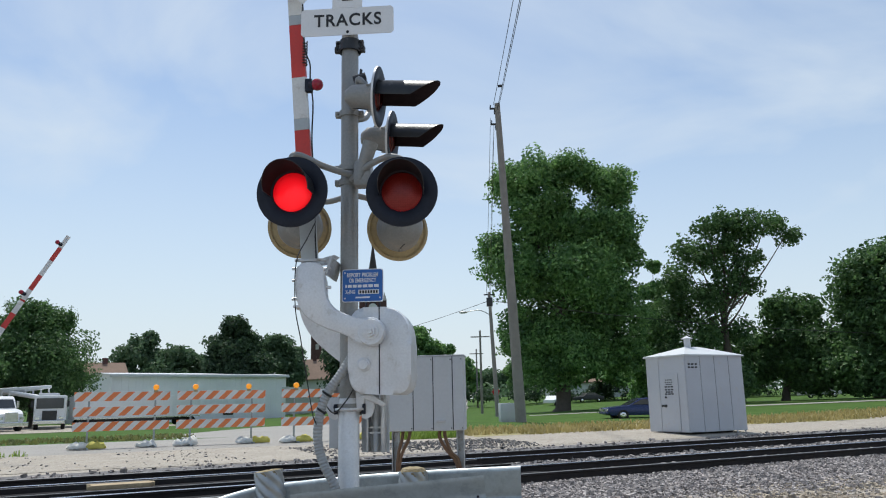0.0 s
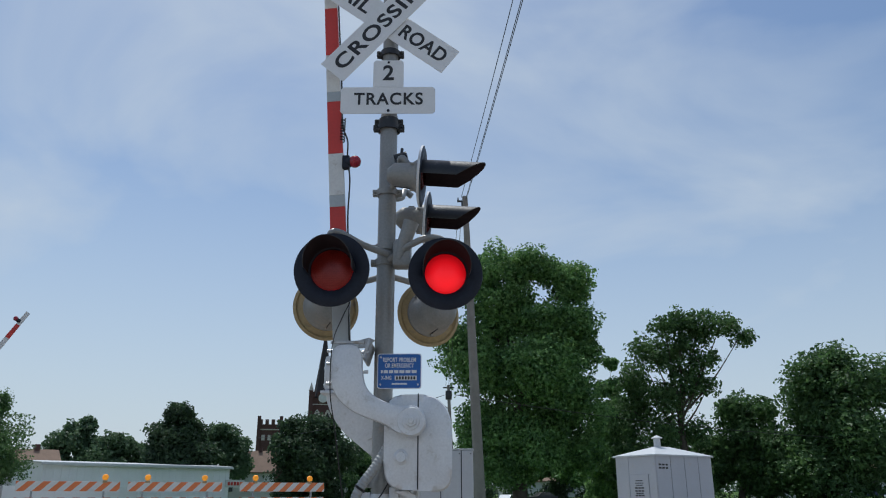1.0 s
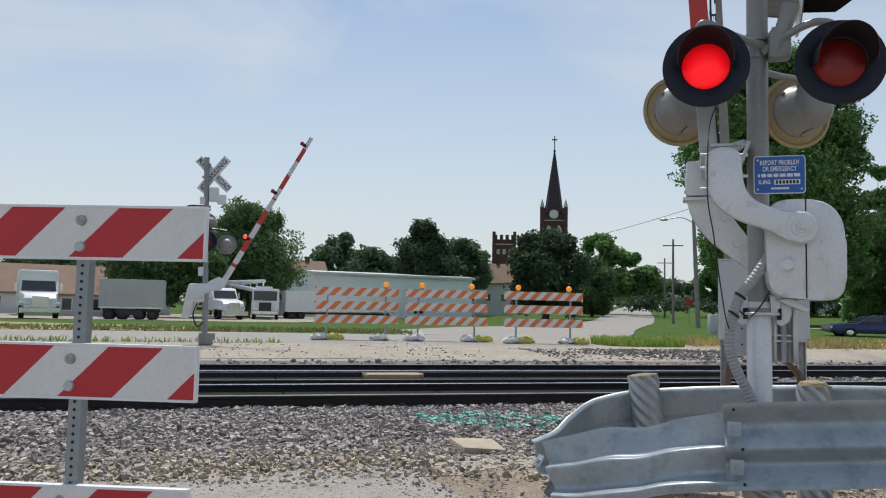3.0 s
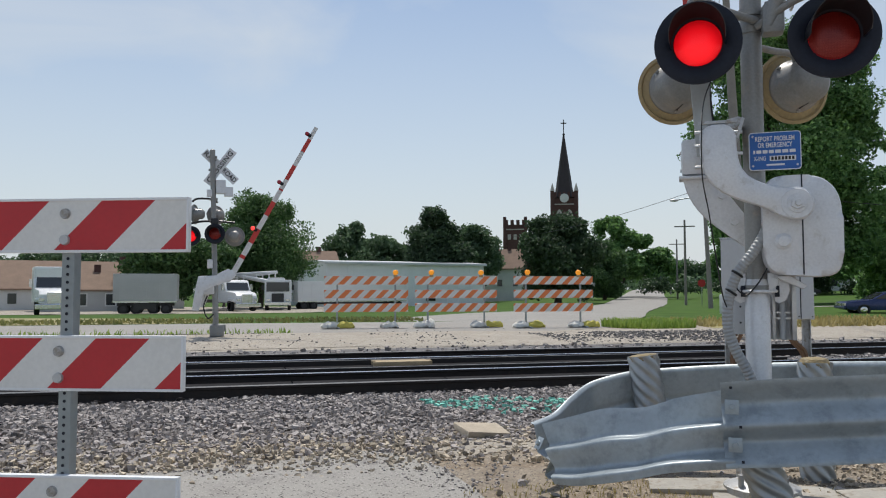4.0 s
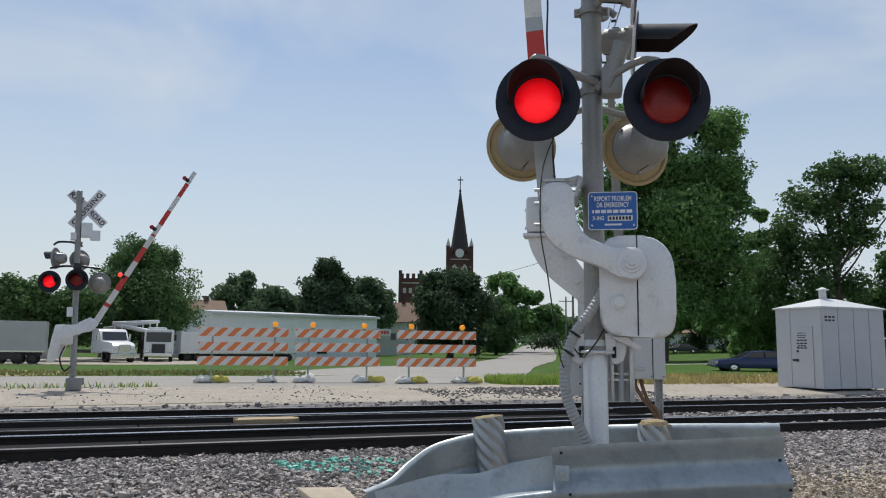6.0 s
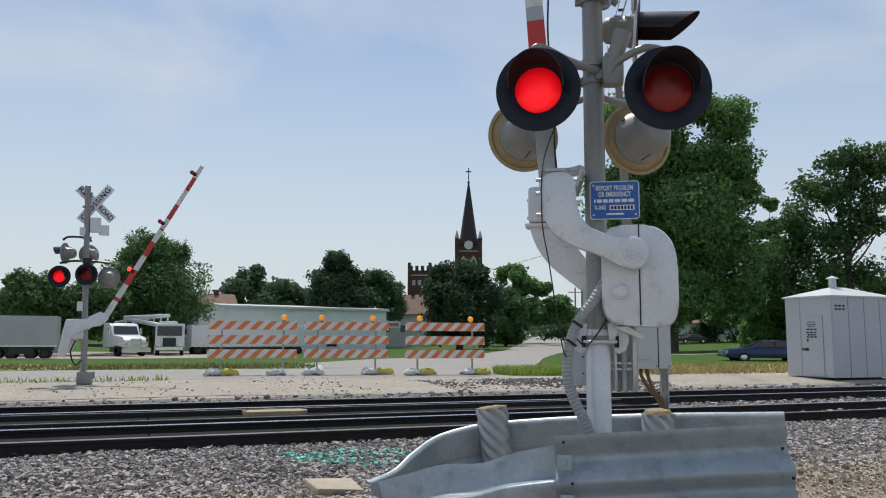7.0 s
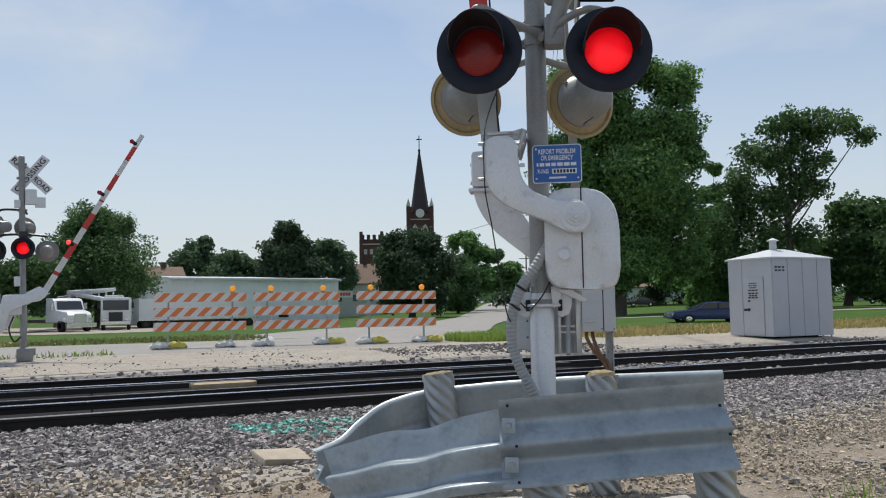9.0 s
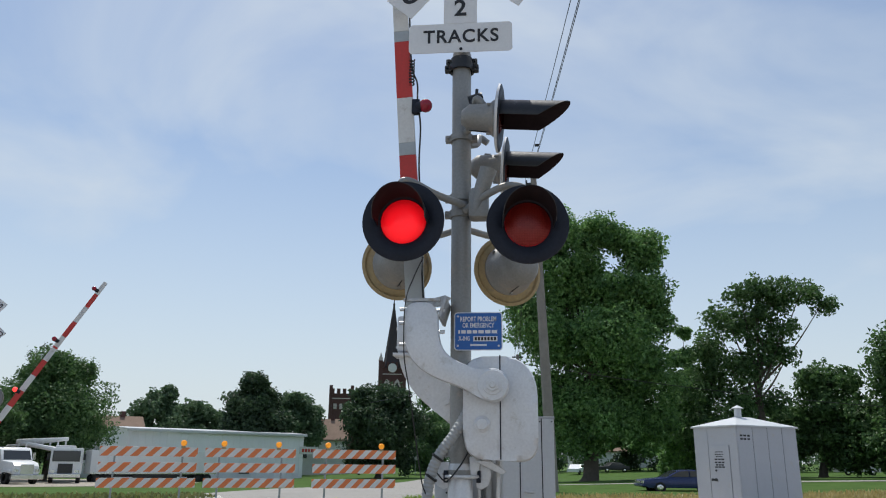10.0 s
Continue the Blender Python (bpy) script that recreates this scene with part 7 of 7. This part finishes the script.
def stop_sign(x, y, z, back):
    t = thing("stop_sign", "far road sign on a thin post", "road sign", pose(x, y, land(x, y)))
    bm = bmesh.new()
    rod(bm, (0, 0, 0), (0, 0, 2.9), 0.04, None, 8)
    part("post", bm, M["post"], t)
    bm = bmesh.new()
    lathe(bm, [(0.0005, 0.02), (0.45, 0.02), (0.45, 0), (0.0005, 0)], 8, pose(0, -0.05, 2.6) @ FACE)
    part("plate", bm, M["galv_old"] if back else M["red"], t, "eight-sided plate", None)


stop_sign(-15.5, 118, -1.0, True)
stop_sign(-12.4, 132, -1.0, True)
stop_sign(0.6, 88, -0.9, False)


# ---------------------------------------------------------------- trees
def leaves(bm_lists, cx, cy, cz, rx, ry, rz, count, size, rng):
    """Adds small leaf sprays over and within an ellipsoid."""
    verts, faces = bm_lists
    d = rng.normal(size=(count, 3))
    d /= np.linalg.norm(d, axis=1)[:, None]
    rad = 1.0 - 0.55 * rng.random(count) ** 2.2 + 0.045 * rng.normal(size=count)
    lump = 1 + 0.22 * np.sin(d[:, 0] * 5 + cx) * np.sin(d[:, 1] * 4 + cz) + 0.16 * np.sin(d[:, 2] * 6 + cx * 2)
    c = np.array((cx, cy, cz)) + d * (rad * lump)[:, None] * np.array((rx, ry, rz))
    a = rng.normal(size=(count, 3))
    a /= np.linalg.norm(a, axis=1)[:, None]
    nrm = d * 0.7 + rng.normal(size=(count, 3)) * 0.55 + np.array((0, 0, 0.35))
    u = np.cross(nrm, a)
    u /= np.linalg.norm(u, axis=1)[:, None] + 1e-9
    v = np.cross(nrm, u)
    v /= np.linalg.norm(v, axis=1)[:, None] + 1e-9
    s = size * rng.uniform(0.6, 1.35, count)[:, None]
    for k, (p, q) in enumerate(((-1, -0.25), (0.1, -0.6), (1, 0.15), (-0.15, 0.65))):
        verts.append(c + u * s * p * 0.62 + v * s * q * 0.62 + nrm * s * (0.12 if k % 2 else -0.08))
    base = faces[0]
    faces[0] = base + count


def tree(name, label, x, y, blobs, leaf, count, size, trunk=0.4, z0=None, depth=0.9, lean=None, gap=0.85, dense=False):
    """blobs: (sideways, height, radius) of the crown's masses; sideways runs square to the line of sight."""
    z0 = land(x, y) - 0.1 if z0 is None else z0
    blobs = [(a, b, r * (1.0 if trunk > 0.6 else 1.14)) for a, b, r in blobs]
    yaw = math.atan2(-(x - 0.0), y + 5.5)
    t = thing(name, label, "tree", pose(x, y, 0, 0, 0, math.degrees(yaw)))
    rng = np.random.default_rng(int(abs(x * 13 + y * 7)))
    tops = sorted(blobs, key=lambda b: b[1])
    H = max(b[1] for b in blobs)
    fork = z0 + (H - z0) * 0.30
    bm = bmesh.new()
    mid = sum(b[0] for b in blobs) / len(blobs)
    lx = 0.0 if lean is None else lean
    tube(bm, smooth_line([(lx - 0.2, 0, z0 - 0.2), (lx, 0, z0 + 1.2), (lx * 0.6 + mid * 0.2, 0.1, fork), (mid * 0.7, 0.3, z0 + (H - z0) * 0.62)], 5), [trunk * k for k in (1.5, 1.25, 1.1, 1.05, 1.0, 0.97, 0.94, 0.9, 0.86, 0.82, 0.76, 0.7, 0.62, 0.52, 0.42, 0.3)], 10)
    part("trunk", bm, M["bark"], t, "rough dark trunk", 60)
    bm = bmesh.new()
    for k, (bx, bz, br) in enumerate(blobs):
        if bz < fork:
            continue
        q = min(0.9, max(0.0, (bz - fork) / (H - fork + 0.1)) * 0.6)
        st = Vector((lx * 0.4 + mid * (0.2 + 0.5 * q), 0.1, fork + (H - fork) * q * 0.5))
        en = Vector((bx, rng.uniform(-0.5, 0.5) * br, bz + br * 0.3))
        tube(bm, smooth_line([st, st.lerp(en, 0.5) + Vector((0, 0, -0.06 * (en - st).length)), en], 4), [trunk * 0.26 * w for w in (1, 0.9, 0.8, 0.7, 0.6, 0.5, 0.4, 0.3, 0.2)], 6)
    if len(bm.verts):
        part("limb", bm, M["bark"], t, "spreading limbs", 60)
    else:
        bm.free()
    count, size = int(count * 1.7), size * 0.78
    total = sum(b[2] ** 2 for b in blobs)
    verts, n = [], [0]
    per = []
    for bx, bz, br in blobs:
        k = max(40, int(count * br ** 2 / total))
        # each mass is a handful of clumps of uneven size
        m = 11 if dense else 15
        lo, hi = (0.42, 0.68) if dense else (0.32, 0.56)
        for j in range(m):
            a, b_ = rng.uniform(0, 6.28), rng.uniform(-0.7, 0.9)
            off = br * (0.56 if dense else 0.66)
            quads = []
            leaves((quads, n), bx + off * math.cos(a) * math.cos(b_), depth * off * math.sin(a) * math.cos(b_) * 1.1 + rng.uniform(-0.4, 0.4) * br, bz + off * math.sin(b_) * gap,
                   br * rng.uniform(lo, hi), br * rng.uniform(lo, hi), br * rng.uniform(lo * 0.88, hi * 0.84), k // m, size, rng)
            per.append(np.stack(quads, 1).reshape(-1, 3))
    allv = np.concatenate(per)
    keep = allv.reshape(-1, 4, 3)
    keep = keep[keep[:, 0, 2] > z0 + 0.3]
    allv = keep.reshape(-1, 3)
    f = np.arange(len(allv)).reshape(-1, 4)
    me = bpy.data.meshes.new("crown")
    me.from_pydata(allv.tolist(), [], f.tolist())
    me.materials.append(leaf)
    cr = new("crown", me)
    cr.parent = t
    cr["label"] = "dense uneven leafy crown"
    return t


BIG = [(-2.1, 22.2, 3.3), (1.9, 22.6, 2.8), (5.1, 20.9, 2.8), (-4.2, 22.0, 2.6), (-0.6, 18.0, 4.3), (4.3, 16.6, 3.9), (6.0, 13.8, 2.4), (-6.1, 15.5, 1.9), (-3.8, 12.5, 3.8), (1.8, 11.2, 5.1), (5.4, 8.9, 3.3), (-2.7, 7.0, 3.5), (2.1, 5.8, 4.6), (5.7, 4.6, 2.4), (-1.3, 3.4, 3.0)]
tree("broadleaf_tree", "huge dense maple on the lawn, sunlit green at the top", 7.1, 68.9, [(a, b + 0.6, r) for a, b, r in BIG], M["leaf"], 80000, 0.34, 0.75, dense=True)
tree("conifer", "tall narrow conifer beside the maple", 17.6, 78.0, [(0.6, 15.1, 0.8), (0.3, 12.7, 1.3), (0.6, 10.0, 1.7), (0.1, 7.4, 2.1), (0.4, 4.4, 2.3), (0.1, 1.8, 2.4)], M["leaf"], 20000, 0.41, 0.3, dense=True)
tree("broadleaf_tree", "ragged tall tree with a leaning limb and open crown", 22.7, 71.5, [(-2.2, 12.9, 2.4), (-1.6, 15.3, 2.1), (-4.1, 8.9, 2.6), (-0.1, 17.9, 1.7), (1.6, 18.4, 1.4), (3.3, 18.1, 1.7), (5.6, 17.7, 1.6), (7.2, 16.3, 1.2), (1.2, 15.3, 2.0), (3.6, 14.3, 1.3), (-2.2, 5.7, 3.2), (-4.8, 4.7, 2.4), (0.8, 7.2, 2.4), (3.7, 11.6, 1.2), (-0.3, 3.0, 3.2), (0.4, 11.2, 2.3), (-1.8, 10.2, 2.4), (1.6, 13.2, 1.6), (2.6, 16.5, 1.6)], M["leaf_mid"], 16000, 0.37, 0.5, lean=1.0)
tree("broadleaf_tree", "broad shady tree at the edge of the lawn", 34.5, 72.3, [(3.9, 14.1, 2.4), (2.6, 11.7, 2.8), (3.7, 8.4, 3.7), (1.1, 4.7, 3.4), (3.1, 3.6, 3.7), (6.9, 11.4, 3.7), (7.1, 6.0, 4.3)], M["leaf_mid"], 19500, 0.45, 0.5, lean=3.0, dense=True)
tree("broadleaf_tree", "lower bright green tree at the edge of the lawn", 33.5, 76.0, [(-1.6, 9.3, 2.8), (-0.9, 5.9, 3.4), (-5.6, 5.6, 2.4), (-7.8, 4.5, 2.4), (-3.6, 4.4, 2.8), (-6.5, 3.0, 2.6), (0.2, 3.0, 2.6)], M["leaf_mid"], 16500, 0.45, 0.4, lean=-3.0)
tree("broadleaf_tree", "rounded sunlit tree behind the far signal", -55.4, 84.6, [(-0.1, 11.2, 3.5), (-2.8, 8.3, 3.4), (3.1, 8.6, 3.4), (0.3, 5.7, 4.9), (-3.9, 6.0, 2.5), (4.7, 5.0, 2.3), (-0.4, 13.0, 1.7), (-2.6, 11.5, 1.7), (2.0, 12.1, 2.0), (1.7, 3.5, 4.0), (-2.9, 3.4, 3.2)], M["leaf_mid"], 34000, 0.36, 0.4, dense=True)
tree("broadleaf_tree", "row of pale green trees behind the trailer", -59.6, 68.7, [(-0.1, 5.8, 2.6), (3.5, 4.8, 2.6), (6.3, 5.2, 2.7), (-1.6, 7.0, 1.5), (-1.3, 3.2, 2.7), (4.2, 2.6, 2.7)], M["leaf_mid"], 16500, 0.43, 0.35)
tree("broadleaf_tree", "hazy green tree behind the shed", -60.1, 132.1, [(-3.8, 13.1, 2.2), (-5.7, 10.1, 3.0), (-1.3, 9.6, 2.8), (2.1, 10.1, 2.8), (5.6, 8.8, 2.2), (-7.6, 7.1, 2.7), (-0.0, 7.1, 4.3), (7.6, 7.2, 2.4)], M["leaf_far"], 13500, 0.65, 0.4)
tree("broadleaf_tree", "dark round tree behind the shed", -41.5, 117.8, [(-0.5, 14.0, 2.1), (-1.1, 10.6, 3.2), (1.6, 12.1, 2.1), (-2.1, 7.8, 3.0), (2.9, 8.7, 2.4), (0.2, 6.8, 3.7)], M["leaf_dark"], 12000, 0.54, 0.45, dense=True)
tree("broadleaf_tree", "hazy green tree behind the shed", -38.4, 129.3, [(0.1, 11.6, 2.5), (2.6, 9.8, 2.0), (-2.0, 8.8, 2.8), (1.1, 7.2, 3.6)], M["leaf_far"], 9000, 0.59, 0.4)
tree("broadleaf_tree", "very dark maple in front of the church", -18.5, 103.0, [(-2.5, 2.0, 2.2), (2.4, 1.9, 2.2), (0.1, 10.3, 2.5), (-2.3, 7.9, 3.0), (2.9, 7.9, 3.2), (-3.9, 8.3, 1.6), (4.0, 5.9, 2.4), (-0.3, 5.1, 4.0), (-2.3, 10.7, 1.6), (2.1, 10.3, 1.9), (0.0, 3.0, 3.2)], M["leaf_dark"], 19500, 0.49, 0.5, dense=True)
tree("broadleaf_tree", "lighter tree beside the dark maple", -14.2, 124.0, [(-0.6, 1.6, 1.9), (1.0, 1.5, 1.7), (-0.7, 8.3, 2.0), (0.9, 6.6, 2.2), (-0.3, 4.5, 2.9), (1.9, 4.9, 1.7), (0.4, 2.6, 2.2)], M["leaf_mid"], 9000, 0.49, 0.3)
tree("broadleaf_tree", "row of trees along the far road", -11.0, 144.2, [(-4.5, 13.8, 2.6), (-1.7, 10.7, 2.6), (1.3, 10.9, 1.9), (4.3, 7.4, 2.6), (6.6, 6.1, 1.7), (1.2, 6.4, 3.5), (-3.0, 6.4, 3.9), (4.8, 4.4, 2.4)], M["leaf"], 13500, 0.65, 0.4, lean=-3.0)
tree("broadleaf_tree", "slim tree beside the road", 5.2, 135.0, [(0.3, 10.1, 2.2), (-0.8, 6.8, 2.2), (1.8, 6.8, 3.3), (-0.8, 3.6, 2.0)], M["leaf"], 9000, 0.54, 0.3)
tree("broadleaf_tree", "belt of shady trees beyond the lawn", 28.7, 116.5, [(-15.7, 4.5, 2.3), (-11.4, 5.3, 3.1), (-7.1, 4.7, 2.7), (-3.8, 5.1, 3.2), (1.8, 4.1, 2.7), (7.3, 4.8, 3.4), (11.9, 5.5, 3.1), (15.6, 6.2, 3.6), (19.2, 5.2, 4.0), (22.7, 5.9, 3.6), (27, 6, 4)], M["leaf"], 21000, 0.59, 0.3)
# dark leaf colour here stands in for the deep shade under the trees
tree("hedge", "low shady shrubs beneath the trees beyond the lawn", 27.0, 121.0, [(-34, 1.5, 2.6), (-29, 1.2, 2.2), (-22, 1.6, 2.6), (-16, 1.2, 2.2), (-10, 1.6, 2.6), (-4, 1.1, 2.2), (2, 1.5, 2.6), (8, 1.2, 2.4), (14, 1.6, 2.8), (20, 1.4, 2.6), (27, 1.6, 3.0), (34, 1.6, 3.0)], M["leaf_dark"], 9000, 0.5, 0.1)
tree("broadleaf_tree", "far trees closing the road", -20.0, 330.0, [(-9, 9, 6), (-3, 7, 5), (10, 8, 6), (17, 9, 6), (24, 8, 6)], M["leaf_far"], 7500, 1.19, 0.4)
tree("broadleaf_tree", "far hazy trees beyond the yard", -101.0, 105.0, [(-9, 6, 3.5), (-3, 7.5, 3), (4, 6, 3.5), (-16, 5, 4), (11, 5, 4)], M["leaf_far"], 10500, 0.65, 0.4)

tree("broadleaf_tree", "thin half-bare tree top behind the rounded tree", -66.0, 92.0, [(1.6, 15.2, 0.9), (3.2, 16.4, 0.8), (2.4, 13.6, 0.8), (1.0, 12.4, 0.9)], M["leaf_dark"], 130, 0.42, 0.22)


def far_woods():
    """A low belt of trees all round the horizon."""
    rng = np.random.default_rng(77)
    quads, n, per = [], [0], []
    for k in range(230):
        az = radians(-75 + 150 * k / 229 + rng.uniform(-0.4, 0.4))
        if abs(math.degrees(az) + 2.2) < 1.3:
            continue
        d = rng.uniform(270, 420)
        r = rng.uniform(4.0, 7.0)
        quads = []
        leaves((quads, n), d * math.sin(az), d * math.cos(az) - 5, rng.uniform(2.0, 6.0), r * 1.3, r, r * rng.uniform(0.8, 1.2), 130, 1.5, rng)
        per.append(np.stack(quads, 1).reshape(-1, 3))
    allv = np.concatenate(per)
    me = bpy.data.meshes.new("far_woods")
    me.from_pydata(allv.tolist(), [], np.arange(len(allv)).reshape(-1, 4).tolist())
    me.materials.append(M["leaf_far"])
    tagged(new("far_woods", me), "distant belt of hazy green woods", "woods", "", "stuff")


far_woods()


# ---------------------------------------------------------------- grass, weeds, litter
def grass(name, label, spots, material, lo, hi, seed, wide=0.012):
    rng = np.random.default_rng(seed)
    verts, faces = [], []
    for x, y in spots:
        h = rng.uniform(lo, hi)
        a = rng.uniform(0, 6.28)
        bx, by = rng.normal(0, 0.35 * h), rng.normal(0, 0.35 * h)
        w = wide * rng.uniform(0.7, 1.4)
        z = land(x, y)
        n = len(verts)
        ca, sa = math.cos(a) * w, math.sin(a) * w
        verts += [(x - ca, y - sa, z), (x + ca, y + sa, z), (x + ca * 0.7 + bx * 0.4, y + sa * 0.7 + by * 0.4, z + h * 0.6), (x - ca * 0.7 + bx * 0.4, y - sa * 0.7 + by * 0.4, z + h * 0.6), (x + bx, y + by, z + h)]
        faces += [(n, n + 1, n + 2, n + 3), (n + 3, n + 2, n + 4)]
    return tagged(new(name, mesh_from(name, verts, faces, material)), label, "grass", "", "stuff")


def in_patch(cx, cy, rx, ry, count, seed, turn=0.0):
    rng = np.random.default_rng(seed)
    out = []
    c, s = math.cos(radians(turn)), math.sin(radians(turn))
    for _ in range(count):
        a, q = rng.uniform(0, 6.28), math.sqrt(rng.random())
        px, py = rx * q * math.cos(a), ry * q * math.sin(a)
        out.append((cx + c * px - s * py, cy + s * px + c * py))
    return out


grass("grass", "bright green weed clump at the road's edge", in_patch(-1.9, 22.0, 1.6, 1.5, 2600, 31, 30), M["blade"], 0.10, 0.36, 32, 0.02)
g_rng = np.random.default_rng(40)
line = []
for _ in range(9000):
    u, s = g_rng.uniform(10, 55), g_rng.uniform(11.6, 17.0)
    if u < 12 and s < 12.5:
        continue
    line.append(tuple(track_xy(u, s)))
grass("grass", "dry straw-coloured verge grass", line, M["blade_dry"], 0.08, 0.30, 41, 0.04)
line = []
for _ in range(6000):
    line.append(tuple(track_xy(g_rng.uniform(-60, 2), g_rng.uniform(20.2, 25))))
grass("grass", "patchy olive verge grass beyond the street", line, M["blade_olive"], 0.05, 0.18, 42, 0.05)
line = []
for _ in range(700):
    line.append(tuple(track_xy(g_rng.uniform(-22, -4), 12.4 + abs(g_rng.normal(0, 0.5)))))
grass("grass", "sparse weeds along the street's edge", line, M["blade"], 0.05, 0.2, 43, 0.02)
grass("grass", "green weeds growing beside the guardrail", in_patch(1.9, -0.75, 0.55, 0.4, 420, 44) + in_patch(2.6, 0.1, 0.9, 0.5, 160, 45), M["blade"], 0.06, 0.26, 46, 0.006)
grass("grass", "dry straw litter on the ground", in_patch(0.1, -0.7, 2.0, 1.0, 2600, 47), M["blade_dry"], 0.01, 0.05, 48, 0.004)

bm = bmesh.new()
box(bm, 0, 0, 0.03, 0.44, 0.40, 0.075, 0.012)
for v in bm.verts:
    v.co += Vector((0.02 * noise.noise(v.co * 9), 0.03 * noise.noise(v.co * 7 + Vector((4, 0, 0))), 0.015 * noise.noise(v.co * 8)))
solid("stone_slab", bm, M["stone_tan"], "flat tan slab of broken limestone", "stone", pose(-2.36, 1.60, -0.11, 4, 5, 38))
for x, y, sx, sy, yaw in ((-0.45, 0.02, 0.55, 0.28, 8), (0.30, -0.30, 0.42, 0.36, -12), (0.75, 0.1, 0.5, 0.3, 20)):
    bm = bmesh.new()
    box(bm, 0, 0, 0.02, sx, sy, 0.06, 0.012)
    for v in bm.verts:
        v.co += Vector((0.02 * noise.noise(v.co * 9), 0.02 * noise.noise(v.co * 7), 0))
    solid("concrete_slab", bm, M["concrete"], "broken pale concrete slab under the guardrail", "slab", pose(x, y, -0.11, 2, -2, yaw))


def motions():
    """The lamps of both signals wink in turn: each lit reflector turns its bright side out, then back."""
    changes = [0.42, 1.15, 1.85, 2.55, 3.25, 3.95, 4.75, 5.41, 6.15, 6.85, 7.55, 8.25, 8.95, 9.65]
    for ob, first, place, face in REFLECTORS:
        rows, lit = [], first
        turn = 0 if lit else 180
        rows.append((0.0, place @ pose(0, 0, 0, 0, 0, face + turn)))
        for t in changes:
            for k in range(4):
                rows.append((t - 0.0334 + k * 0.03334, place @ pose(0, 0, 0, 0, 0, face + turn + k * 60)))
            turn += 180
        rows.append((10.0, place @ pose(0, 0, 0, 0, 0, face + turn)))
        walk(ob, rows)


motions()
